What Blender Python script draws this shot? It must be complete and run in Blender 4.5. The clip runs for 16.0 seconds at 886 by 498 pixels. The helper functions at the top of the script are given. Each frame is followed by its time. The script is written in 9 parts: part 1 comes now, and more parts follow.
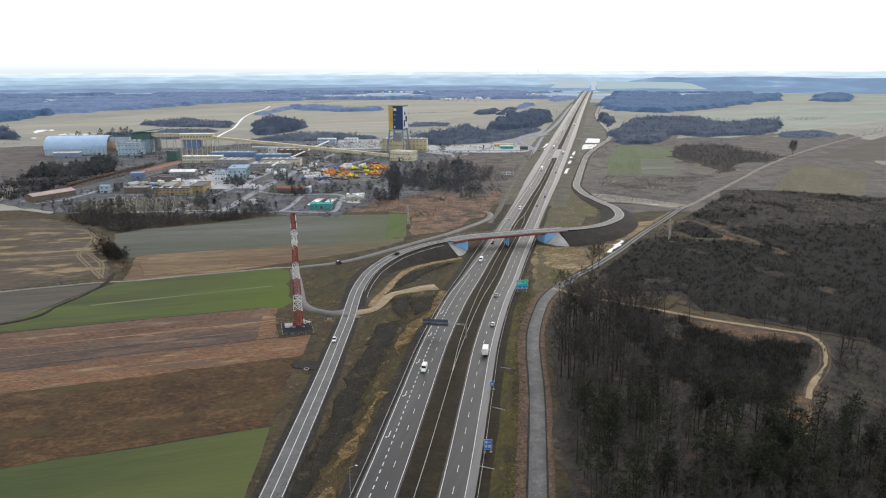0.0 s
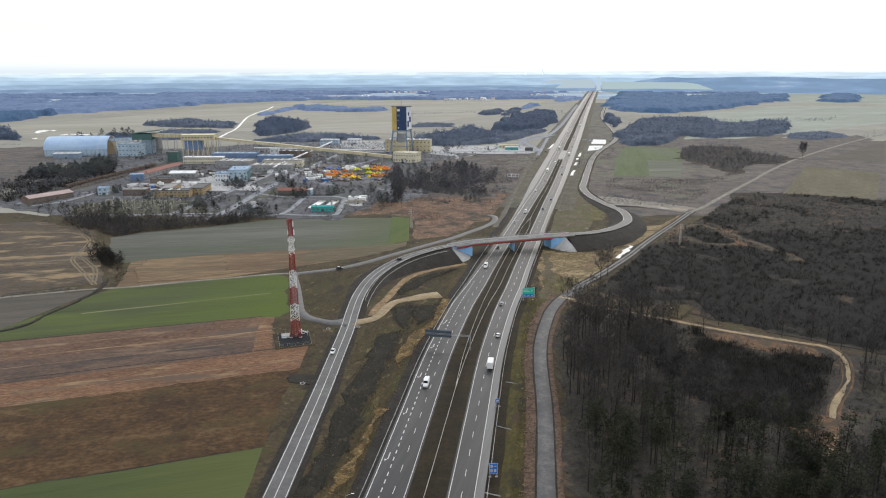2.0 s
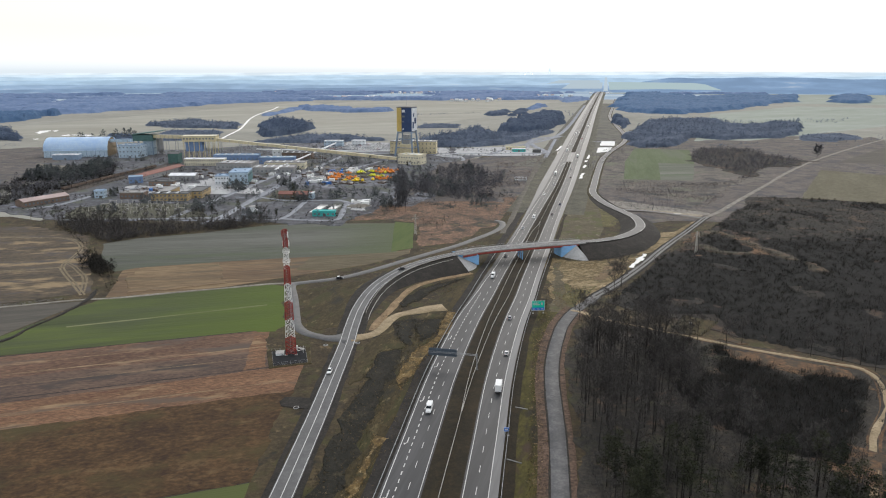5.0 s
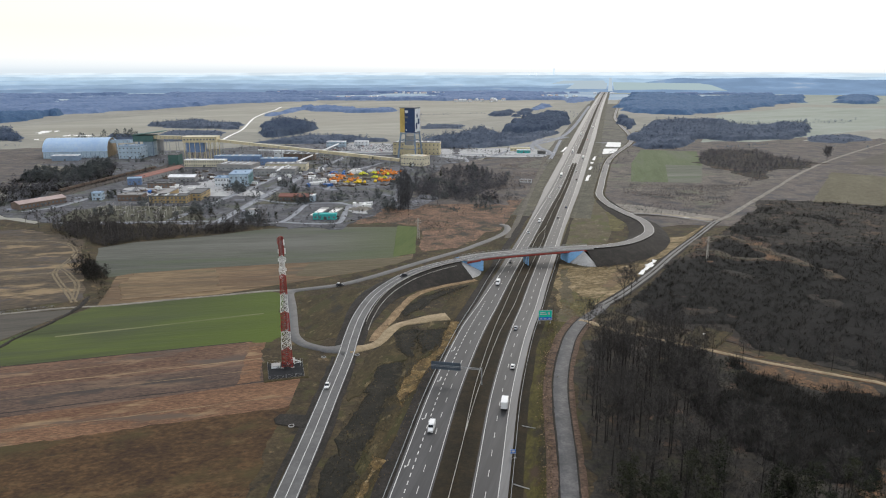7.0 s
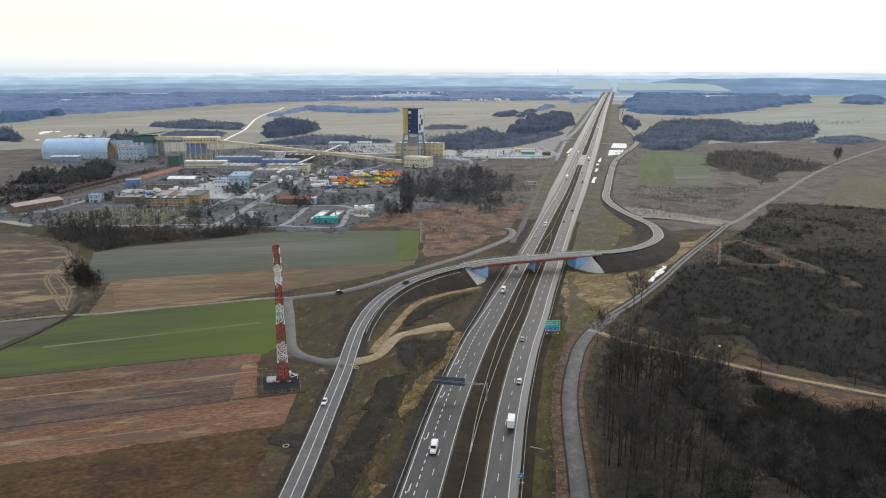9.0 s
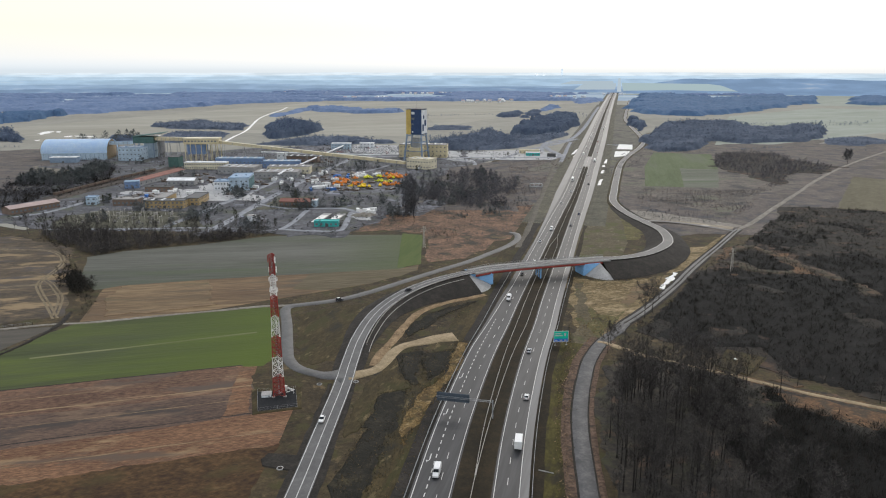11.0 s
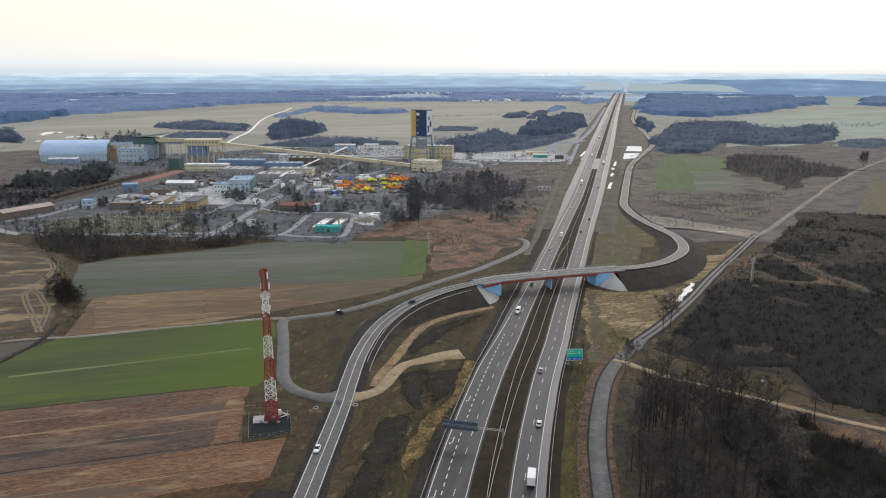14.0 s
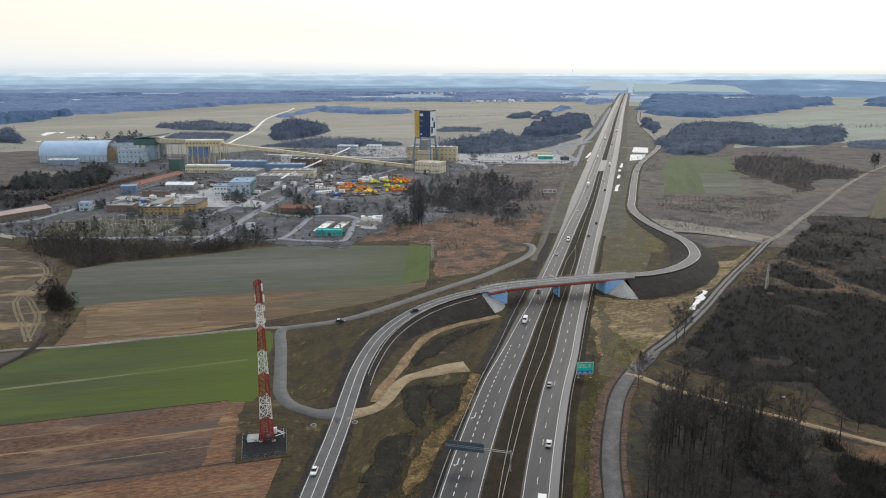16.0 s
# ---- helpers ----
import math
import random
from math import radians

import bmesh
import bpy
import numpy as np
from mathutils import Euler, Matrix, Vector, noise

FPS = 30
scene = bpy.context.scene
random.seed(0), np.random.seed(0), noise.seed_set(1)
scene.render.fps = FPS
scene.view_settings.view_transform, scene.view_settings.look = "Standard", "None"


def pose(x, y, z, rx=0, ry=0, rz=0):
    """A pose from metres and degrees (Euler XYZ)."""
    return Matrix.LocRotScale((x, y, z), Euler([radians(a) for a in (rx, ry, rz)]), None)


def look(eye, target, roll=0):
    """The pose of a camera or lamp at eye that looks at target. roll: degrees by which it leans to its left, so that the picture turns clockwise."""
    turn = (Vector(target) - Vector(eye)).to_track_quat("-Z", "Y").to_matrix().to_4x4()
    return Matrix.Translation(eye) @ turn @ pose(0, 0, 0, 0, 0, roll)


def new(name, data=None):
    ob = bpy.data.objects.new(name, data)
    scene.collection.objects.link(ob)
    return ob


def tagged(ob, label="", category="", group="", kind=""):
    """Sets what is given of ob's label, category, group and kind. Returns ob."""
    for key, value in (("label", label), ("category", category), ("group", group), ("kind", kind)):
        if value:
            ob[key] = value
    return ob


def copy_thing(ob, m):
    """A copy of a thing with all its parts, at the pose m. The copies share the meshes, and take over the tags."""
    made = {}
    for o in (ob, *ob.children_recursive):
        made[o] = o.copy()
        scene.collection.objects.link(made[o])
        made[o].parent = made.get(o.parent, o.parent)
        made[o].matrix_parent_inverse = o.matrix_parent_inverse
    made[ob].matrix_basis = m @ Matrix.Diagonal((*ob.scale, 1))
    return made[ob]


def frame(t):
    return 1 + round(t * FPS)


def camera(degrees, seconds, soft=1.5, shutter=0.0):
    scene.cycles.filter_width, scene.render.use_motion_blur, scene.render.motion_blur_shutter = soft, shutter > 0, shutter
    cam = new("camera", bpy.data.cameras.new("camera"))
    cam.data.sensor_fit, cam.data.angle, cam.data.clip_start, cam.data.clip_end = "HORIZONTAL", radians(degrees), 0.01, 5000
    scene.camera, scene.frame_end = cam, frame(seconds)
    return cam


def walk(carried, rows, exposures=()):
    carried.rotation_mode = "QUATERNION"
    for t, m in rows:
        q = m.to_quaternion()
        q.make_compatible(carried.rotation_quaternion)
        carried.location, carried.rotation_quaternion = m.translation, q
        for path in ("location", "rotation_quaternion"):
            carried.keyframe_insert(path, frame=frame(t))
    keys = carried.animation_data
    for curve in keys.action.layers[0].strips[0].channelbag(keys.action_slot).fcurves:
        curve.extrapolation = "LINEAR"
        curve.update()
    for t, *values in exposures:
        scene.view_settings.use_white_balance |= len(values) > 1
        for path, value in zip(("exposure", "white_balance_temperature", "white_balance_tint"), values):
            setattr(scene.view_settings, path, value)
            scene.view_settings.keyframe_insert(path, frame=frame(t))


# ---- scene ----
# the camera: a drone that flies level, straight ahead
cam = camera(63.0, 16.0, soft=1.1)
ROWS = [
    (0, 0.822, 1.686, 119.256, -13.878, -0.136, 0.531),
    (2, 1.059, 16.052, 119.267, -13.868, -0.102, 0.871),
    (4, 1.095, 30.329, 119.279, -13.858, -0.069, 1.186),
    (6, 0.939, 44.505, 119.29, -13.849, -0.035, 1.482),
    (8, 0.598, 58.573, 119.301, -13.839, -0.001, 1.764),
    (10, 0.082, 72.522, 119.313, -13.829, 0.032, 2.038),
    (12, -0.602, 86.344, 119.324, -13.82, 0.066, 2.309),
    (14, -1.446, 100.029, 119.335, -13.81, 0.1, 2.581),
    (16, -2.442, 113.568, 119.347, -13.801, 0.133, 2.86),
]
walk(cam, [(t, pose(x, y, z, 90 + tilt, 0, yaw) @ pose(0, 0, 0, 0, 0, roll)) for t, x, y, z, tilt, roll, yaw in ROWS], [(0, 0.15), (8, 0.04), (16, -0.06)])

# ---- sky and sun: a bright, thinly overcast day ----
SUN_EL, SUN_AZ = radians(38), radians(20)
world = bpy.data.worlds.new("sky")
scene.world = world
world.use_nodes = True
wn, wl = world.node_tree.nodes, world.node_tree.links
wn.clear()
sky = wn.new("ShaderNodeTexSky")
sky.sky_type, sky.sun_disc, sky.sun_elevation, sky.sun_rotation = "NISHITA", False, SUN_EL, SUN_AZ
sky.air_density, sky.dust_density = 1.0, 3.0
clear = wn.new("ShaderNodeBackground")
clear.inputs["Strength"].default_value = 0.05
wl.new(sky.outputs[0], clear.inputs["Color"])
cloud = wn.new("ShaderNodeBackground")
veil = wn.new("ShaderNodeTexCoord")
split = wn.new("ShaderNodeSeparateXYZ")
wl.new(veil.outputs["Generated"], split.inputs[0])
tone = wn.new("ShaderNodeValToRGB")
for at, c in ((0.0, (0.70, 0.80, 0.89)), (0.006, (0.82, 0.90, 0.97)), (0.016, (0.91, 0.94, 0.96)), (0.05, (0.90, 0.885, 0.80)), (0.10, (0.85, 0.835, 0.745)), (0.2, (0.87, 0.86, 0.80)), (0.34, (0.94, 0.955, 0.97)), (0.6, (0.955, 0.985, 1.03))):
    el = tone.color_ramp.elements.new(at) if at else tone.color_ramp.elements[0]
    el.color = (*c, 1)
tone.color_ramp.elements.remove(tone.color_ramp.elements[-1])
wl.new(split.outputs["Z"], tone.inputs[0])
wl.new(tone.outputs[0], cloud.inputs["Color"])
cloud.inputs["Strength"].default_value = 0.92
both = wn.new("ShaderNodeAddShader")
wl.new(clear.outputs[0], both.inputs[0])
wl.new(cloud.outputs[0], both.inputs[1])
wout = wn.new("ShaderNodeOutputWorld")
wl.new(both.outputs[0], wout.inputs["Surface"])
sun = new("sun", bpy.data.lights.new("sun", "SUN"))
sun.data.energy, sun.data.angle, sun.data.color = 0.6, radians(12), (1.0, 0.96, 0.9)
sun.matrix_world = look((0, 0, 0), (-math.sin(SUN_AZ) * math.cos(SUN_EL), -math.cos(SUN_AZ) * math.cos(SUN_EL), -math.sin(SUN_EL)))

# ---- materials ----


def ramp_mat(name, colors, sizes=(40.0, 3.0), rough=0.9, bump=0.0, metal=0.0, stretch=(1, 1, 1), turn=0.0, fine=0.35, island=0.0, random_tint=0.0, sharp=0.10, spec=0.2, blots=(), drift=None, thin=0.0):
    """Three noises at real size, broad to fine, drawn out along a direction and run through a colour ramp; relief from the finest."""
    m = bpy.data.materials.new(name)
    m.use_nodes = True
    n, l = m.node_tree.nodes, m.node_tree.links
    b = n["Principled BSDF"]
    b.inputs["Roughness"].default_value, b.inputs["Metallic"].default_value = rough, metal
    b.inputs["Specular IOR Level"].default_value = spec
    geo = n.new("ShaderNodeNewGeometry")
    mapping = n.new("ShaderNodeMapping")
    mapping.vector_type = "TEXTURE"
    mapping.inputs["Rotation"].default_value = (0, 0, radians(turn))
    mapping.inputs["Scale"].default_value = [1.0 / v for v in stretch]
    l.new(geo.outputs["Position"], mapping.inputs["Vector"])
    values = []
    for size, detail in zip((sizes[0], (sizes[0] * sizes[1]) ** 0.5, sizes[1]), (3.0, 3.0, 4.0)):
        t = n.new("ShaderNodeTexNoise")
        t.inputs["Scale"].default_value, t.inputs["Detail"].default_value = 1.0 / size, detail
        t.inputs["Roughness"].default_value = 0.7
        l.new(mapping.outputs[0], t.inputs["Vector"])
        values.append(t.outputs["Fac"])

    def blend(a, c, k):
        mix = n.new("ShaderNodeMix")
        mix.inputs["Factor"].default_value = k
        l.new(a, mix.inputs["A"])
        l.new(c, mix.inputs["B"])
        return mix.outputs["Result"]

    def shifted(fac, source, amount):
        add = n.new("ShaderNodeMath")
        add.operation = "MULTIPLY_ADD"
        add.inputs[1].default_value = amount
        l.new(source, add.inputs[0])
        l.new(fac, add.inputs[2])
        sub = n.new("ShaderNodeMath")
        sub.operation = "SUBTRACT"
        sub.inputs[1].default_value = amount / 2
        l.new(add.outputs[0], sub.inputs[0])
        return sub.outputs[0]

    fac = blend(blend(values[0], values[1], 0.4), values[2], fine)
    if island:
        fac = shifted(fac, geo.outputs["Random Per Island"], island)
    if random_tint:
        fac = shifted(fac, n.new("ShaderNodeObjectInfo").outputs["Random"], random_tint)
    ramp = n.new("ShaderNodeValToRGB")
    els = ramp.color_ramp.elements
    while len(els) < len(colors):
        els.new(0.5)
    for i, c in enumerate(colors):
        els[i].position = 0.5 if len(colors) == 1 else 0.5 - sharp + 2 * sharp * i / (len(colors) - 1)
        els[i].color = (*c, 1)
    l.new(fac, ramp.inputs[0])
    color = ramp.outputs[0]
    for c, size, lo, hi in blots:
        t = n.new("ShaderNodeTexNoise")
        t.inputs["Scale"].default_value, t.inputs["Detail"].default_value, t.inputs["Roughness"].default_value = 1.0 / size, 5.0, 0.65
        move = n.new("ShaderNodeVectorMath")
        move.inputs[1].default_value = (size * 3.7 + c[0] * 900, size * 1.3, c[1] * 700)
        l.new(mapping.outputs[0], move.inputs[0])
        l.new(move.outputs[0], t.inputs["Vector"])
        rng_ = n.new("ShaderNodeMapRange")
        rng_.inputs["From Min"].default_value, rng_.inputs["From Max"].default_value = lo, hi
        l.new(t.outputs["Fac"], rng_.inputs["Value"])
        mix = n.new("ShaderNodeMix")
        mix.data_type = "RGBA"
        l.new(rng_.outputs["Result"], mix.inputs["Factor"])
        l.new(color, mix.inputs["A"])
        mix.inputs["B"].default_value = (*c, 1)
        color = mix.outputs["Result"]
    if drift:
        # the crop turns to another colour from one end of the field to the other
        sep = n.new("ShaderNodeSeparateXYZ")
        l.new(geo.outputs["Position"], sep.inputs[0])
        wave = n.new("ShaderNodeMath")
        wave.operation = "MULTIPLY_ADD"
        wave.inputs[1].default_value = (drift[2] - drift[1]) * 0.9
        l.new(values[0], wave.inputs[0])
        l.new(sep.outputs["X"], wave.inputs[2])
        rng_ = n.new("ShaderNodeMapRange")
        rng_.inputs["From Min"].default_value, rng_.inputs["From Max"].default_value = [v + (drift[2] - drift[1]) * 0.45 for v in drift[1:]]
        l.new(wave.outputs[0], rng_.inputs["Value"])
        mix = n.new("ShaderNodeMix")
        mix.data_type = "RGBA"
        l.new(rng_.outputs["Result"], mix.inputs["Factor"])
        l.new(color, mix.inputs["A"])
        mix.inputs["B"].default_value = (*drift[0], 1)
        color = mix.outputs["Result"]
    l.new(color, b.inputs["Base Color"])
    if thin:
        # twigs and needles let part of the light through
        leaf = n.new("ShaderNodeBsdfTranslucent")
        l.new(color, leaf.inputs["Color"])
        both_sides = n.new("ShaderNodeMixShader")
        both_sides.inputs["Fac"].default_value = thin
        l.new(b.outputs[0], both_sides.inputs[1])
        l.new(leaf.outputs[0], both_sides.inputs[2])
        l.new(both_sides.outputs[0], n["Material Output"].inputs["Surface"])
    if bump:
        bp = n.new("ShaderNodeBump")
        bp.inputs["Strength"].default_value, bp.inputs["Distance"].default_value = bump, sizes[1] * 0.3
        l.new(values[2], bp.inputs["Height"])
        l.new(bp.outputs[0], b.inputs["Normal"])
    return m


def plain(name, c, rough=0.6, metal=0.0, size=1.5, vary=0.18):
    """A painted or cast surface with slight stains."""
    lo, hi = tuple(v * (1 - vary) for v in c), tuple(min(1, v * (1 + vary)) for v in c)
    return ramp_mat(name, (lo, c, hi), (size * 4, size * 0.4), rough=rough, metal=metal)


def field_mat(name, colors, turn, sizes=(25.0, 2.0), stretch=(0.12, 1.0, 1.0), **kw):
    """Farmed ground, drawn out along its rows."""
    return ramp_mat(name, colors, sizes, stretch=stretch, turn=turn, bump=0.4, **kw)


M = {}
M["meadow"] = ramp_mat("meadow", ((0.024, 0.019, 0.012), (0.048, 0.036, 0.020), (0.082, 0.060, 0.030)), (24, 1.6), bump=0.5, fine=0.4, blots=(((0.050, 0.045, 0.018), 11, 0.5, 0.62), ((0.022, 0.020, 0.015), 8, 0.56, 0.66), ((0.14, 0.10, 0.055), 6, 0.62, 0.72)))
# the three far land colours are paled and greyed as painted haze
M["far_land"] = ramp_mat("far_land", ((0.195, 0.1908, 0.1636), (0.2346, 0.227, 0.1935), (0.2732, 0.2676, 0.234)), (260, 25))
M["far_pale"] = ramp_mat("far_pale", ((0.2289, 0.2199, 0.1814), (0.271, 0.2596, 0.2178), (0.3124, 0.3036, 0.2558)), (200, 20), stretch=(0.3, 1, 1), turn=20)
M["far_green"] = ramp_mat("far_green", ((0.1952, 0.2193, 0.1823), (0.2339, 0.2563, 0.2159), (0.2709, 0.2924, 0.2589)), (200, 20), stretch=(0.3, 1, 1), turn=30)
# haze over far woods and fields painted into the base colour
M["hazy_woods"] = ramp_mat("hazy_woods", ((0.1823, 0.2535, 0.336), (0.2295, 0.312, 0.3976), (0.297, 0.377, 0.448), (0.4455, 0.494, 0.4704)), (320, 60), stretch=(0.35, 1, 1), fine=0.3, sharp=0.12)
M["green"] = field_mat("green", ((0.0330, 0.0426, 0.0175), (0.0480, 0.0590, 0.0225), (0.0583, 0.0696, 0.0259)), 16, (40, 2.0), fine=0.3, blots=(((0.075, 0.098, 0.022), 30, 0.52, 0.66), ((0.050, 0.060, 0.030), 40, 0.52, 0.66)), drift=((0.066, 0.093, 0.016), -165, -85))
M["green_line"] = field_mat("green_line", ((0.085, 0.098, 0.040), (0.12, 0.13, 0.06), (0.16, 0.16, 0.085)), 16)
M["green_near"] = field_mat("green_near", ((0.03998, 0.05474, 0.01862), (0.05141, 0.06647, 0.02328), (0.06664, 0.0782, 0.03072)), 16, (40, 2.0), fine=0.3, blots=(((0.0714, 0.08797, 0.02793), 24, 0.54, 0.68),), drift=((0.078, 0.090, 0.028), -120, -52))
M["grey_green"] = field_mat("grey_green", ((0.076, 0.084, 0.062), (0.102, 0.108, 0.082), (0.132, 0.136, 0.110)), 10, (60, 3.0), blots=(((0.150, 0.150, 0.130), 40, 0.53, 0.66), ((0.080, 0.098, 0.058), 50, 0.53, 0.66)))
M["green_strip"] = field_mat("green_strip", ((0.0558, 0.0804, 0.0246), (0.0697, 0.0943, 0.0279), (0.0836, 0.1009, 0.0353)), 80)
M["small_green"] = field_mat("small_green", ((0.066, 0.086, 0.040), (0.082, 0.104, 0.050), (0.104, 0.122, 0.068)), 80, blots=(((0.105, 0.112, 0.078), 30, 0.52, 0.66),))
M["grey_field"] = field_mat("grey_field", ((0.061, 0.056, 0.047), (0.078, 0.071, 0.059), (0.100, 0.087, 0.071)), 16)
M["brown"] = field_mat("brown", ((0.060, 0.034, 0.023), (0.109, 0.064, 0.043), (0.183, 0.105, 0.065)), 16, (20, 0.7), fine=0.62, stretch=(0.28, 1, 1), blots=(((0.085, 0.064, 0.052), 12, 0.52, 0.62), ((0.19, 0.125, 0.078), 8, 0.56, 0.66)))
M["brown_grey"] = field_mat("brown_grey", ((0.050, 0.034, 0.027), (0.084, 0.057, 0.044), (0.130, 0.084, 0.060)), 16, (20, 0.7), fine=0.62, stretch=(0.28, 1, 1), blots=(((0.145, 0.098, 0.066), 9, 0.56, 0.66), ((0.050, 0.041, 0.036), 10, 0.55, 0.65)))
M["brown_orange"] = field_mat("brown_orange", ((0.076, 0.037, 0.022), (0.134, 0.074, 0.043), (0.226, 0.125, 0.069)), 16, (18, 0.7), fine=0.62, stretch=(0.28, 1, 1), blots=(((0.23, 0.155, 0.088), 9, 0.55, 0.65), ((0.095, 0.068, 0.050), 12, 0.53, 0.63)))
M["straw_row"] = field_mat("straw_row", ((0.10, 0.068, 0.045), (0.19, 0.13, 0.075), (0.27, 0.195, 0.115)), 16, (10, 0.8), fine=0.5)
M["olive_brown"] = field_mat("olive_brown", ((0.03132, 0.0176, 0.01032), (0.05655, 0.03256, 0.01462), (0.09396, 0.0528, 0.02322)), 16, (24, 1.5), stretch=(0.65, 1, 1), fine=0.5, blots=(((0.055, 0.042, 0.017), 18, 0.50, 0.66), ((0.115, 0.072, 0.034), 9, 0.57, 0.70), ((0.022, 0.019, 0.013), 2.2, 0.63, 0.70)))
M["brown_strip"] = field_mat("brown_strip", ((0.08051, 0.052, 0.033), (0.1203, 0.08112, 0.048), (0.1727, 0.1165, 0.067)), 14, (40, 2.0), fine=0.45, blots=(((0.22, 0.155, 0.085), 14, 0.54, 0.64), ((0.085, 0.070, 0.050), 12, 0.54, 0.64)))
M["tan_stubble"] = field_mat("tan_stubble", ((0.105, 0.072, 0.042), (0.155, 0.108, 0.062), (0.215, 0.152, 0.088)), 14, (24, 1.4), fine=0.5, blots=(((0.10, 0.075, 0.048), 9, 0.50, 0.62), ((0.085, 0.078, 0.045), 12, 0.55, 0.65)))
M["scrub"] = ramp_mat("scrub", ((0.04349, 0.0358, 0.02861), (0.07144, 0.056, 0.0395), (0.1149, 0.08787, 0.05449)), (22, 2.0), bump=0.5, stretch=(0.35, 1, 1), turn=12, fine=0.5, blots=(((0.2236, 0.1634, 0.0945), 13, 0.53, 0.63), ((0.0705, 0.0602, 0.0540), 15, 0.53, 0.62)))
M["rusty"] = ramp_mat("rusty", ((0.0662, 0.0448, 0.0322), (0.1311, 0.0823, 0.0550), (0.2345, 0.1356, 0.0882)), (18, 2.0), bump=0.5, fine=0.5, blots=(((0.0427, 0.0381, 0.0302), 16, 0.50, 0.62), ((0.1045, 0.0818, 0.0437), 12, 0.58, 0.70)))
M["straw"] = ramp_mat("straw", ((0.070, 0.055, 0.026), (0.15, 0.11, 0.055), (0.30, 0.23, 0.135)), (14, 1.4), bump=0.5, stretch=(0.5, 1, 1), turn=20, fine=0.5, blots=(((0.34, 0.26, 0.16), 7, 0.56, 0.67), ((0.085, 0.070, 0.032), 9, 0.55, 0.65)))
M["verge"] = ramp_mat("verge", ((0.024, 0.020, 0.010), (0.043, 0.033, 0.015), (0.072, 0.053, 0.024)), (14, 1.2), bump=0.5, stretch=(0.4, 1, 1), turn=77, fine=0.4, blots=(((0.040, 0.037, 0.014), 7, 0.52, 0.62), ((0.025, 0.023, 0.016), 9, 0.55, 0.66), ((0.15, 0.115, 0.06), 5, 0.60, 0.72)))
M["verge_green"] = ramp_mat("verge_green", ((0.03055, 0.02809, 0.00927), (0.05224, 0.04469, 0.01134), (0.07638, 0.06384, 0.01764)), (10, 1.2), bump=0.5, stretch=(0.5, 1, 1), turn=77, fine=0.45, blots=(((0.02452, 0.02098, 0.0135), 8, 0.52, 0.64), ((0.1037, 0.07752, 0.0405), 5, 0.60, 0.72), ((0.04715, 0.03101, 0.0198), 9, 0.55, 0.66)))
M["verge_straw"] = ramp_mat("verge_straw", ((0.0663, 0.0452, 0.0161), (0.1326, 0.0874, 0.0329), (0.2431, 0.1677, 0.0777)), (6, 0.8), bump=0.5, fine=0.55, blots=(((0.075, 0.050, 0.022), 4, 0.48, 0.58), ((0.050, 0.043, 0.020), 6, 0.53, 0.63), ((0.30, 0.23, 0.13), 2.0, 0.58, 0.68)))
M["track_grey"] = ramp_mat("track_grey", ((0.075, 0.067, 0.054), (0.105, 0.094, 0.077), (0.145, 0.13, 0.108)), (12, 1.2), fine=0.5)
M["track_tan"] = ramp_mat("track_tan", ((0.1056, 0.0825, 0.0495), (0.1584, 0.1254, 0.0792), (0.2112, 0.1716, 0.1122)), (9, 1.0), fine=0.5)
M["dark_soil"] = ramp_mat("dark_soil", ((0.015, 0.014, 0.012), (0.025, 0.022, 0.019), (0.040, 0.035, 0.029)), (9, 0.8), bump=0.5)
M["dark_grass"] = ramp_mat("dark_grass", ((0.010, 0.0095, 0.007), (0.016, 0.015, 0.011), (0.028, 0.025, 0.018)), (9, 0.9), bump=0.6, blots=(((0.055, 0.046, 0.026), 6, 0.58, 0.70),))
M["median"] = ramp_mat("median", ((0.01275, 0.01017, 0.005801), (0.02072, 0.01593, 0.008389), (0.03347, 0.02385, 0.0116)), (18, 1.0), bump=0.4)
M["reddish"] = ramp_mat("reddish", ((0.050, 0.034, 0.024), (0.094, 0.061, 0.043), (0.150, 0.100, 0.072)), (8, 1.0), bump=0.5, fine=0.5, blots=(((0.045, 0.036, 0.026), 5, 0.54, 0.66),))
M["forest_floor"] = ramp_mat("forest_floor", ((0.01853, 0.01738, 0.01569), (0.03475, 0.03128, 0.02569), (0.06486, 0.05318, 0.04022)), (20, 1.6), bump=0.6, fine=0.45, blots=(((0.05265, 0.05054, 0.02948), 14, 0.54, 0.66), ((0.1158, 0.0716, 0.04844), 9, 0.58, 0.70), ((0.03159, 0.02948, 0.02633), 7, 0.56, 0.66)))
M["heath"] = ramp_mat("heath", ((0.06458, 0.05831, 0.05244), (0.1076, 0.09499, 0.0828), (0.1666, 0.1401, 0.1187)), (40, 3.0), bump=0.6, fine=0.45, blots=(((0.0495, 0.04845, 0.048), 30, 0.52, 0.64), ((0.1125, 0.1121, 0.082), 45, 0.54, 0.66)))
# yard ground tinted blue to stand in for haze over the mine
M["yard"] = ramp_mat("yard", ((0.04571, 0.0472, 0.05299), (0.08351, 0.08413, 0.09084), (0.1414, 0.1445, 0.1627)), (26, 3.0), fine=0.45, blots=(((0.07802, 0.08555, 0.06435), 30, 0.52, 0.62), ((0.04846, 0.04873, 0.05495), 22, 0.54, 0.64), ((0.2288, 0.2434, 0.2933), 16, 0.61, 0.70)))
M["concrete_yard"] = ramp_mat("concrete_yard", ((0.2592, 0.2633, 0.2624), (0.3499, 0.351, 0.3499), (0.4406, 0.4455, 0.4374)), (20, 2.0))
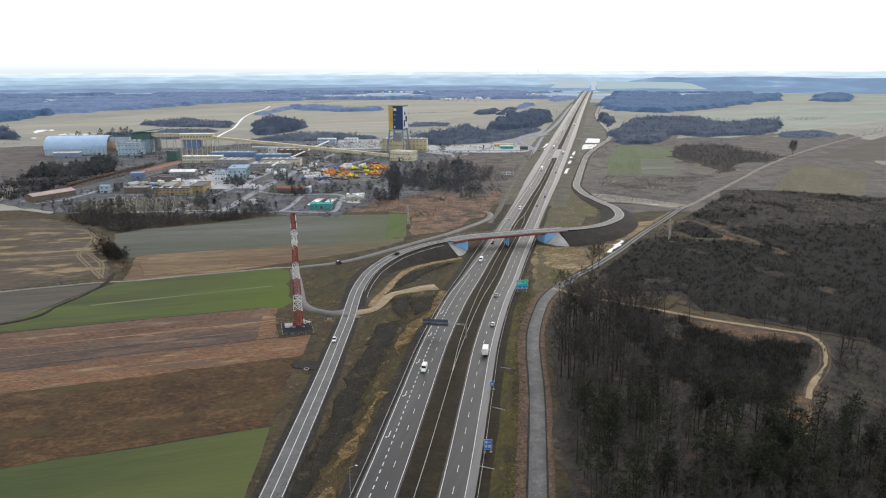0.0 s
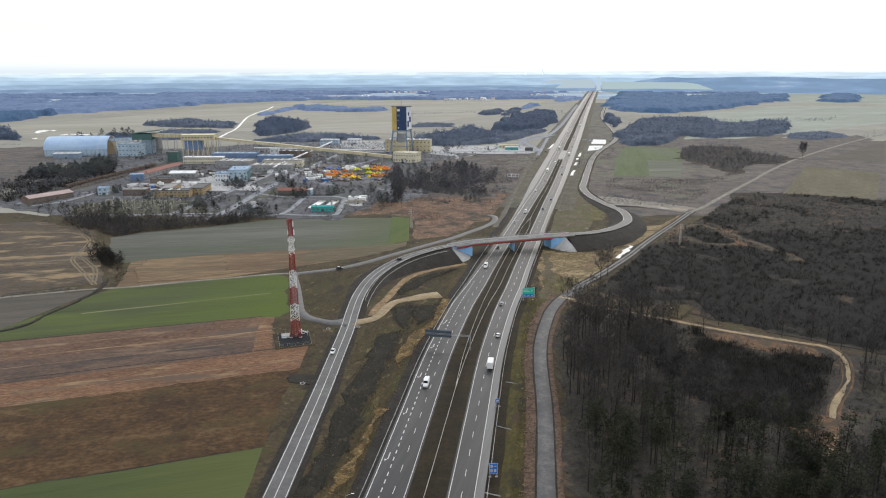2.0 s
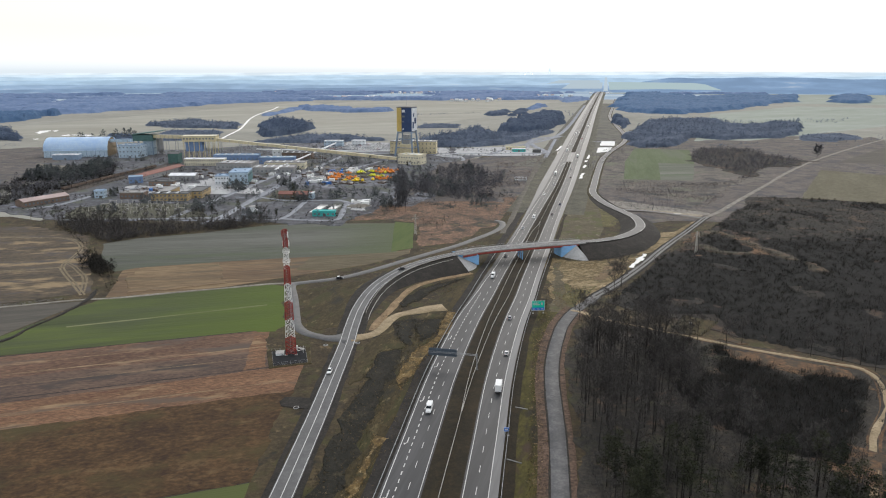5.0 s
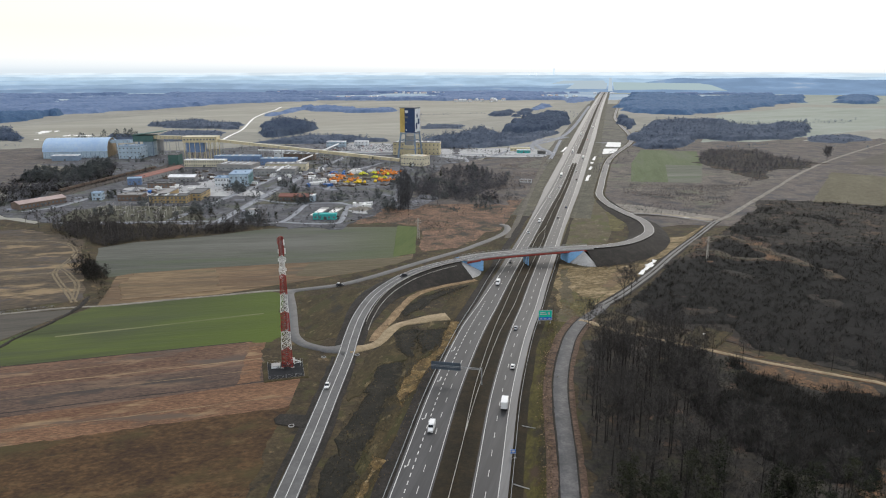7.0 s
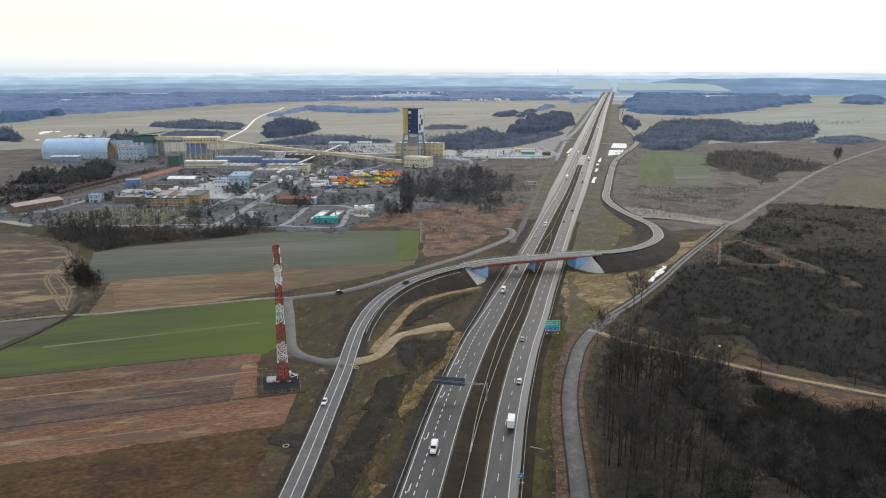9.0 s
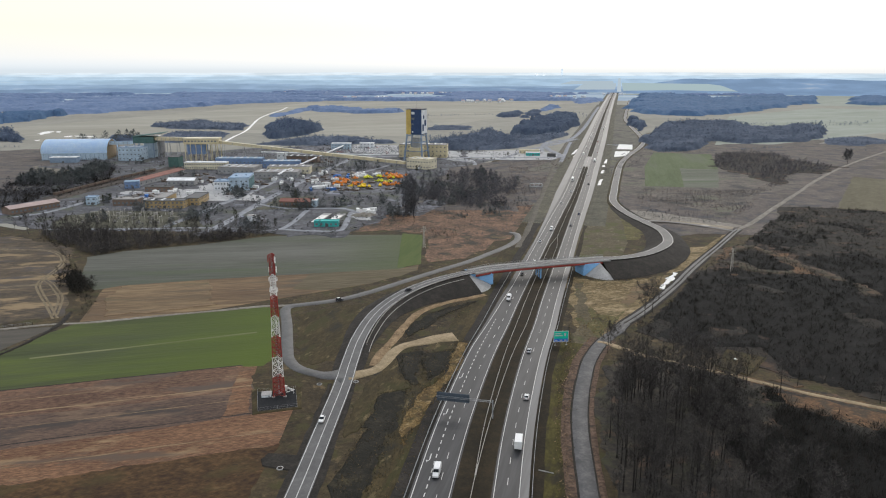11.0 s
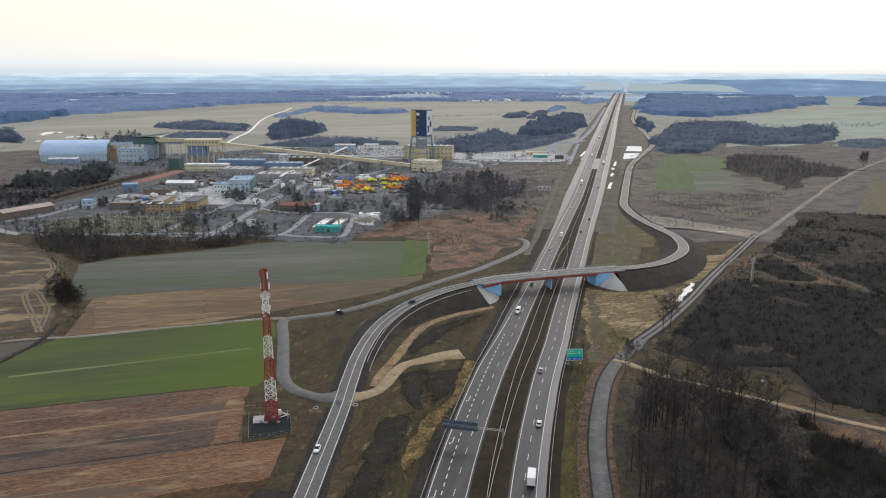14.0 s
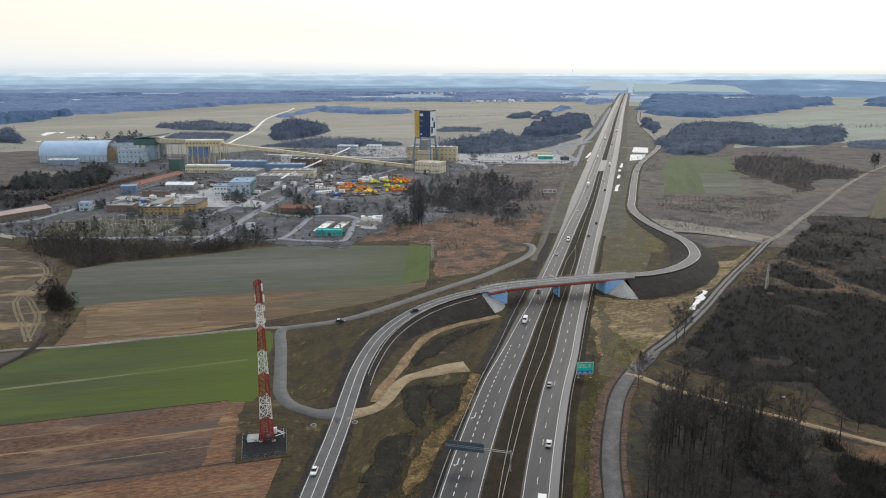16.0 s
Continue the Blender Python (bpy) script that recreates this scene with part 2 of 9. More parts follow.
M["asphalt"] = ramp_mat("asphalt", ((0.01658, 0.01712, 0.0188), (0.0235, 0.02426, 0.02631), (0.0387, 0.03924, 0.04134)), (16, 1.0), rough=0.5, spec=0.3, stretch=(0.06, 1, 1), turn=77, fine=0.25)
M["asphalt_light"] = ramp_mat("asphalt_light", ((0.03453, 0.0365, 0.03973), (0.04678, 0.04967, 0.05429), (0.06683, 0.07061, 0.07681)), (16, 1.0), rough=0.42, spec=0.5, stretch=(0.06, 1, 1), turn=77, fine=0.25)
M["asphalt_local"] = ramp_mat("asphalt_local", ((0.06729, 0.06631, 0.06534), (0.08582, 0.08484, 0.08387), (0.1141, 0.1121, 0.1102)), (12, 0.9), rough=0.55, spec=0.22)
M["asphalt_service"] = ramp_mat("asphalt_service", ((0.04798, 0.04798, 0.0507), (0.06931, 0.06931, 0.07193), (0.112, 0.1092, 0.1092)), (12, 0.9), rough=0.6, spec=0.22)
M["gravel"] = ramp_mat("gravel", ((0.1944, 0.15, 0.09072), (0.27, 0.21, 0.1302), (0.3456, 0.27, 0.1722)), (7, 0.7), bump=0.3)
M["pale_sand"] = ramp_mat("pale_sand", ((0.15, 0.125, 0.095), (0.23, 0.195, 0.15), (0.33, 0.285, 0.225)), (14, 1.5), fine=0.5, stretch=(0.4, 1, 1), blots=(((0.5, 0.47, 0.42), 7, 0.60, 0.66),))
M["sand"] = ramp_mat("sand", ((0.121, 0.0819, 0.0459), (0.209, 0.1449, 0.0833), (0.308, 0.2205, 0.1275)), (7, 0.9), bump=0.3)
M["dirt_road"] = ramp_mat("dirt_road", ((0.1228, 0.1107, 0.09409), (0.1878, 0.1714, 0.1464), (0.2601, 0.2428, 0.2091)), (9, 1.2))
M["marking"] = plain("marking", (0.48, 0.48, 0.465), size=0.6)
M["sheet_white"] = ramp_mat("sheet_white", ((0.62, 0.61, 0.58), (0.74, 0.73, 0.70), (0.80, 0.79, 0.77)), (8, 1.0))
M["concrete"] = ramp_mat("concrete", ((0.25, 0.245, 0.235), (0.31, 0.305, 0.295), (0.37, 0.365, 0.35)), (5, 0.5), rough=0.85)
M["pier_blue"] = plain("pier_blue", (0.22, 0.42, 0.68))
M["girder_red"] = plain("girder_red", (0.27, 0.055, 0.045))
M["steel"] = plain("steel", (0.30, 0.31, 0.32), rough=0.5, metal=0.3)
M["rail_steel"] = plain("rail_steel", (0.42, 0.40, 0.36), rough=0.55)
M["mast_red"] = plain("mast_red", (0.24, 0.035, 0.028))
M["dark_pad"] = ramp_mat("dark_pad", ((0.010, 0.011, 0.013), (0.015, 0.016, 0.018), (0.024, 0.024, 0.026)), (6, 0.8), bump=0.3)
M["mast_white"] = plain("mast_white", (0.70, 0.69, 0.67))
M["sign_back"] = plain("sign_back", (0.075, 0.095, 0.12))
M["sign_green"] = plain("sign_green", (0.01, 0.52, 0.37), vary=0.06)
M["sign_blue"] = plain("sign_blue", (0.03, 0.16, 0.55), vary=0.06)
M["tyre"] = plain("tyre", (0.02, 0.02, 0.02))
M["rim"] = plain("rim", (0.4, 0.4, 0.42), metal=0.7, rough=0.35)
M["car_glass"] = plain("car_glass", (0.02, 0.025, 0.03), rough=0.08)
M["lamp_glass"] = plain("lamp_glass", (0.75, 0.75, 0.72), rough=0.2)
M["tail_lamp"] = plain("tail_lamp", (0.35, 0.02, 0.02), rough=0.25)
for key, c in (("white", (0.72, 0.72, 0.71)), ("silver", (0.42, 0.43, 0.45)), ("black", (0.03, 0.03, 0.035)), ("dark_blue", (0.03, 0.05, 0.11)), ("red", (0.30, 0.03, 0.03)), ("grey", (0.16, 0.165, 0.17))):
    M["paint_" + key] = plain("paint_" + key, c, rough=0.3, vary=0.05)
M["birch_bark"] = ramp_mat("birch_bark", ((0.06, 0.055, 0.05), (0.13, 0.12, 0.11), (0.20, 0.19, 0.175)), (1.0, 0.2))
M["bark"] = ramp_mat("bark", ((0.020, 0.018, 0.017), (0.032, 0.029, 0.026), (0.050, 0.045, 0.041)), (2.0, 0.2))
M["twigs"] = ramp_mat("twigs", ((0.04094, 0.03795, 0.03576), (0.06728, 0.0621, 0.05899), (0.1009, 0.09154, 0.08625)), (12, 1.5), island=0.25, thin=0.3)
# yard roads and yard grass also carry a blue haze tint
M["yard_road"] = ramp_mat("yard_road", ((0.1656, 0.1724, 0.1878), (0.2208, 0.2299, 0.2495), (0.2981, 0.3108, 0.3353)), (14, 1.5))
M["grass_yard"] = ramp_mat("grass_yard", ((0.04992, 0.05, 0.03456), (0.07488, 0.074, 0.05184), (0.1056, 0.1, 0.0756)), (20, 2.0), fine=0.45)
# far crowns, lightened and blued with painted haze
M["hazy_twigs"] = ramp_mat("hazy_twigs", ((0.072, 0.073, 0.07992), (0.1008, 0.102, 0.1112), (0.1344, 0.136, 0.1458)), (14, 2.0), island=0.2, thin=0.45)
M["belt_bush"] = ramp_mat("belt_bush", ((0.0459, 0.04185, 0.04185), (0.0702, 0.0648, 0.06345), (0.108, 0.0999, 0.09585)), (24, 2.0), island=0.2, thin=0.3)
M["pine"] = ramp_mat("pine", ((0.017, 0.01955, 0.01275), (0.02805, 0.03145, 0.0187), (0.0442, 0.0476, 0.0272)), (9, 0.8), island=0.3, random_tint=0.3, thin=0.3)
# near-black colour that stands in for shade between the twigs
M["thicket_shade"] = ramp_mat("thicket_shade", ((0.003841, 0.003638, 0.003339), (0.005684, 0.005371, 0.004882), (0.008779, 0.008085, 0.007222)), (30, 1.6), fine=0.5, bump=0.9)
M["thicket"] = ramp_mat("thicket", ((0.01554, 0.01481, 0.01324), (0.02462, 0.02306, 0.02053), (0.03833, 0.03527, 0.03017)), (42, 2.0), island=0.2, sharp=0.07, fine=0.22, thin=0.35)
M["clearing"] = ramp_mat("clearing", ((0.03456, 0.02938, 0.02246), (0.05702, 0.04666, 0.0337), (0.09072, 0.07171, 0.04925)), (9, 1.0), bump=0.5, fine=0.5, blots=(((0.095, 0.062, 0.040), 9, 0.52, 0.62), ((0.045, 0.046, 0.028), 7, 0.54, 0.64)))
M["bracken"] = ramp_mat("bracken", ((0.068, 0.04205, 0.0252), (0.1054, 0.06235, 0.0348), (0.2006, 0.1131, 0.06)), (9, 1.2), bump=0.5, fine=0.5, blots=(((0.0612, 0.0464, 0.0324), 6, 0.47, 0.58),))
M["dark_bush"] = ramp_mat("dark_bush", ((0.018, 0.020, 0.016), (0.032, 0.034, 0.027), (0.052, 0.052, 0.042)), (9, 1.0), island=0.2)
M["understory"] = ramp_mat("understory", ((0.04264, 0.04108, 0.04004), (0.06669, 0.06253, 0.0585), (0.09854, 0.08905, 0.07982)), (30, 2.0), island=0.2)
M["scrub_bush"] = ramp_mat("scrub_bush", ((0.070, 0.058, 0.050), (0.108, 0.088, 0.074), (0.162, 0.126, 0.102)), (35, 2.0), island=0.25, thin=0.45)
# blue haze is painted into these four wood colours
M["wood_bare_haze"] = ramp_mat("wood_bare_haze", ((0.08652, 0.1104, 0.1552), (0.1292, 0.1603, 0.2193), (0.1829, 0.2163, 0.278)), (70, 7.0), fine=0.4, island=0.0, thin=0.45)
M["wood_pine_haze"] = ramp_mat("wood_pine_haze", ((0.07502, 0.1008, 0.1556), (0.1028, 0.1363, 0.2), (0.1389, 0.1748, 0.2382)), (70, 7.0), fine=0.4, thin=0.45)
M["wood_pine_far_haze"] = ramp_mat("wood_pine_far_haze", ((0.04817, 0.09455, 0.1765), (0.06142, 0.1147, 0.2047), (0.07888, 0.1392, 0.2321)), (110, 12.0), fine=0.4)
M["wood_far_haze"] = ramp_mat("wood_far_haze", ((0.085, 0.1326, 0.2355), (0.1156, 0.17, 0.2831), (0.1547, 0.2074, 0.3111)), (200, 20.0), fine=0.4)
M["loop_brown"] = ramp_mat("loop_brown", ((0.0551, 0.0456, 0.0288), (0.0836, 0.06935, 0.0423), (0.1235, 0.1026, 0.063)), (16, 1.5), bump=0.5, fine=0.5, blots=(((0.072, 0.074, 0.028), 14, 0.52, 0.62), ((0.19, 0.16, 0.11), 5, 0.62, 0.7)))
M["loop_green"] = ramp_mat("loop_green", ((0.055, 0.050, 0.020), (0.090, 0.080, 0.030), (0.135, 0.115, 0.050)), (12, 1.2), bump=0.5, fine=0.5, blots=(((0.045, 0.038, 0.024), 8, 0.52, 0.64), ((0.20, 0.16, 0.09), 5, 0.6, 0.7)))
# bare trees at a distance, haze mixed into the base colour
M["thicket_haze"] = ramp_mat("thicket_haze", ((0.06348, 0.0633, 0.07094), (0.0966, 0.09568, 0.1064), (0.138, 0.1355, 0.147)), (30, 2.0), island=0.15, thin=0.45)
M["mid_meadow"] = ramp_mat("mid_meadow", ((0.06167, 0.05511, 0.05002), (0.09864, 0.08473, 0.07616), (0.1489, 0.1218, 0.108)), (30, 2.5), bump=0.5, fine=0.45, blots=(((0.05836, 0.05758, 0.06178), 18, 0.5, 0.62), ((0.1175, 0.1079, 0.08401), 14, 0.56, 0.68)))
# paled and greyed a little as painted haze
M["roadside"] = ramp_mat("roadside", ((0.075, 0.072, 0.062), (0.108, 0.102, 0.086), (0.152, 0.142, 0.118)), (34, 4.0), fine=0.45, blots=(((0.135, 0.13, 0.085), 40, 0.55, 0.66), ((0.062, 0.058, 0.054), 26, 0.56, 0.66)))
M["mid_verge"] = ramp_mat("mid_verge", ((0.05304, 0.05174, 0.04131), (0.0816, 0.07762, 0.05738), (0.1224, 0.1121, 0.08033)), (20, 2.0), bump=0.5, fine=0.45, blots=(((0.153, 0.1348, 0.0918), 9, 0.58, 0.7),))
M["west_crop"] = field_mat("west_crop", ((0.0661, 0.0701, 0.0572), (0.0887, 0.0901, 0.0756), (0.1148, 0.1134, 0.1014)), 10, (60, 3.0), blots=(((0.1305, 0.1290, 0.1131), 40, 0.53, 0.66), ((0.0696, 0.0843, 0.0505), 50, 0.53, 0.66)), drift=((0.0731, 0.0877, 0.0435), -105, -30))
M["dry_meadow"] = ramp_mat("dry_meadow", ((0.105, 0.095, 0.076), (0.155, 0.142, 0.113), (0.215, 0.198, 0.160)), (26, 2.5), fine=0.5, stretch=(0.4, 1, 1), blots=(((0.085, 0.08, 0.062), 16, 0.55, 0.65),))
M["mid_parcel"] = field_mat("mid_parcel", ((0.0777, 0.0700, 0.0437), (0.0999, 0.0896, 0.0571), (0.1243, 0.1106, 0.0728)), 60, (60, 4.0), stretch=(0.4, 1, 1))
# glowing colours that stand in for haze over the far slope
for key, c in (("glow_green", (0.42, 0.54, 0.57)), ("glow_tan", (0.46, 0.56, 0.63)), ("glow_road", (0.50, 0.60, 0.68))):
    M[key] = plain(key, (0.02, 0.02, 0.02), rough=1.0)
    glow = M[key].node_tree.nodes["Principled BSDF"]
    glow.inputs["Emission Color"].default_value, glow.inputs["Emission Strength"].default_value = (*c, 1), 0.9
M["strip_olive"] = field_mat("strip_olive", ((0.066, 0.054, 0.034), (0.096, 0.079, 0.049), (0.135, 0.108, 0.068)), 14, (40, 2.0), fine=0.45, blots=(((0.075, 0.070, 0.036), 14, 0.52, 0.64),))

# ---- building blocks ----


def plan(x, y):
    """Metres from plan coordinates traced off the camera's view, stretched to suit its lens."""
    return 0.9838 * x - 0.007 * y - 0.09, 1.2108 * y - 0.0077 * x + 14.76


def gy(y):
    return plan(0, y)[1]


def thing(name, at=(0, 0, 0), turn=0.0, metres=False, **tags):
    """A thing of several parts, its base at a place on the plan or in metres."""
    at = at if metres else (*plan(at[0], at[1]), at[2])
    ob = new(name)
    ob.empty_display_size = 0.5
    ob.matrix_world = pose(*at, 0, 0, turn)
    return tagged(ob, **tags)


def link(name, bm, material, parent=None, label="", smooth=False):
    me = bpy.data.meshes.new(name)
    bm.to_mesh(me)
    bm.free()
    for m in material if isinstance(material, (list, tuple)) else [material]:
        me.materials.append(m)
    if smooth:
        me.polygons.foreach_set("use_smooth", [True] * len(me.polygons))
    ob = new(name, me)
    ob.parent = parent
    return tagged(ob, label=label)


part = link


def arrays(name, verts, faces, material, parent=None, label=""):
    me = bpy.data.meshes.new(name)
    verts, faces = np.asarray(verts, np.float32), np.asarray(faces, np.int32)
    k = faces.shape[1]
    me.vertices.add(len(verts))
    me.vertices.foreach_set("co", verts.ravel())
    me.loops.add(faces.size)
    me.loops.foreach_set("vertex_index", faces.ravel())
    me.polygons.add(len(faces))
    me.polygons.foreach_set("loop_start", np.arange(0, faces.size, k, dtype=np.int32))
    me.update(calc_edges=True)
    me.materials.append(material)
    ob = new(name, me)
    ob.parent = parent
    return tagged(ob, label=label)


def box(bm, lo, hi, m=None, slot=0):
    """A box between two corners, moved by m."""
    m = m or Matrix.Identity(4)
    vs = [bm.verts.new(m @ Vector((x, y, z))) for x in (lo[0], hi[0]) for y in (lo[1], hi[1]) for z in (lo[2], hi[2])]
    for a in ((0, 1, 3, 2), (4, 6, 7, 5), (0, 4, 5, 1), (2, 3, 7, 6), (0, 2, 6, 4), (1, 5, 7, 3)):
        bm.faces.new([vs[i] for i in a]).material_index = slot
    return bm


def bar(bm, a, b, r0, r1=None, sides=4):
    """A tapered bar from a to b."""
    r1 = r0 if r1 is None else r1
    a, b = Vector(a), Vector(b)
    q = (b - a).to_track_quat("Z", "Y")
    rings = []
    for c, r in ((a, r0), (b, r1)):
        rings.append([bm.verts.new(c + q @ Vector((r * math.cos(math.tau * (i + 0.5) / sides), r * math.sin(math.tau * (i + 0.5) / sides), 0))) for i in range(sides)])
    for i in range(sides):
        j = (i + 1) % sides
        bm.faces.new((rings[0][i], rings[0][j], rings[1][j], rings[1][i]))
    bm.faces.new(rings[0][::-1])
    bm.faces.new(rings[1])
    return bm


def spline(points, step=4.0, metres=False):
    """A smooth line through control points of the plan or in metres (Catmull-Rom), in even steps; rows of x, y, z."""
    p = np.array([(*(q[:2] if metres else plan(q[0], q[1])), q[2] if len(q) > 2 else 0) for q in points], float)
    p = np.vstack([2 * p[0] - p[1], p, 2 * p[-1] - p[-2]])
    out = []
    for i in range(1, len(p) - 2):
        n = max(2, int(np.linalg.norm(p[i + 1] - p[i]) / step))
        for t in np.arange(n) / n:
            a, b, c, d = p[i - 1:i + 3]
            out.append(0.5 * (2 * b + (c - a) * t + (2 * a - 5 * b + 4 * c - d) * t * t + (3 * b - a - 3 * c + d) * t ** 3))
    out.append(p[-2])
    return np.array(out)


LAYER = [0]  # every loose sheet of ground lies a little above the one before


def sideways(path):
    d = np.gradient(path[:, :2], axis=0)
    d /= np.linalg.norm(d, axis=1)[:, None] + 1e-9
    return np.stack([d[:, 1], -d[:, 0]], 1)


def ribbon(name, path, profile, material, parent=None, label="", wobble=0.0):
    """A strip along a path. profile: (offset to the right, height) pairs, numbers or arrays along the path."""
    side, n, k = sideways(path), len(path), len(profile)
    if not parent:
        LAYER[0] += 1
        path = path + np.array((0, 0, LAYER[0] * 0.0015))
    if not parent and k == 2 and path[:, 2].max() < 1.4:
        # the edges run down into the soil, so that no gap shows below the sheet
        low = -path[:, 2] - 0.01
        profile = ((profile[0][0] - 0.3, low), *profile, (profile[1][0] + 0.3, low))
        k = 4
    v = np.zeros((n, k, 3))
    rng = np.random.default_rng(n * 7 + k)
    shake = np.convolve(rng.normal(0, wobble, n + 4), np.ones(5) / 2.2, "valid"), np.convolve(rng.normal(0, wobble, n + 4), np.ones(5) / 2.2, "valid")
    for j, (o, h) in enumerate(profile):
        o = np.broadcast_to(np.asarray(o, float), n)
        if wobble and (j in (0, k - 1) or k == 4):
            o = o + shake[0 if j < k / 2 else 1]
        v[:, j, :2] = path[:, :2] + side * o[:, None]
        v[:, j, 2] = path[:, 2] + h
    idx = np.arange(n * k).reshape(n, k)
    f = np.stack([idx[:-1, :-1], idx[:-1, 1:], idx[1:, 1:], idx[1:, :-1]], -1).reshape(-1, 4)
    return arrays(name, v.reshape(-1, 3), f, material, parent, label)


def dashes(name, path, offset, length, gap, width, material, parent, start=0.0, lo=-1e9, hi=1e9, z=0.02):
    """Painted dashes at even steps along a path."""
    seg = np.r_[0, np.cumsum(np.linalg.norm(np.diff(path[:, :2], axis=0), axis=1))]
    side = sideways(path)
    edge = path.copy()
    edge[:, :2] += side * np.broadcast_to(np.asarray(offset, float), len(path))[:, None]
    vs, fs = [], []
    for s in np.arange(start, seg[-1] - length, length + gap):
        q = [np.array([np.interp(s + k, seg, edge[:, c]) for c in range(3)]) for k in (0, length)]
        if not lo < q[0][1] < hi:
            continue
        d = q[1] - q[0]
        r = np.array([d[1], -d[0], 0]) / np.hypot(d[0], d[1]) * width / 2
        up = np.array([0, 0, z])
        b = len(vs)
        vs += [q[0] - r + up, q[0] + r + up, q[1] + r + up, q[1] - r + up]
        fs.append((b, b + 1, b + 2, b + 3))
    return arrays(name, vs, fs, material, parent)


def patch(name, outline, z, material, ragged=0.0, label="", category="field", metres=False):
    """A piece of ground over a plan outline, with a ragged edge where it is not farmed."""
    rng = np.random.default_rng(len(outline) * 31 + int(abs(outline[0][0])))
    LAYER[0] += 1
    z += LAYER[0] * 0.0015
    if not metres:
        outline = [plan(*q) for q in outline]
    pts, k = [], len(outline)
    for i in range(k):
        a, b = np.array(outline[i], float), np.array(outline[(i + 1) % k], float)
        n = max(1, int(np.linalg.norm(b - a) / (max(2.5, ragged * 2.2) if ragged > 0.5 else 6.0 if ragged else 15.0)))
        drift = rng.normal(0, ragged, (n // 3 + 3, 2))
        for j, t in enumerate(np.arange(n) / n):
            w = j % 3 / 3
            pts.append(a + (b - a) * t + (drift[j // 3] * (1 - w) + drift[j // 3 + 1] * w) * 1.1 + rng.normal(0, ragged * 0.45, 2))
    bm = bmesh.new()
    f = bm.faces.new([bm.verts.new((x, y, z)) for x, y in pts])
    f.normal_update()
    if f.normal.z < 0:
        f.normal_flip()
    top = list(f.verts)
    low = []
    for i, v in enumerate(top):
        d = top[(i + 1) % len(top)].co - top[i - 1].co
        out = Vector((d.y, -d.x, 0)).normalized() * (0.5 if ragged else 0.25)
        low.append(bm.verts.new((v.co.x + out.x, v.co.y + out.y, -0.01)))
    bmesh.ops.triangulate(bm, faces=[f])
    for i in range(len(top)):
        j = (i + 1) % len(top)
        bm.faces.new((top[j], top[i], low[i], low[j]))
    return tagged(link(name, bm, material), label=label, category=category, kind="structure")


def inside(poly, x, y):
    poly = np.asarray(poly, float)
    c = np.zeros(len(x), bool)
    for (x0, y0), (x1, y1) in zip(poly, np.roll(poly, -1, 0)):
        c ^= ((y0 > y) != (y1 > y)) & (x < (x1 - x0) * (y - y0) / (y1 - y0 + 1e-12) + x0)
    return c


def fill(poly, count, seed=1, clumped=0.0, avoid=(), metres=False):
    """Random places inside a plan outline, thinned into clumps, and away from paths (path, distance)."""
    rng = np.random.default_rng(seed)
    poly = np.array([q if metres else plan(*q) for q in poly], float)
    lo, hi = poly.min(0), poly.max(0)
    got = np.zeros((0, 2))
    for _ in range(30):
        p = lo + rng.random((count * 2, 2)) * (hi - lo)
        p = p[inside(poly, p[:, 0], p[:, 1])]
        if clumped:
            w = np.sin(p[:, 0] / 17 + np.sin(p[:, 1] / 23) * 2) + np.sin(p[:, 1] / 13 + np.sin(p[:, 0] / 31) * 2)
            p = p[rng.random(len(p)) < np.clip(0.5 + w * 0.5 * clumped, 0.03, 1)]
        for path, d in avoid:
            q = path[::3, :2]
            p = p[(((p[:, None] - q[None]) ** 2).sum(-1).min(1) > d * d)]
        got = np.vstack([got, p])
        if len(got) >= count:
            break
    return got[:count]


def scatter(name, places, protos, sizes, material, seed=1, ground=0.0, **tags):
    """Many plants that nobody could count, joined into one mesh."""
    rng = np.random.default_rng(seed)
    vs, fs, base = [], [], 0
    pick = rng.integers(0, len(protos), len(places))
    for k, (pv, pf) in enumerate(protos):
        p = places[pick == k]
        if not len(p):
            continue
        n = len(p)
        s = rng.uniform(*sizes, n)
        a = rng.random(n) * math.tau
        x = pv[None, :, 0] * np.cos(a)[:, None] - pv[None, :, 1] * np.sin(a)[:, None]
        y = pv[None, :, 0] * np.sin(a)[:, None] + pv[None, :, 1] * np.cos(a)[:, None]
        v = np.stack([x * s[:, None] + p[:, :1], y * s[:, None] + p[:, 1:2], pv[None, :, 2] * s[:, None] * rng.uniform(0.8, 1.2, n)[:, None] + ground], -1)
        f = pf[None] + (np.arange(n) * len(pv))[:, None, None] + base
        vs.append(v.reshape(-1, 3))
        fs.append(f.reshape(-1, 3))
        base += n * len(pv)
    return tagged(arrays(name, np.vstack(vs), np.vstack(fs), material), kind="stuff", **tags)


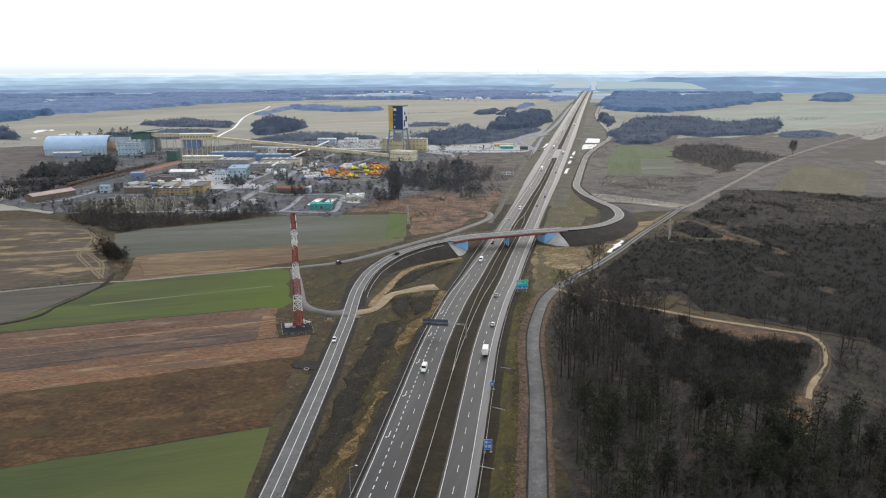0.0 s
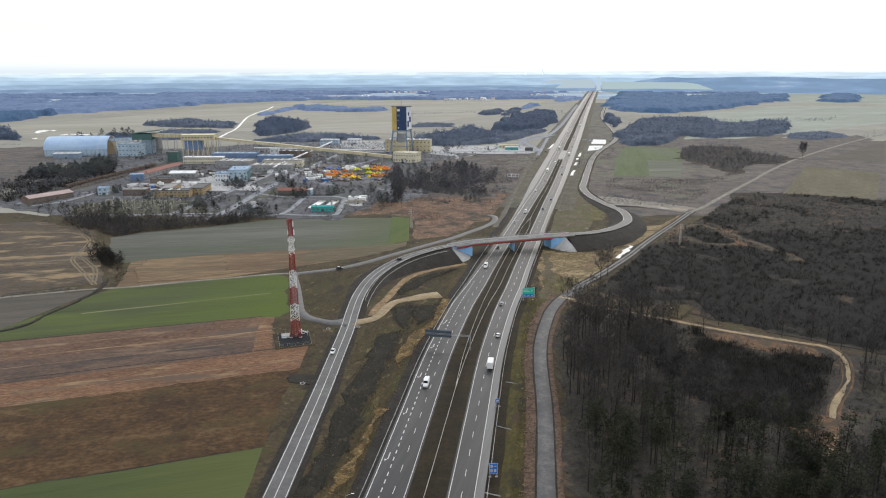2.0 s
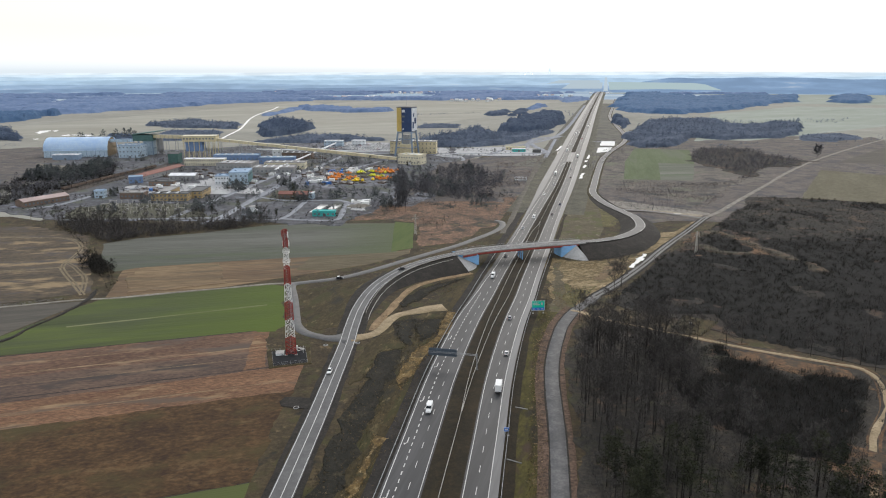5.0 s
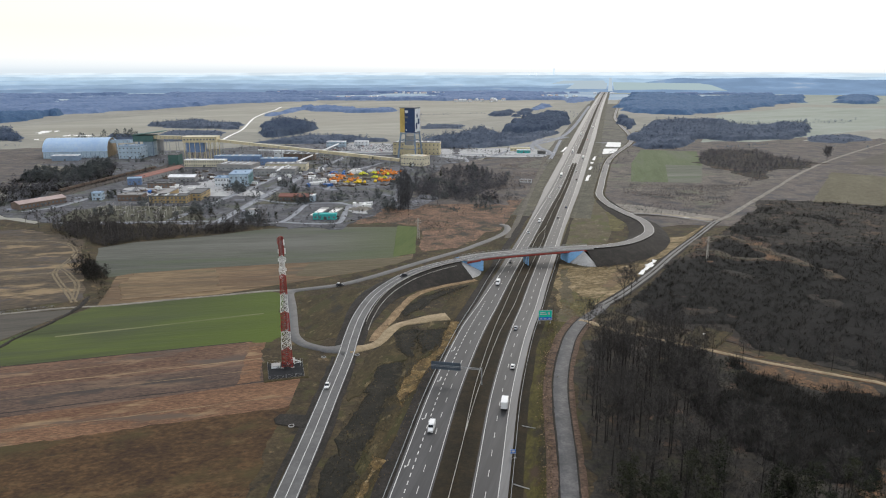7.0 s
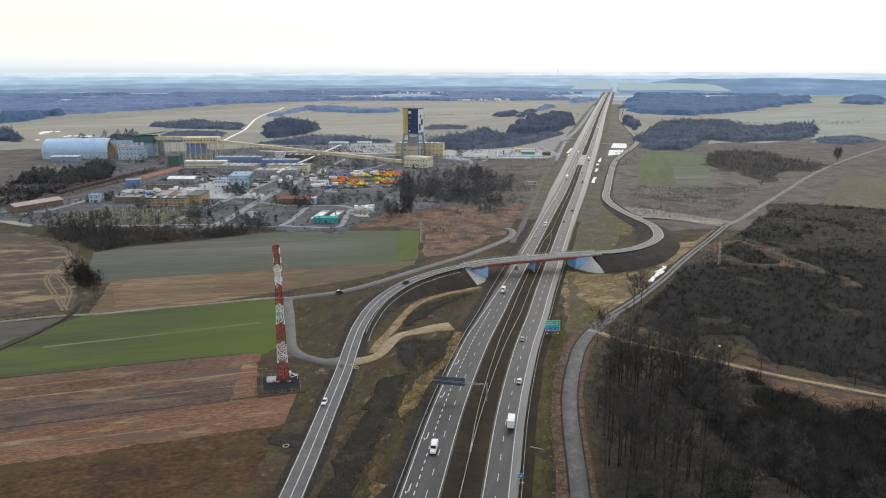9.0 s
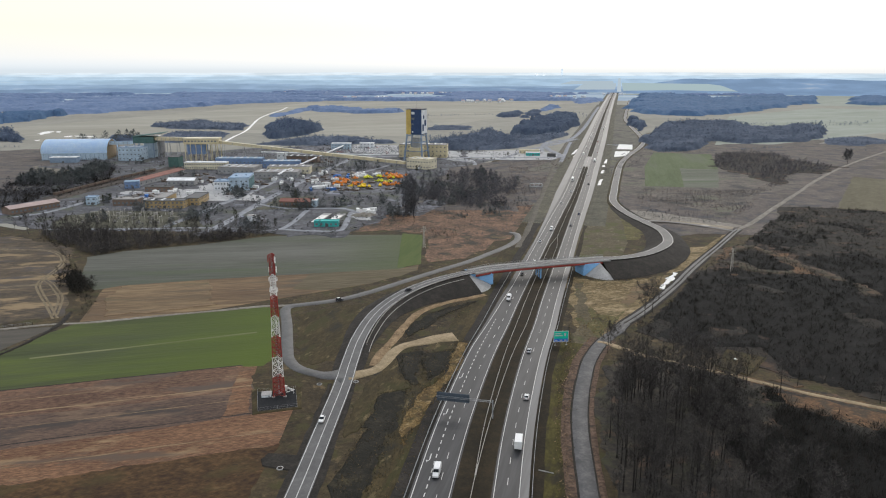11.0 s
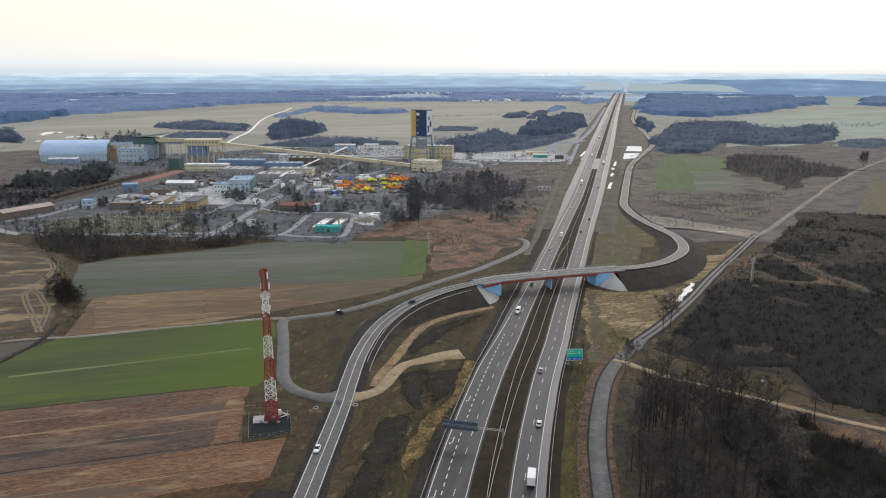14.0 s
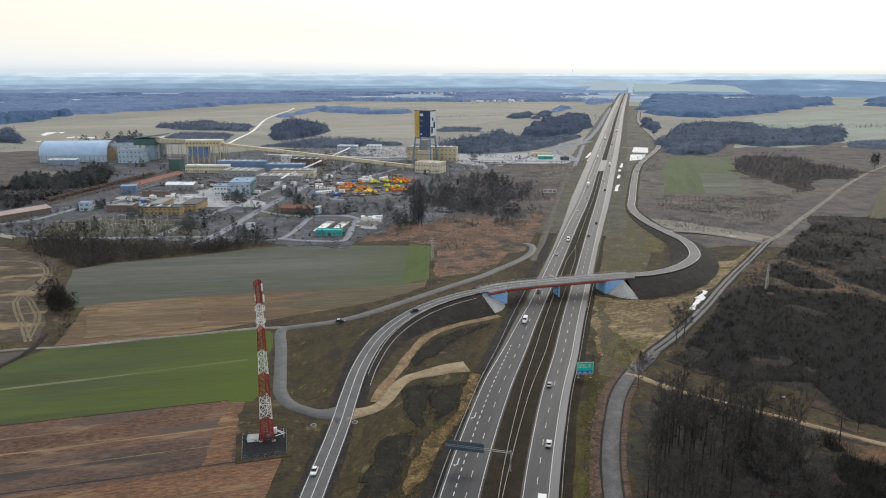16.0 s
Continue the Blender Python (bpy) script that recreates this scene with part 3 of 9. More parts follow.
def twig_bush(seed, n=15, spread=0.8, thick=0.03):
    """A bare bush of unit height: thin shoots that fan out from the ground."""
    rng = np.random.default_rng(seed)
    v, f = [], []
    for i in range(n):
        a, r, h = rng.random() * math.tau, rng.random() * spread, rng.uniform(0.45, 1.0)
        base = np.array([math.cos(a), math.sin(a), 0]) * r * 0.5
        top = np.array([math.cos(a) * r * 1.4, math.sin(a) * r * 1.4, h])
        w = np.array([-math.sin(a), math.cos(a), 0]) * thick * rng.uniform(0.7, 1.6)
        mid = base * 0.4 + top * 0.6 + rng.normal(0, 0.05, 3)
        b = len(v)
        v += [base, mid + w, mid - w, top]
        f += [(b, b + 1, b + 2), (b + 1, b + 3, b + 2)]
    return np.array(v), np.array(f)


def crown_clump(seed, n=26, wide=0.35, low=0.15, leaf=0.12, cone=0.0):
    """A rough small tree of unit height from loose leaf clumps and a stem, for woods far off."""
    rng = np.random.default_rng(seed)
    v, f = [np.array([0.015, 0, 0]), np.array([-0.015, 0.01, 0]), np.array([0, 0, 0.8])], [(0, 1, 2)]
    for i in range(n):
        h = rng.uniform(low, 1.0)
        k = (h - low) / (1 - low)
        rad = wide * (math.sin(math.pi * min(1, 0.15 + 0.85 * k)) if not cone else (1 - k) * cone + 0.12) * math.sqrt(rng.random())
        a = rng.random() * math.tau
        c = np.array([math.cos(a) * rad, math.sin(a) * rad, h])
        b = len(v)
        v += [c + rng.normal(0, leaf, 3) * (1, 1, 0.7) for _ in range(3)]
        f.append((b, b + 1, b + 2))
    v = np.array(v)
    v[:, 2] = np.maximum(v[:, 2], 0)
    return v, np.array(f)


def lumps(x, y, size, seed):
    """Smooth random hills and hollows of a given size, from -1 to 1."""
    table = np.random.default_rng(seed).uniform(-1, 1, (64, 64))
    u, v = x / size + 1000, y / size + 1000
    i, j = np.floor(u).astype(int), np.floor(v).astype(int)
    a, b = u - i, v - j
    a, b = a * a * (3 - 2 * a), b * b * (3 - 2 * b)
    at = lambda p, q: table[(i + p) % 64, (j + q) % 64]
    return (at(0, 0) * (1 - a) + at(1, 0) * a) * (1 - b) + (at(0, 1) * (1 - a) + at(1, 1) * a) * b


SPRAY = [twig_bush(s + 7, 19, 1.25, 0.019) for s in range(6)]
BUSH = [twig_bush(s, 14, 1.0, 0.036) for s in range(5)]
SHRUB = [crown_clump(s + 10, 16, 0.55, 0.05, 0.16) for s in range(4)]
FINE = [crown_clump(s + 40, 60, 0.36, 0.12, 0.085) for s in range(4)]
CROWN = [crown_clump(s + 110, 46, 0.36, 0.2, 0.06) for s in range(5)]
FUZZ = [crown_clump(s + 90, 90, 0.44, 0.04, 0.055) for s in range(5)]
DENSE = [crown_clump(s + 60, 150, 0.40, 0.06, 0.058) for s in range(4)]

# ---- ground and fields ----
bm = bmesh.new()
bmesh.ops.create_grid(bm, x_segments=8, y_segments=8, size=9000)
tagged(link("ground", bm, M["far_land"]), "winter farmland, paled with painted haze, that reaches the horizon", "ground", kind="structure")
ring = [(math.sin(radians(q)) * r, math.cos(radians(q)) * r) for r, qs in ((4800, range(-60, 61, 6)), (3250, range(60, -61, -6))) for q in qs]
patch("backdrop_woods", ring, 0.01, M["hazy_woods"], 25, "woodland with few fields towards the horizon, haze painted blue", "woodland", True)
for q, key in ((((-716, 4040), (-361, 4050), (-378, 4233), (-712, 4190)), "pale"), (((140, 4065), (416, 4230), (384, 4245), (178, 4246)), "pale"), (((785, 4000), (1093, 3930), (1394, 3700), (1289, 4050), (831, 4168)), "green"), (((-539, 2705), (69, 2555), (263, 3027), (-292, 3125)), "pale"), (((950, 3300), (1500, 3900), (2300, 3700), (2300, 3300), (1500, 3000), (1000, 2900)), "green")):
    patch("field_far", q, 0.03, M["far_" + key], 10, "field between the far woods, paled with painted haze", "field", True)
patch("meadow", ((-900, -330), (800, -330), (620, 600), (560, 830), (330, 950), (110, 960), (-250, 560), (-420, 480), (-700, 300)), 0.02, M["meadow"], 12, "rough brown winter meadow beside the motorway", "meadow")

patch("meadow_far", ((-250, 540), (60, 530), (120, 560), (165, 500), (560, 560), (620, 600), (560, 830), (330, 950), (110, 960)), 0.03, M["mid_meadow"], 10, "dull brown heath meadow beyond the bridge", "meadow")

patch("field_pale", ((-997, 1313), (-754, 2039), (-592, 2413), (-300, 2000), (-176, 1880), (-112, 1182), (-291, 1218), (-646, 1245), (-746, 1058)), 0.05, M["far_pale"], 0, "wide stubble field, paled with painted haze", "field")
patch("field_pale", ((-64, 1374), (135, 1747), (387, 2390), (277, 2635), (-210, 2496), (-115, 1751)), 0.06, M["far_pale"], 0, "wide stubble field, paled with painted haze", "field")
patch("field_pale", ((384, 991), (1069, 1439), (1472, 1996), (1194, 2134), (729, 1738)), 0.05, M["far_green"], 0, "green winter grassland, paled with painted haze", "field")
patch("field_pale", ((1250, 2300), (1700, 2900), (2200, 3100), (2370, 2900), (1590, 2162)), 0.05, M["far_green"], 0, "green winter grassland, paled with painted haze", "field")
patch("heathland", ((165, 640), (222, 548), (300, 640), (470, 850), (560, 960), (640, 1180), (800, 1400), (480, 1400), (330, 1150), (240, 930), (190, 780)), 0.045, M["heath"], 14, "dry brown heath with low scrub", "heath")

patch("heathland", ((317, 1178), (376, 1304), (464, 1327), (600, 1331), (761, 1400), (737, 1241), (492, 838), (438, 817), (457, 973), (417, 994), (316, 1014)), 0.046, M["mid_meadow"], 8, "dull brown grass beyond the heath", "heath", True)
patch("dry_meadow", ((-600, 930), (-573, 1006), (-554, 1026), (-478, 965), (-470, 925), (-479, 908), (-522, 907), (-545, 868)), 0.11, M["dry_meadow"], 2.0, "pale dry grass between the storage hall and the pines", "meadow", True)
patch("field_west", ((-252, 531), (-235, 548.5), (-192.2, 569), (-150.9, 597), (-116.6, 604), (-47, 607), (-41.5, 511.5), (-153.3, 483), (-199, 468), (-210, 459.5), (-224, 476), (-231.5, 486)), 0.06, M["west_crop"], 0.4, "grey-green field of thin winter crop turning green", "field", True)
patch("field_strip", ((-48, 492.5), (-33, 489), (-29, 420), (-43, 411.5)), 0.10, M["green_strip"], 0.2, "narrow strip of bright green grass", "field")
patch("field_west_mixed", ((-96, 398), (-39, 410), (-30, 418), (-30, 408), (-54, 384), (-80, 370), (-98, 372)), 0.075, M["strip_olive"], 0.6, "olive and brown rough grass beside the farm track", "field")
patch("field_west_brown", ((-206, 462), (-199, 468), (-153.3, 483), (-41.5, 511.5), (-32.5, 521), (-32.4, 509), (-56, 480), (-108.5, 444.5), (-134.8, 426.5), (-158, 418.5), (-190, 408), (-193, 419), (-199.5, 440)), 0.07, M["brown_strip"], 0.3, "brown stubble strip beside the farm track", "field", True)
patch("field_green", ((-191, 322), (-106, 345.5), (-98, 342), (-83.5, 291), (-85.5, 283), (-212, 251.7), (-300, 229), (-300, 250), (-217, 262)), 0.06, M["green"], 0.55, "bright green winter cereal field with faint tramlines", "field")
patch("field_grey", ((-300, 290), (-249, 303), (-199, 318), (-217, 262), (-300, 240)), 0.05, M["grey_field"], 0.3, "grey-brown fallow field", "field")
patch("scrubland", ((-420, 440), (-359, 470), (-337, 474), (-279, 446), (-252, 405), (-204, 331), (-253, 307), (-420, 262)), 0.05, M["scrub"], 1.5, "dry tan scrubland with wheel tracks", "scrubland")
BTOP, BLOW = ((-330, 218), (-211, 250.4), (-94, 282.8)), ((-330, 153), (-171.5, 197.4), (-62, 229))


def strip(k0, k1, x_end=None):
    """The part of the brown field between two shares of its depth."""
    mix = lambda k: [(a[0] + (c[0] - a[0]) * k, a[1] + (c[1] - a[1]) * k) for a, c in zip(BTOP, BLOW)]
    return (*mix(k0), *mix(k1)[::-1])


patch("field_brown", strip(0.0, 0.36), 0.06, M["brown"], 0.3, "reddish brown ploughed field with straw rows", "field")
patch("field_brown", strip(0.36, 0.70), 0.06, M["brown_grey"], 0.3, "grey-brown ploughed field strip", "field")
patch("field_brown", ((-330, 170), (-183, 213), (-77, 246), (-63, 250), (-62, 229), (-171.5, 197.4), (-330, 153)), 0.06, M["brown_orange"], 0.3, "orange-brown stubble field strip", "field")
patch("headland", ((-96, 282), (-88, 280.5), (-78.5, 246.5), (-86, 244)), 0.06, M["brown_orange"], 0.7, "worn orange headland of the ploughed field", "field")
for k, w, key in ((0.30, 0.012, "straw_row"), (0.15, 0.006, "straw_row"), (0.47, 0.005, "straw_row"), (0.64, 0.008, "dark_soil"), (0.86, 0.008, "straw_row"), (0.0, 0.01, "dark_soil")):
    tagged(patch("furrow", strip(k, k + w), 0.06, M[key], 0.15), "thin row along the ploughed field", "furrow")
patch("field_olive", ((-330, 152), (-171, 196.6), (-61.5, 229), (-63, 214), (-60.6, 177), (-139, 153.6), (-330, 98)), 0.07, M["olive_brown"], 0.6, "olive brown overgrown fallow field", "field")
patch("field_green_near", ((-330, 97), (-138.6, 152.8), (-60.6, 175.8), (-58.4, 140.8), (-57, 60), (-60, -100), (-330, -170)), 0.06, M["green_near"], 0.25, "dull green winter cereal field", "field")
for c, w, key in ((((-188.4, 284.8), (-155.4, 295.4), (-99, 314.6)), 0.75, "green_line"), (((-330, 97.5), (-138.6, 153.2), (-61, 176.3)), 0.22, "dark_soil"), (((-330, 152.5), (-171, 197), (-62, 229.4)), 0.5, "brown_orange")):
    tagged(ribbon("field_line", spline(c, 4.0), ((-w, 0.05), (w, 0.05)), M[key], wobble=0.15), "thin line along the field edge", "furrow", kind="structure")
for c in (((-420, 556), (-334, 551), (-310, 549.7), (-291.4, 549), (-276.7, 540.5), (-265, 525.3), (-259, 513), (-254, 495), (-251.3, 480), (-246.9, 467.4), (-237.7, 453.9), (-221.8, 433.5), (-205.4, 411.8)), ((-251.3, 480), (-241.5, 470.6), (-231.8, 458.8), (-222, 446), (-214, 430), (-208, 416)), ((-340, 440), (-269.9, 461), (-254.6, 466), (-247, 468))):
    for o in (-1.0, 1.0):
        tagged(ribbon("wheel_track", spline(c, 4.0, True), ((o - 0.5, 0.04), (o + 0.5, 0.04)), M["track_tan"], wobble=0.12), "pale wheel track in the scrub", "track", kind="structure")
patch("field_rusty", ((-105, 550), (-38, 573), (41, 573), (72, 610), (62, 550), (45, 502), (6, 440), (-22, 422), (-28, 445), (-28, 494), (-92, 497)), 0.05, M["rusty"], 3, "rust-coloured dead grass and bracken", "meadow")
patch("field_straw", ((58, 497), (75.6, 489.5), (90.6, 489), (111.5, 500), (124, 508), (104, 469), (87.5, 434), (72, 414), (66, 404), (52, 376), (49, 385), (52.5, 430)), 0.05, M["straw"], 1.0, "straw-coloured dry grass below the bridge", "meadow", True)
patch("field_straw", ((120, 508), (134.3, 529), (145.2, 549), (152, 575), (164.4, 578), (171.7, 588.6), (199, 627.6), (152.5, 544), (130.8, 513)), 0.05, M["straw"], 0.6, "straw-coloured dry grass at the foot of the ramp", "meadow", True)
patch("brown_grass", ((61, 485), (66, 485), (60.5, 436), (61.5, 405), (60, 395), (53, 383), (49, 384), (54, 425)), 0.055, M["loop_brown"], 0.9, "brown and olive grass along the motorway verge", "grass", True)
patch("brown_grass", ((61.6, 441), (66, 431), (73, 426), (79, 434), (69, 413), (60, 399), (57, 403)), 0.055, M["loop_green"], 0.9, "olive grass in the straw-coloured field", "grass", True)
patch("pale_grass", ((97, 484), (108, 487), (93, 456), (82, 441), (80, 449)), 0.055, M["tan_stubble"], 0.9, "pale tan grass below the embankment", "grass", True)
patch("field_small_green", ((287, 969), (368, 953), (320, 810), (232, 825)), 0.08, M["small_green"], 0.3, "small green cereal field", "field")
patch("field_small_green", ((232, 825), (275, 818), (235, 690), (195.6, 695)), 0.08, M["small_green"], 0.3, "small green cereal field", "field")
patch("field_small_grey", ((275, 818), (320, 810), (270, 687), (235, 690)), 0.09, M["grey_green"], 0.3, "small grey fallow field", "field")
patch("field_parcel", ((310, 553), (459, 764), (521, 719), (386, 528)), 0.08, M["mid_parcel"], 0.3, "grey-green grass parcel within the heath", "field")
patch("field_parcel", ((522, 830), (839, 1121), (900, 1100), (700, 800), (605, 798)), 0.08, M["grey_field"], 0.3, "grey-brown grass parcel", "field")

patch("rough_patch", ((-86, 335), (-60, 350), (-52, 355), (-53, 320), (-55, 290), (-66, 283), (-75, 300)), 0.06, M["verge"], 1.0, "brown and olive grass inside the road loop", "grass")
patch("loop_grass", ((99, 494), (121, 550), (133, 545), (138, 520), (140, 505), (125, 483), (101, 473)), 0.06, M["loop_green"], 1.2, "olive grass inside the road loop", "grass")
patch("loop_grass", ((85, 477), (99, 494), (121, 550), (125, 600), (135, 660), (120, 640), (85, 503)), 0.06, M["straw"], 1.2, "straw grass beside the road loop", "grass")

# ---- roads ----
MOTORWAY = spline(((-86.3, -384.1), (-39.2, -33.4), (-22.2, 87.6), (-8.4, 186.8), (-0.8, 249.7), (6.1, 306.8), (15.9, 366.6), (25.5, 412.7), (34.0, 456.1), (55.3, 558.6), (80.8, 681.5), (108.4, 812.3), (151.0, 1028.6), (225.9, 1407.4), (408.2, 2331.1), (652.4, 3545.0), (849.0, 4507.9)), 6.0, True)
my = MOTORWAY[:, 1]
NARROW = np.interp(my, (gy(330), gy(640)), (0.0, 2.4))  # the median closes up beyond the bridge
road = tagged(thing("road", (0, 0, 0.3), metres=True), "grey asphalt dual carriageway with white lane markings", "motorway", kind="structure")
ribbon("median", MOTORWAY, ((-5.7 + NARROW, 0.14), (0, 0.02), (5.7 - NARROW, 0.14)), M["median"], road, "dark grass median")
EXIT = np.interp(my, (gy(300), gy(380)), (17.9, 16.4))
WIDE_W, WIDE_E = np.interp(my, (540, 680, 800, 1400), (14.1, 16.4, 20.6, 22.4)), np.interp(my, (540, 650, 800, 1120, 1400), (14.1, 15.6, 15.8, 17.8, 18.8))
beyond = my > 540
# lighter asphalt on the far lanes stands in for sky sheen
ribbon("exit_lane", MOTORWAY[beyond], ((-WIDE_W[beyond], 0.155), (-14.0, 0.158)), M["asphalt_light"], road, "exit lane in paler asphalt, for the far road's sheen")
ribbon("exit_lane", MOTORWAY[beyond], ((14.0, 0.158), (WIDE_E[beyond], 0.155)), M["asphalt_light"], road, "exit lane in paler asphalt, for the far road's sheen")
crossing = (my > 1010) & (my < 1130)
ribbon("median_crossing", MOTORWAY[crossing], ((-3.6, 0.20), (3.6, 0.20)), M["asphalt_light"], road, "paved crossing of the median")
ribbon("carriageway", MOTORWAY, ((-EXIT + NARROW, 0.15), (-5.6 + NARROW, 0.17)), M["asphalt"], road)
ribbon("carriageway", MOTORWAY, ((5.6 - NARROW, 0.17), (13.7 - NARROW, 0.16)), M["asphalt"], road)
ribbon("hard_shoulder", MOTORWAY, ((13.7 - NARROW, 0.16), (16.4 - NARROW, 0.15)), M["asphalt_light"], road, "pale asphalt hard shoulder")
for o in (-6.3, 6.3, 13.6):
    k = NARROW * (1 if o < 0 else -1)
    ribbon("edge_line", MOTORWAY, ((o + k - 0.11, 0.185), (o + k + 0.11, 0.185)), M["marking"], road)
ribbon("edge_line", MOTORWAY, ((-np.interp(my, (gy(300), gy(380)), (17.1, 13.7)) + NARROW - 0.14, 0.185), (-np.interp(my, (gy(300), gy(380)), (17.1, 13.7)) + NARROW + 0.14, 0.185)), M["marking"], road)
for o in (-9.9, 9.9):
    dashes("lane_dash", MOTORWAY, o + NARROW * (1 if o < 0 else -1), 4.0, 8.0, 0.2, M["marking"], road, 2.0, hi=gy(1300), z=0.19)
dashes("lane_dash", MOTORWAY, -13.5, 2.2, 2.2, 0.34, M["marking"], road, 1.0, hi=gy(335), z=0.19)
for a, b, name, key in ((-23.5, -17.9, "verge_soil", "dark_soil"), (16.4, 20.6, "verge_dark", "median"), (-33, -23, "verge_grass", "verge"), (20.4, 33, "verge_grass", "verge_green")):
    sel = MOTORWAY[(my > gy(520)) & (my < gy(800))]
    tagged(ribbon(name, sel, ((a, 0.09), (b, 0.09)), M["mid_verge"], wobble=0.35), "rough grass verge beside the motorway", "verge", kind="structure")
    near_end = 398 if key == "verge_green" else gy(528)
    sel = MOTORWAY[my < near_end]
    if a == 16.4:
        b = np.interp(sel[:, 1], (380, 420), (20.6, 19.0))
    tagged(ribbon(name, sel, ((a, 0.09), (b, 0.09)), M[key], wobble=0.35), "rough grass verge beside the motorway", "verge", kind="structure")
for a, b in ((-34, -22.3), (18.9, 30)):
    sel = MOTORWAY[my > gy(780)]
    tagged(ribbon("verge_far", sel, ((a, 0.09), (b, 0.09)), M["mid_verge"], wobble=0.6), "rough grass verge beside the motorway", "verge", kind="structure")

TUFTS = {"dark": [], "straw": []}  # outlines whose edges get tussocks
for q in (((-29.8, 372.2), (-20.9, 376.7), (-19.7, 351.6), (-20.4, 340.4), (-22.7, 339.3), (-27, 348.9)), ((-19.5, 371.4), (-6.7, 377.4), (-8.3, 359.2), (-16.8, 345)), ((-34.7, 303.8), (-37.3, 306), (-34.4, 316), (-33.8, 331.5), (-23.9, 336.1), (-24.2, 324.2), (-28.2, 300), (-28.8, 273.4), (-31, 253.7), (-33.3, 233.4), (-37.3, 207), (-50, 140), (-57, 140), (-44, 207), (-41.2, 233), (-39.1, 261), (-38.4, 282)), ((-29.8, 401.5), (-22.8, 422.3), (-6.7, 440.2), (3.9, 446.8), (-15.1, 420.9), (-21.7, 405.1), (-27.9, 393.7))):
    TUFTS["dark"].append(q)
    patch("dark_patch", q, 0.12, M["dark_grass"], 0.9, "dark burnt grass patch", "grass", True)
for q in (((-5.2, 388.8), (-0.7, 387.6), (-3.2, 364.4), (-10.5, 336.7), (-16.7, 315.5), (-20.9, 294.4), (-22.3, 295.8), (-22.9, 306.7), (-19.7, 332.2), (-11.9, 345.2), (-8.3, 359.2)), ((-28.3, 241.5), (-26.7, 257.4), (-25, 253.8), (-26.9, 236.6), (-30, 210.9), (-40, 140), (-46, 140), (-33.5, 207.2), (-31.4, 225.9))):
    TUFTS["straw"].append(q)
    patch("straw_patch", q, 0.12, M["verge_straw"], 0.8, "straw-coloured tussock grass", "grass", True)
patch("tan_patch", ((-41.1, 339.4), (-31, 368.2), (-27, 348.9), (-23.1, 338.2), (-33.9, 332.5), (-35.4, 316.3), (-39, 301.1), (-42.1, 299.4)), 0.11, M["verge"], 0.9, "olive tan grass patch", "grass", True)
patch("tan_patch", ((-33.1, 282), (-30.8, 301.3), (-28.8, 296.3), (-29.3, 273.4), (-32.1, 273.3)), 0.11, M["reddish"], 0.7, "bare reddish soil patch", "soil", True)

# the local road that climbs over the motorway and swings round on its far side
LOCAL = spline(((-123.7, -383.8), (-70.5, -57.3), (-54.5, 63.6), (-51.1, 160.4), (-49.4, 256), (-49.3, 306), (-49.3, 340, 0.2), (-50, 361, 0.5), (-50.1, 389, 1.0), (-47, 415.7, 2.2), (-40.7, 435.6, 3.5), (-31.3, 451.7, 5), (-18.8, 464.8, 6.3), (-6.5, 473.8, 7.2), (8, 482.5, 7.9), (15.7, 486.6, 8.1), (45.5, 497.8, 8.2), (78.4, 509.8, 7.9), (95.1, 516.0, 7.4), (116.4, 534.7, 6.4), (136, 569.2, 5.2), (143, 613.4, 3.8), (139.6, 648.5, 2.4), (135.5, 678.6, 1.6), (132.9, 716.1, 0.9), (135.3, 763, 0.4), (147.4, 820.3), (163.3, 893), (196, 1034), (227.9, 1138.6), (252, 1204), (272, 1261), (296, 1342), (322, 1481), (344, 1640), (362, 1766), (391.5, 1957), (442, 2199), (537, 2626), (667, 3208)), 4.0, True)
local = tagged(thing("road", (0, 0, 0.25), metres=True), "grey asphalt two-lane local road on an embankment", "road", kind="structure")
ribbon("asphalt", LOCAL, ((-3.6, 0.12), (0, 0.16), (3.6, 0.12)), M["asphalt_local"], local)
for o in (-3.2, 3.2):
    ribbon("edge_line", LOCAL, ((o - 0.12, 0.15), (o + 0.12, 0.15)), M["marking"], local)
ribbon("centre_line", LOCAL[LOCAL[:, 1] < 505], ((-0.13, 0.185), (0.13, 0.185)), M["marking"], local)


def bank(name, path, half, slope, material, label, foot=0.05):
    """An earth bank under a raised road."""
    h = path[:, 2]
    out = half + h * slope + np.minimum(1.2, h)
    profile = ((-out, -h + foot), (-half, -0.42), (half, -0.42), (out, -h + foot))
    return tagged(ribbon(name, path, profile, material, wobble=0.3), label, "embankment", kind="structure")


for a, b in ((-5.6, -3.6), (3.6, 5.6)):
    tagged(ribbon("verge_local", LOCAL[LOCAL[:, 1] < 341], ((a, 0.15), (b, 0.15)), M["dark_soil"], wobble=0.4), "dark soil verge of the local road", "verge", kind="structure")
    tagged(ribbon("verge_local", LOCAL[(LOCAL[:, 0] > 125) & (LOCAL[:, 1] > 725)], ((a, 0.10), (b, 0.10)), M["verge"], wobble=0.2), "grass verge of the local road", "verge", kind="structure")
gut = LOCAL[(LOCAL[:, 1] > 372) & (LOCAL[:, 0] < -4) & (LOCAL[:, 1] < 482)]
drop = lambda o: -0.36 - (o - 5.2) / (gut[:, 2] * 1.75 + 1.2) * (gut[:, 2] - 0.47)
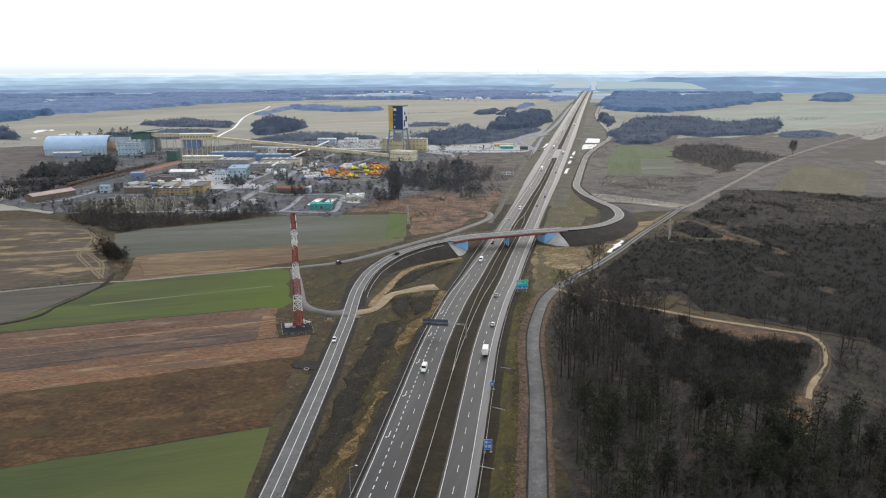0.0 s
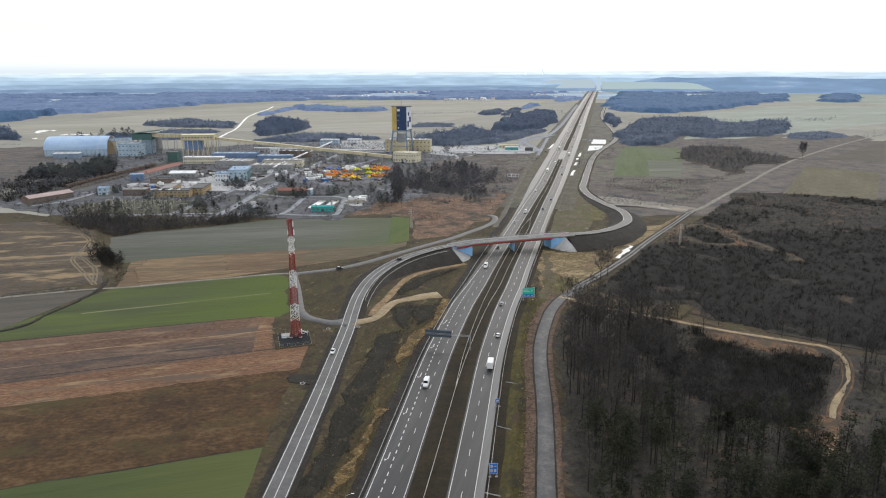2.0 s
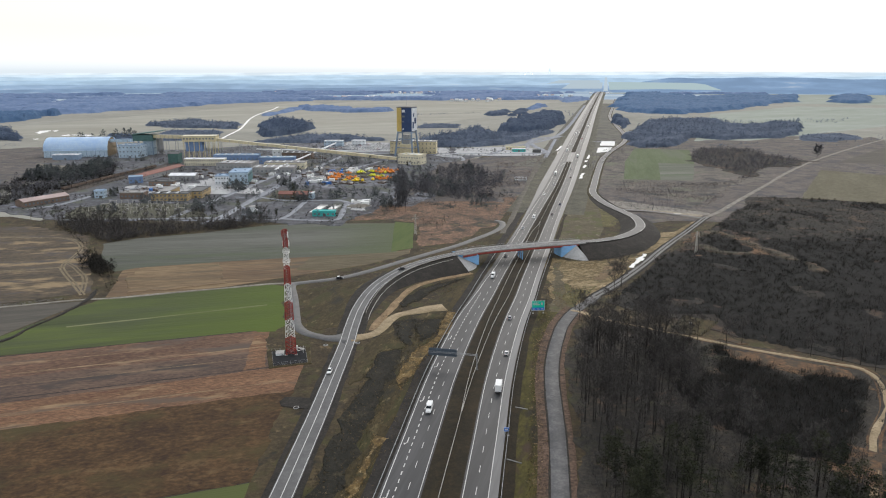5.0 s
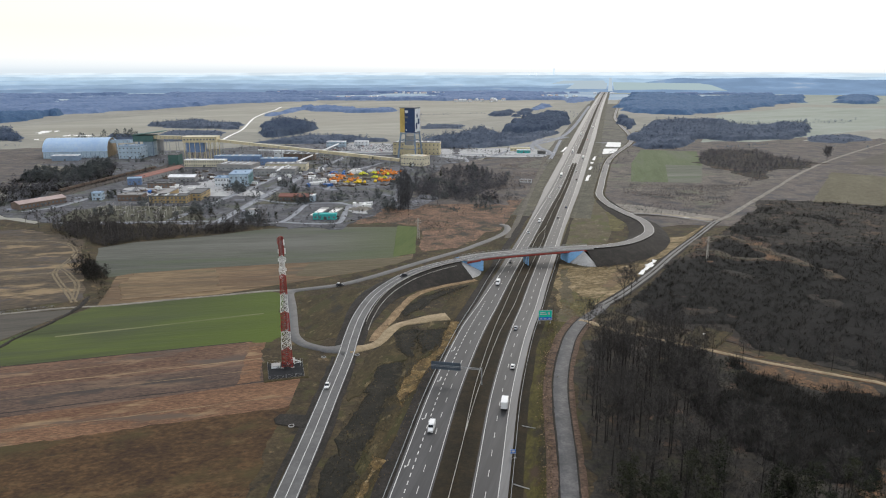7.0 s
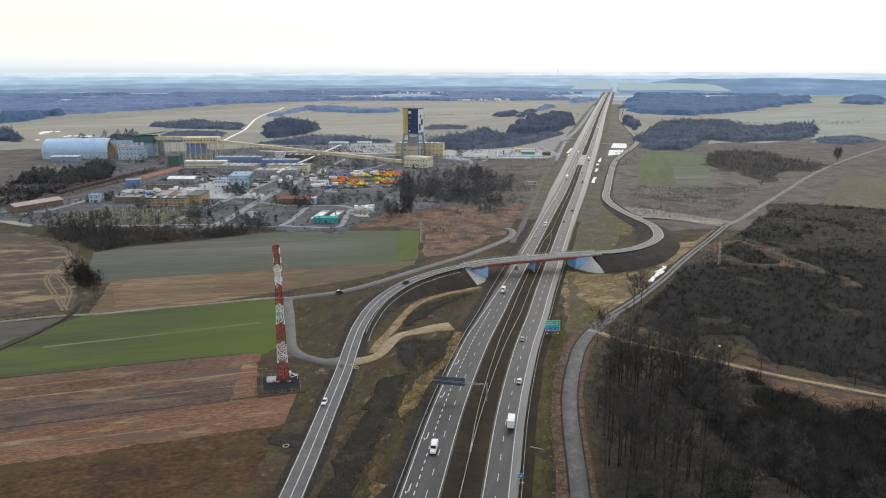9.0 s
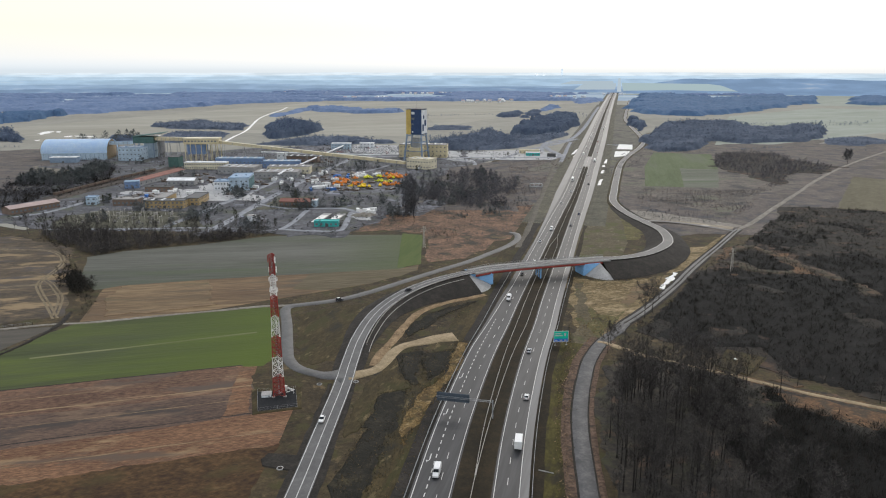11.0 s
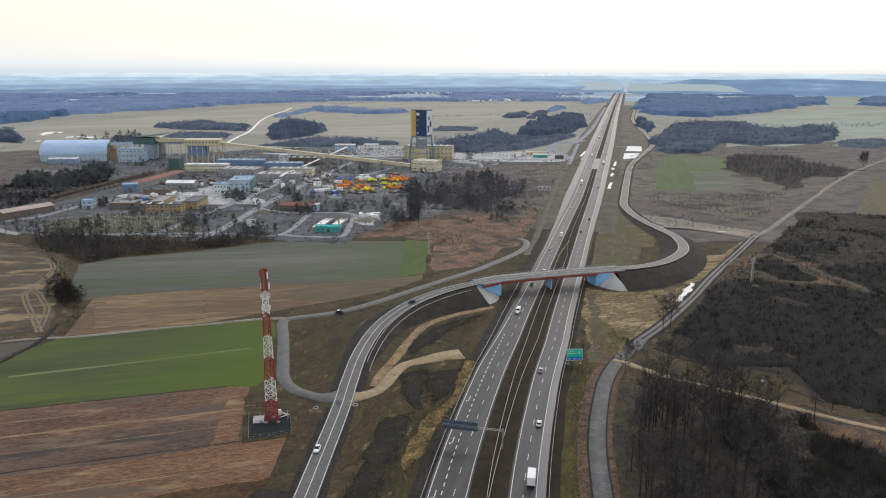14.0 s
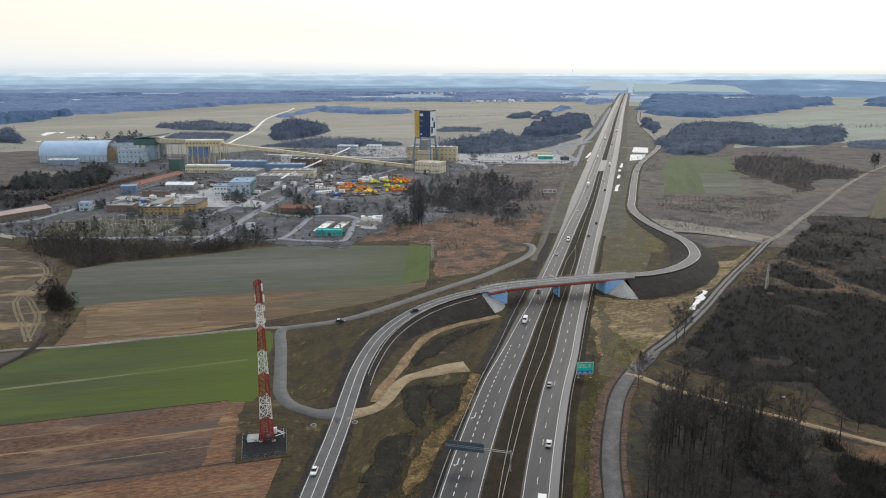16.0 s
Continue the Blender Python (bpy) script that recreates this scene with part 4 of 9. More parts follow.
tagged(ribbon("gutter", gut, ((6.5, drop(6.5) + 0.12), (6.6, drop(6.62) + 0.2), (6.7, drop(6.74) + 0.12)), M["rail_steel"]), "pale concrete gutter on the embankment", "gutter", kind="structure")
cut_w = (LOCAL[:, 0] < -2.5) & (LOCAL[:, 1] < 482) & (LOCAL[:, 1] > 344)
first_e = np.argmax(LOCAL[:, 0] > 76)
bank("embankment_west", LOCAL[cut_w], 5.2, 1.75, M["dark_soil"], "dark earth embankment of the bridge ramp")
bank("embankment_east", LOCAL[first_e:][LOCAL[first_e:, 1] < 735], 5.2, 1.7, M["dark_soil"], "dark earth embankment of the curved bridge ramp")

SERVICE = spline(tuple(plan(*q) for q in ((-48, -330), (-6, -60), (8, 20), (18, 80), (27.5, 141), (35.8, 197), (41.4, 246))) + ((47.6, 356), (55.1, 379), (63.6, 395.8), (70.5, 406), (75.5, 415.5)), 3.0, True)
service = tagged(ribbon("road_service", SERVICE, ((-2.65, 0.13), (2.65, 0.13)), M["asphalt_service"]), "narrow grey asphalt service road along the wood", "road", kind="structure")
for a, b, key in ((-3.4, -2.65, "dark_soil"), (2.65, 3.3, "dark_soil"), (-6.6, -3.4, "reddish"), (3.3, 5.0, "reddish")):
    tagged(ribbon("verge_service", SERVICE[:-8], ((a, 0.11), (b, 0.11)), M[key], wobble=0.12), "bare reddish soil beside the service road", "verge", kind="structure")
TRACK_NE = spline(((71, 408), (75.5, 415.5), (90.2, 436.5), (118.3, 482.6), (134.4, 512), (154, 546), (179.3, 588), (201.8, 626.5), (213, 642.8), (234.2, 671.2), (293, 760), (472, 1018), (733, 1325), (1092, 1701)), 5.0, True)
low_ne = TRACK_NE[TRACK_NE[:, 1] < 640]
tagged(ribbon("track_bed", low_ne, ((-3.4, 0.10), (3.0, 0.10)), M["dark_soil"], wobble=0.3), "dark soil under the wheel tracks", "track", kind="structure")
for o in (-1.35, 1.25):
    tagged(ribbon("wheel_track", low_ne, ((o - 0.75, 0.14), (o + 0.75, 0.14)), M["asphalt_local"], wobble=0.12), "grey gravel wheel track beside the thicket", "track", kind="structure")
tagged(ribbon("dirt_track", TRACK_NE[TRACK_NE[:, 1] > 628], ((-1.9, 0.12), (1.9, 0.12)), M["dirt_road"], wobble=0.25), "pale dirt track across the heath", "track", kind="structure")
sel = MOTORWAY[(my > 745) & (my < 2800)]
far_local = LOCAL[LOCAL[:, 1] > 740]
tagged(ribbon("roadside_heath", sel, ((14, 0.03), (np.interp(sel[:, 1], far_local[:, 1], far_local[:, 0]) - sel[:, 0] - 3, 0.03)), M["roadside"], wobble=0.3), "dull grey-brown grass between motorway and local road", "meadow", kind="structure")
sel = MOTORWAY[(my > 950) & (my < 2800)]
tagged(ribbon("roadside_heath", sel, ((-np.interp(sel[:, 1], (950, 1060, 1400, 2800), (72, 50, 46, 40)), 0.03), (-14, 0.03)), M["roadside"], wobble=0.3), "dull grey-brown grass beside the motorway", "meadow", kind="structure")
sel = MOTORWAY[(my > 545) & (my < 770)]
tagged(ribbon("loop_grass", sel, ((15, 0.03), (np.interp(sel[:, 1], (545, 600, 700, 770), (44, 50, 44, 30)), 0.03)), M["loop_brown"], wobble=0.6), "brown and olive grass inside the road loop", "grass", kind="structure")
for pts, w in (((((111, 1110), (109, 1200), (117, 1270), (138, 1330), (168, 1375), (201, 1480), (262, 1757), (349, 2190), (440, 2640)), 4.0)), ((((121.8, 1062), (138, 1152), (151, 1228), (172, 1345)), 2.6)), (((236, 1290), (246, 1300), (228, 1305)), 2.2)):
    tagged(ribbon("slip_road", spline(pts, 6.0, True), ((-w, 0.19), (w, 0.19)), M["yard_road"], wobble=0.1), "pale concrete slip road of the rest area", "road", kind="structure")
tagged(ribbon("dirt_track", spline(((172.6, 1382), (137.6, 1188), (108.3, 1028), (83.5, 868.7), (69.7, 784), (55, 692), (43, 621), (33, 570)), 6.0, True), ((-2.2, 0.13), (2.2, 0.13)), M["track_grey"], wobble=0.35), "grey-brown dirt track along the motorway", "track", kind="structure")
patch("sand_flat", ((142, 708), (162, 701), (184, 680), (212, 657), (203, 638), (176, 655), (146, 680)), 0.1, M["pale_sand"], 1.0, "pale sandy ground beside the link road", "sand", True)
LINK = spline(((141.5, 650, 2.0), (146, 661, 1.2), (166.3, 659, 0.3), (187, 645), (203, 629.5)), 3.0, True)
tagged(ribbon("road_link", LINK, ((-2.2, 0.3), (2.2, 0.3)), M["asphalt_local"]), "narrow grey link road to the dirt track", "road", kind="structure")
ACCESS = spline(((-49.6, 348.6, 0.28), (-53.5, 348.8, 0.25), (-58.5, 348.3, 0.15), (-70, 354.6), (-76.8, 364.6), (-80.2, 376), (-88.3, 407.6), (-94, 427), (-94.6, 432.5), (-92.5, 436), (-88, 438), (-70.2, 447.0), (-55.5, 461.6), (-45.4, 474.1), (-31.8, 491.7), (-17.0, 510.4), (-0.9, 530.1), (13.3, 552.1), (24.8, 571.0), (32.5, 588.0), (35.5, 602.5), (34.3, 614.2), (29.7, 617.4)), 2.5, True)
flare = np.interp(np.arange(len(ACCESS)), (0, 1, 2, 5), (6.4, 4.4, 2.2, 0.4))
tagged(ribbon("road_access", ACCESS, ((-flare - 1.95, 0.22), (flare + 1.95, 0.22)), M["asphalt_local"]), "narrow grey access road round the mast", "road", kind="structure")
FARM = spline(((-412, 335), (-294, 368), (-229.8, 392.5), (-210.7, 400.3), (-197.9, 404), (-185.9, 406), (-158, 416.6), (-134.8, 424.8), (-108.7, 434), (-93, 436.5)), 4.0, True)
tagged(ribbon("dirt_track", FARM, ((-1.1, 0.12), (1.1, 0.12)), M["dirt_road"], wobble=0.2), "pale farm track between the fields", "track", kind="structure")
GRAVEL = spline(((-48.5, 348.5, 0.28), (-45, 349.5, 0.2), (-39, 354), (-35.5, 361.5), (-33.5, 372.5), (-29.5, 381.5), (-21.4, 386.9), (-14.3, 391.3), (-6.5, 394)), 2.0, True)
gw = np.interp(np.arange(len(GRAVEL)), (0, 2, 5, len(GRAVEL) * 0.6, len(GRAVEL)), (5.5, 3.2, 2.4, 2.3, 5.6))
tagged(ribbon("gravel_path", GRAVEL, ((-gw, 0.22), (gw, 0.22)), M["gravel"], wobble=0.1), "pale gravel turnout", "path", kind="structure")
SANDY = spline(((-39.5, 358.7), (-37.9, 373), (-34.2, 389), (-30.2, 410), (-23.4, 431), (-11.2, 445), (0.7, 453.3), (8.5, 459.5)), 2.5, True)
tagged(ribbon("sand_path", SANDY, ((-2.2, 0.12), (1.5, 0.12)), M["sand"], wobble=0.3), "worn sandy path below the embankment", "path", kind="structure")
FOREST_TRACK = spline(((58, 390), (63.5, 386.5), (75.4, 374.7), (89.6, 365.5), (103, 356.9), (116.3, 347.4), (125.5, 340.8), (147.5, 328.8), (160, 322.5), (166.5, 318), (167, 306), (158.3, 286), (150, 273.4), (141.1, 261.9), (133.4, 248.7), (126.4, 235.5), (120, 224)), 3.0, True)
tagged(ribbon("forest_track", FOREST_TRACK, ((-1.25, 0.12), (1.25, 0.12)), M["gravel"], wobble=0.35), "sandy wheel track through the wood", "track", kind="structure")
NORTH = spline(((-423, 1300), (-444, 1434), (-466, 1585), (-539, 1914), (-573, 2138), (-593, 2353), (-620, 2534)), 12, True)
tagged(ribbon("dirt_track", NORTH, ((-2.4, 0.12), (2.4, 0.12)), M["sheet_white"], wobble=0.3), "pale road beyond the mine", "track", kind="structure")
# matte white stands in for sky reflected in standing water
for q in (((-845, 1474), (-858, 1514), (-848, 1529), (-827, 1488), (-823, 1448)), ((-832, 1515), (-833, 1529), (-818, 1502), (-824, 1501)), ((-746, 1425), (-708, 1426), (-698, 1402), (-725, 1407)), ((-758, 1412), (-756, 1431), (-742, 1407), (-751, 1400)), ((-606, 1370), (-595, 1455), (-587, 1436), (-594, 1348)), ((-770, 1337), (-767, 1348), (-757, 1332), (-762, 1326))):
    patch("puddle", q, 0.13, M["sheet_white"], 1.5, "strip in the stubble field, painted white for light off water", "puddle", True)
patch("gravel_area", ((141.4, 714), (161.6, 706), (175.6, 691), (192.6, 675), (216.4, 652.5), (212, 643), (200.8, 649.5), (173.7, 667), (150.1, 669), (142.1, 691)), 0.13, M["dirt_road"], 0.8, "pale gravel clearing at the track junction", "clearing", True)
patch("puddle", ((111.5, 381), (119, 393), (126, 405), (129, 409), (131, 409), (122, 393), (114, 381)), 0.13, M["sheet_white"], 0.8, "white sand heap at the track edge", "sand")
for q in (((222, 1202), (244.4, 1203), (224, 1139), (204.6, 1125)), ((248, 1310), (270, 1303), (253, 1227.5), (230.6, 1233))):
    patch("storage_yard", q, 0.14, M["sheet_white"], 0.5, "white concrete storage yard", "yard", True)
for x, y, l in ((184.3, 1072, 46), (161, 966, 30), (143.5, 880, 44), (158.4, 1190, 70), (150, 1130, 24), (172, 1020, 16)):
    patch("drain_slab", ((x - 1.6 - l * 0.12, y - l / 2), (x + 1.6 - l * 0.12, y - l / 2), (x + 1.6 + l * 0.12, y + l / 2), (x - 1.6 + l * 0.12, y + l / 2)), 0.14, M["sheet_white"], 0.3, "pale concrete drain slabs on the verge", "slab", True)

# ---- distance: ranges of wooded hills, haze painted into their glow ----


def hills(name, radius, base, height, color, seed, label, lo=-62, hi=62):
    """A far range of low hills round the horizon, too far off to shift; its colour glows to stand in for haze."""
    rng = np.random.default_rng(seed)
    n = 220
    a = np.radians(np.linspace(lo, hi, n))
    ph = rng.random(8) * 6.3
    h = sum(np.sin(a * f + p) / f ** 0.6 for f, p in zip((3, 5, 9, 15, 27, 45, 80, 150), ph))
    h = base + height * (h - h.min()) / (h.max() - h.min())
    if lo > -60:
        h = h * np.clip((np.degrees(a) - lo) / 4, 0.02, 1) ** 0.5
    rows = []
    for r, k in ((radius, 0.0), (radius + 30, 0.6), (radius + 60, 1.0), (radius + 70, 1.0)):
        rows.append(np.stack([np.sin(a) * r, np.cos(a) * r, h * k - (3 if k == 0 else 0)], 1))
    v = np.stack(rows, 1)
    idx = np.arange(n * 4).reshape(n, 4)
    f = np.stack([idx[:-1, :-1], idx[1:, :-1], idx[1:, 1:], idx[:-1, 1:]], -1).reshape(-1, 4)
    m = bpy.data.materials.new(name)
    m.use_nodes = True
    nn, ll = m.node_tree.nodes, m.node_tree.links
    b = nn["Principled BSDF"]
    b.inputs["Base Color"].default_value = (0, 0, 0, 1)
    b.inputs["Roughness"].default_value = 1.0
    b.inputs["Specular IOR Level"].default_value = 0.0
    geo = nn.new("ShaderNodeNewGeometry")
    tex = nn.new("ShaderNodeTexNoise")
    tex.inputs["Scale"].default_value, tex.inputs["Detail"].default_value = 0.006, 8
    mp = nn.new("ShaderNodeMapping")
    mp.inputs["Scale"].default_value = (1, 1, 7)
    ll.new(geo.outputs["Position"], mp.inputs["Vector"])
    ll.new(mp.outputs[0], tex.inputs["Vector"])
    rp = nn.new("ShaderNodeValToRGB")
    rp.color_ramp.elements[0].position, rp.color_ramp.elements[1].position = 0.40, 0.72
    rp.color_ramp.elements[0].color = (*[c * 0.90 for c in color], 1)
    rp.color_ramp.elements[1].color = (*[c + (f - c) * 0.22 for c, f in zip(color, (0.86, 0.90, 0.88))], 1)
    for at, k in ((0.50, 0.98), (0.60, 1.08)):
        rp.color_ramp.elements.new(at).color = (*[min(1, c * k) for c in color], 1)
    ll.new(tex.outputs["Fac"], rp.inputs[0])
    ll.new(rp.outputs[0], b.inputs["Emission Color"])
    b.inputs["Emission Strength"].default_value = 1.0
    return tagged(arrays(name, v.reshape(-1, 3), f, m), label, "backdrop", kind="structure")


# haze painted as glow: the farther the range, the paler
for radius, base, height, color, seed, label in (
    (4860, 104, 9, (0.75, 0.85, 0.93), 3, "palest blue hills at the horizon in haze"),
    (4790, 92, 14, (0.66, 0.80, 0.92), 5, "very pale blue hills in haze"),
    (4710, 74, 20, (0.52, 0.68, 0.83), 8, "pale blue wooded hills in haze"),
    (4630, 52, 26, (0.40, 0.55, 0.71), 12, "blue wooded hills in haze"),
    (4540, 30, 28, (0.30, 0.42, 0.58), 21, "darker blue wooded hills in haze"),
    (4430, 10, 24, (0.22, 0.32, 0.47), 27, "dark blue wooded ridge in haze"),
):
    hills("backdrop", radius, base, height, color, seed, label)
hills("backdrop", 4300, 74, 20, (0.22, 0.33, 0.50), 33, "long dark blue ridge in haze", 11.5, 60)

# ---- woods ----
def canopy(name, poly, tall, material, seed, step, soft=False, **tags):
    """The closed roof of a distant wood: crowns of uneven height over a plan outline, falling off at its edge."""
    rng = np.random.default_rng(seed)
    poly = np.asarray(poly, float)
    lo, hi = poly.min(0) - 6 * step, poly.max(0) + 6 * step
    nx, ny = np.ceil((hi - lo) / step).astype(int) + 1
    gx, gy_ = np.meshgrid(np.arange(nx), np.arange(ny), indexing="ij")
    p = np.stack([lo[0] + gx * step, lo[1] + gy_ * step], -1) + rng.normal(0, step * 0.22, (nx, ny, 2))
    flat = p.reshape(-1, 2)
    d = np.full(len(flat), 1e9)
    for a, b in zip(poly, np.roll(poly, -1, 0)):
        ab = b - a
        t = np.clip(((flat - a) @ ab) / (ab @ ab + 1e-9), 0, 1)
        d = np.minimum(d, np.linalg.norm(flat - a - t[:, None] * ab, axis=1))
    w = np.sin(flat[:, 0] / 31 + seed + np.sin(flat[:, 1] / 47) * 2) + np.sin(flat[:, 1] / 37 + np.sin(flat[:, 0] / 23 + seed) * 2)
    d = np.where(inside(poly, flat[:, 0], flat[:, 1]), d, -d) + w * step * 1.5 + rng.normal(0, step * 0.4, len(flat))
    h = tall * np.clip(d / step * 0.5 + 0.35, 0, 1) * (0.58 + 0.06 * w + (0.26 * rng.random(len(flat)) ** 2 if soft else 0.40 * rng.random(len(flat))))
    h = np.where(d < -step * 0.3, -0.3, h)
    v = np.c_[flat, h]
    idx = np.arange(nx * ny).reshape(nx, ny)
    f = np.stack([idx[:-1, :-1], idx[1:, :-1], idx[1:, 1:], idx[:-1, 1:]], -1).reshape(-1, 4)
    f = f[(h[f] > 0).any(1)]
    used = np.unique(f)
    back = np.full(len(v), -1)
    back[used] = np.arange(len(used))
    ob = arrays(name, v[used], back[f], material)
    if soft:
        ob.data.polygons.foreach_set("use_smooth", [True] * len(ob.data.polygons))
    return tagged(ob, kind="stuff", **tags)


WOOD_LOOK = {"pinef": ("wood_pine_far_haze", "dense pine wood far off, haze painted blue"), "farw": ("wood_far_haze", "distant wood with winter haze put into its colour"), "bare": ("wood_bare_haze", "bare winter wood, blued with painted haze"), "pinem": ("wood_pine_haze", "dark pine wood, blued with painted haze")}



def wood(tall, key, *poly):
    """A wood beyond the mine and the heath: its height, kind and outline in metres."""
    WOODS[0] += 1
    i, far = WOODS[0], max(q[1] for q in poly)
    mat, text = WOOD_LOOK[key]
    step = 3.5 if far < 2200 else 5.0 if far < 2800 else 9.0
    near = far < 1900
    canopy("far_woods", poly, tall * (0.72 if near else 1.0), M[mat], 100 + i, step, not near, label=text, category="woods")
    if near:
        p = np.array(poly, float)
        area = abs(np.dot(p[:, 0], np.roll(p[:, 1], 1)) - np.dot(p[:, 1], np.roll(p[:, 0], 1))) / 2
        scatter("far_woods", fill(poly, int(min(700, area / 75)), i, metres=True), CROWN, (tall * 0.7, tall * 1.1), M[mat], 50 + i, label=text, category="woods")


WOODS = [0]
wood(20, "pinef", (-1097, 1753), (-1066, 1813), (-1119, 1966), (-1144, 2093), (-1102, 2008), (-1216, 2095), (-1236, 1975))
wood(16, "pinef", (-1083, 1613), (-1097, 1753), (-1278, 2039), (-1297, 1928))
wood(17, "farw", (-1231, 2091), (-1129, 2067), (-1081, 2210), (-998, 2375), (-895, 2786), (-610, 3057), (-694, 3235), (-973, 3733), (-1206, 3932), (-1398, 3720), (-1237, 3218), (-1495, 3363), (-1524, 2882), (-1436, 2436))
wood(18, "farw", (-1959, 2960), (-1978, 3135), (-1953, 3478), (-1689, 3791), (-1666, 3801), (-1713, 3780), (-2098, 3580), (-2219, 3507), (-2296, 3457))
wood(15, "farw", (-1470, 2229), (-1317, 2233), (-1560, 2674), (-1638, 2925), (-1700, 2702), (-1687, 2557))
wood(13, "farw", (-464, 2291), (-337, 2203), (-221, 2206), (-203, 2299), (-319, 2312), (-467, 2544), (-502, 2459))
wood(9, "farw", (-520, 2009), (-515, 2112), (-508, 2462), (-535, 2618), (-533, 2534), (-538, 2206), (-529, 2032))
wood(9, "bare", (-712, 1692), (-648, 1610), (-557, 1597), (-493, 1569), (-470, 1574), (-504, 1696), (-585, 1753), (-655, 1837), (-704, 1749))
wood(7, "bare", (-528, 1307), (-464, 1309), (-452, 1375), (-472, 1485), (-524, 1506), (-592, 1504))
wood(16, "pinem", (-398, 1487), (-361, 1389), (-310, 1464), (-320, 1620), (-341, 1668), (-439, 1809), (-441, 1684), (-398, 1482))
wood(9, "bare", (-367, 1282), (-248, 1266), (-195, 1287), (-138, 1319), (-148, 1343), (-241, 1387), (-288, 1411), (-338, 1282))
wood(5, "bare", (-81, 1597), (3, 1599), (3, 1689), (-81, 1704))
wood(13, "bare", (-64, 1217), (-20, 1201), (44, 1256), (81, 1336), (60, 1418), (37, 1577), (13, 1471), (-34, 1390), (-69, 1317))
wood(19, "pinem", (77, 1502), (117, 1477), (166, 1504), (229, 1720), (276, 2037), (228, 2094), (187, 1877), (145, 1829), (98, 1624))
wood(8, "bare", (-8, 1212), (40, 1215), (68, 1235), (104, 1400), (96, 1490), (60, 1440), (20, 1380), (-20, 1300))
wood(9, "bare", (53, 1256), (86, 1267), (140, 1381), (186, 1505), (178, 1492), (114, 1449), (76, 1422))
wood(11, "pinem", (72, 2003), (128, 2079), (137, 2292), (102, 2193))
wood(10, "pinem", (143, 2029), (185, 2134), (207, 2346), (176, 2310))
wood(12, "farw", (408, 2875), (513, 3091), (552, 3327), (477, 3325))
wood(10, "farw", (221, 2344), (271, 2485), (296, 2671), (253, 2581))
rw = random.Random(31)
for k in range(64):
    # loose woods far off, in the colour that carries painted haze
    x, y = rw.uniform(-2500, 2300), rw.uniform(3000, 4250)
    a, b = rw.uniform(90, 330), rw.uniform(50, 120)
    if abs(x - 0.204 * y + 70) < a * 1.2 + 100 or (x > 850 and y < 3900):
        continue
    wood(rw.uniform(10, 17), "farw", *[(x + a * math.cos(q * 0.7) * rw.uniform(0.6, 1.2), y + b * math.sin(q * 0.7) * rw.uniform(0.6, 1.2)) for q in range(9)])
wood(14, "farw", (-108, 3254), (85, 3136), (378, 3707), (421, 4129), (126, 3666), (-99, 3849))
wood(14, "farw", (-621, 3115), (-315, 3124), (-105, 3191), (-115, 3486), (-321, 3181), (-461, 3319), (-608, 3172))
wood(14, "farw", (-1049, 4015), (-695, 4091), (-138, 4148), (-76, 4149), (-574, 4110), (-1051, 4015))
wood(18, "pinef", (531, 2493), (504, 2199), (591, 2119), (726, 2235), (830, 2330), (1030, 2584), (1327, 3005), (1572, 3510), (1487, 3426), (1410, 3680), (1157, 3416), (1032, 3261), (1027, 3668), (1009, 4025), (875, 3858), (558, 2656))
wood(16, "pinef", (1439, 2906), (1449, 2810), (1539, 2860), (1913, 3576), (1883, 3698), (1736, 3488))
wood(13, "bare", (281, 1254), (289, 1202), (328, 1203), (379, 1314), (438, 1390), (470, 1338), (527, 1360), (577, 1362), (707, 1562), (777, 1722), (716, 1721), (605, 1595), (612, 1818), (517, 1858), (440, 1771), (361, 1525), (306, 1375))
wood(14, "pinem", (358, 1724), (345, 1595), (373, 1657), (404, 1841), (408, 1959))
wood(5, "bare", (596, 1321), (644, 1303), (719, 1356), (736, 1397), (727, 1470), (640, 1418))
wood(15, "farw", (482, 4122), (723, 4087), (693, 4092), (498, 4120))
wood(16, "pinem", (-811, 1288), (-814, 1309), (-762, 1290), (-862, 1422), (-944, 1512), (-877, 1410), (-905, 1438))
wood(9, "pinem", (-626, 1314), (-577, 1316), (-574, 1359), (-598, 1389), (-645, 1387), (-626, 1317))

# steep sheets set to the camera's view, haze put into their glow
for name, mat, q, text in (("field_slope", "glow_green", ((828, 4167, 16), (1090, 4108, 21), (1390, 4010, 17), (1320, 4057, 46), (1262, 4083, 54), (826, 4199, 58)), "green field on the far slope, haze painted as glow"), ("field_slope", "glow_tan", ((571, 4215, 21), (787, 4180, 22), (796, 4203, 55), (619, 4230, 51)), "tan field on the far slope, haze painted as glow"), ("field_slope", "glow_tan", ((488, 4245, 48), (784, 4205, 55), (779, 4215, 67), (558, 4250, 66)), "tan field on the far slope, haze painted as glow"), ("road_slope", "glow_road", ((795, 4169, 10), (819, 4164, 10), (821, 4218, 82), (809, 4220, 82)), "motorway climbing the far slope, haze painted as glow")):
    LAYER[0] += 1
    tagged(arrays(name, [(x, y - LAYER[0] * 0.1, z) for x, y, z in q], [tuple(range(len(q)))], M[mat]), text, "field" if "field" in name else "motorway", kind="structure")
plant_site = thing("power_station", (553, 4800, 0), metres=True, label="far power station with a tall stack, haze painted as glow", category="power station")
# pale, faintly glowing paint stands in for haze on towers and stack
M["haze_white"] = plain("haze_white", (0.86, 0.88, 0.90), rough=1.0)
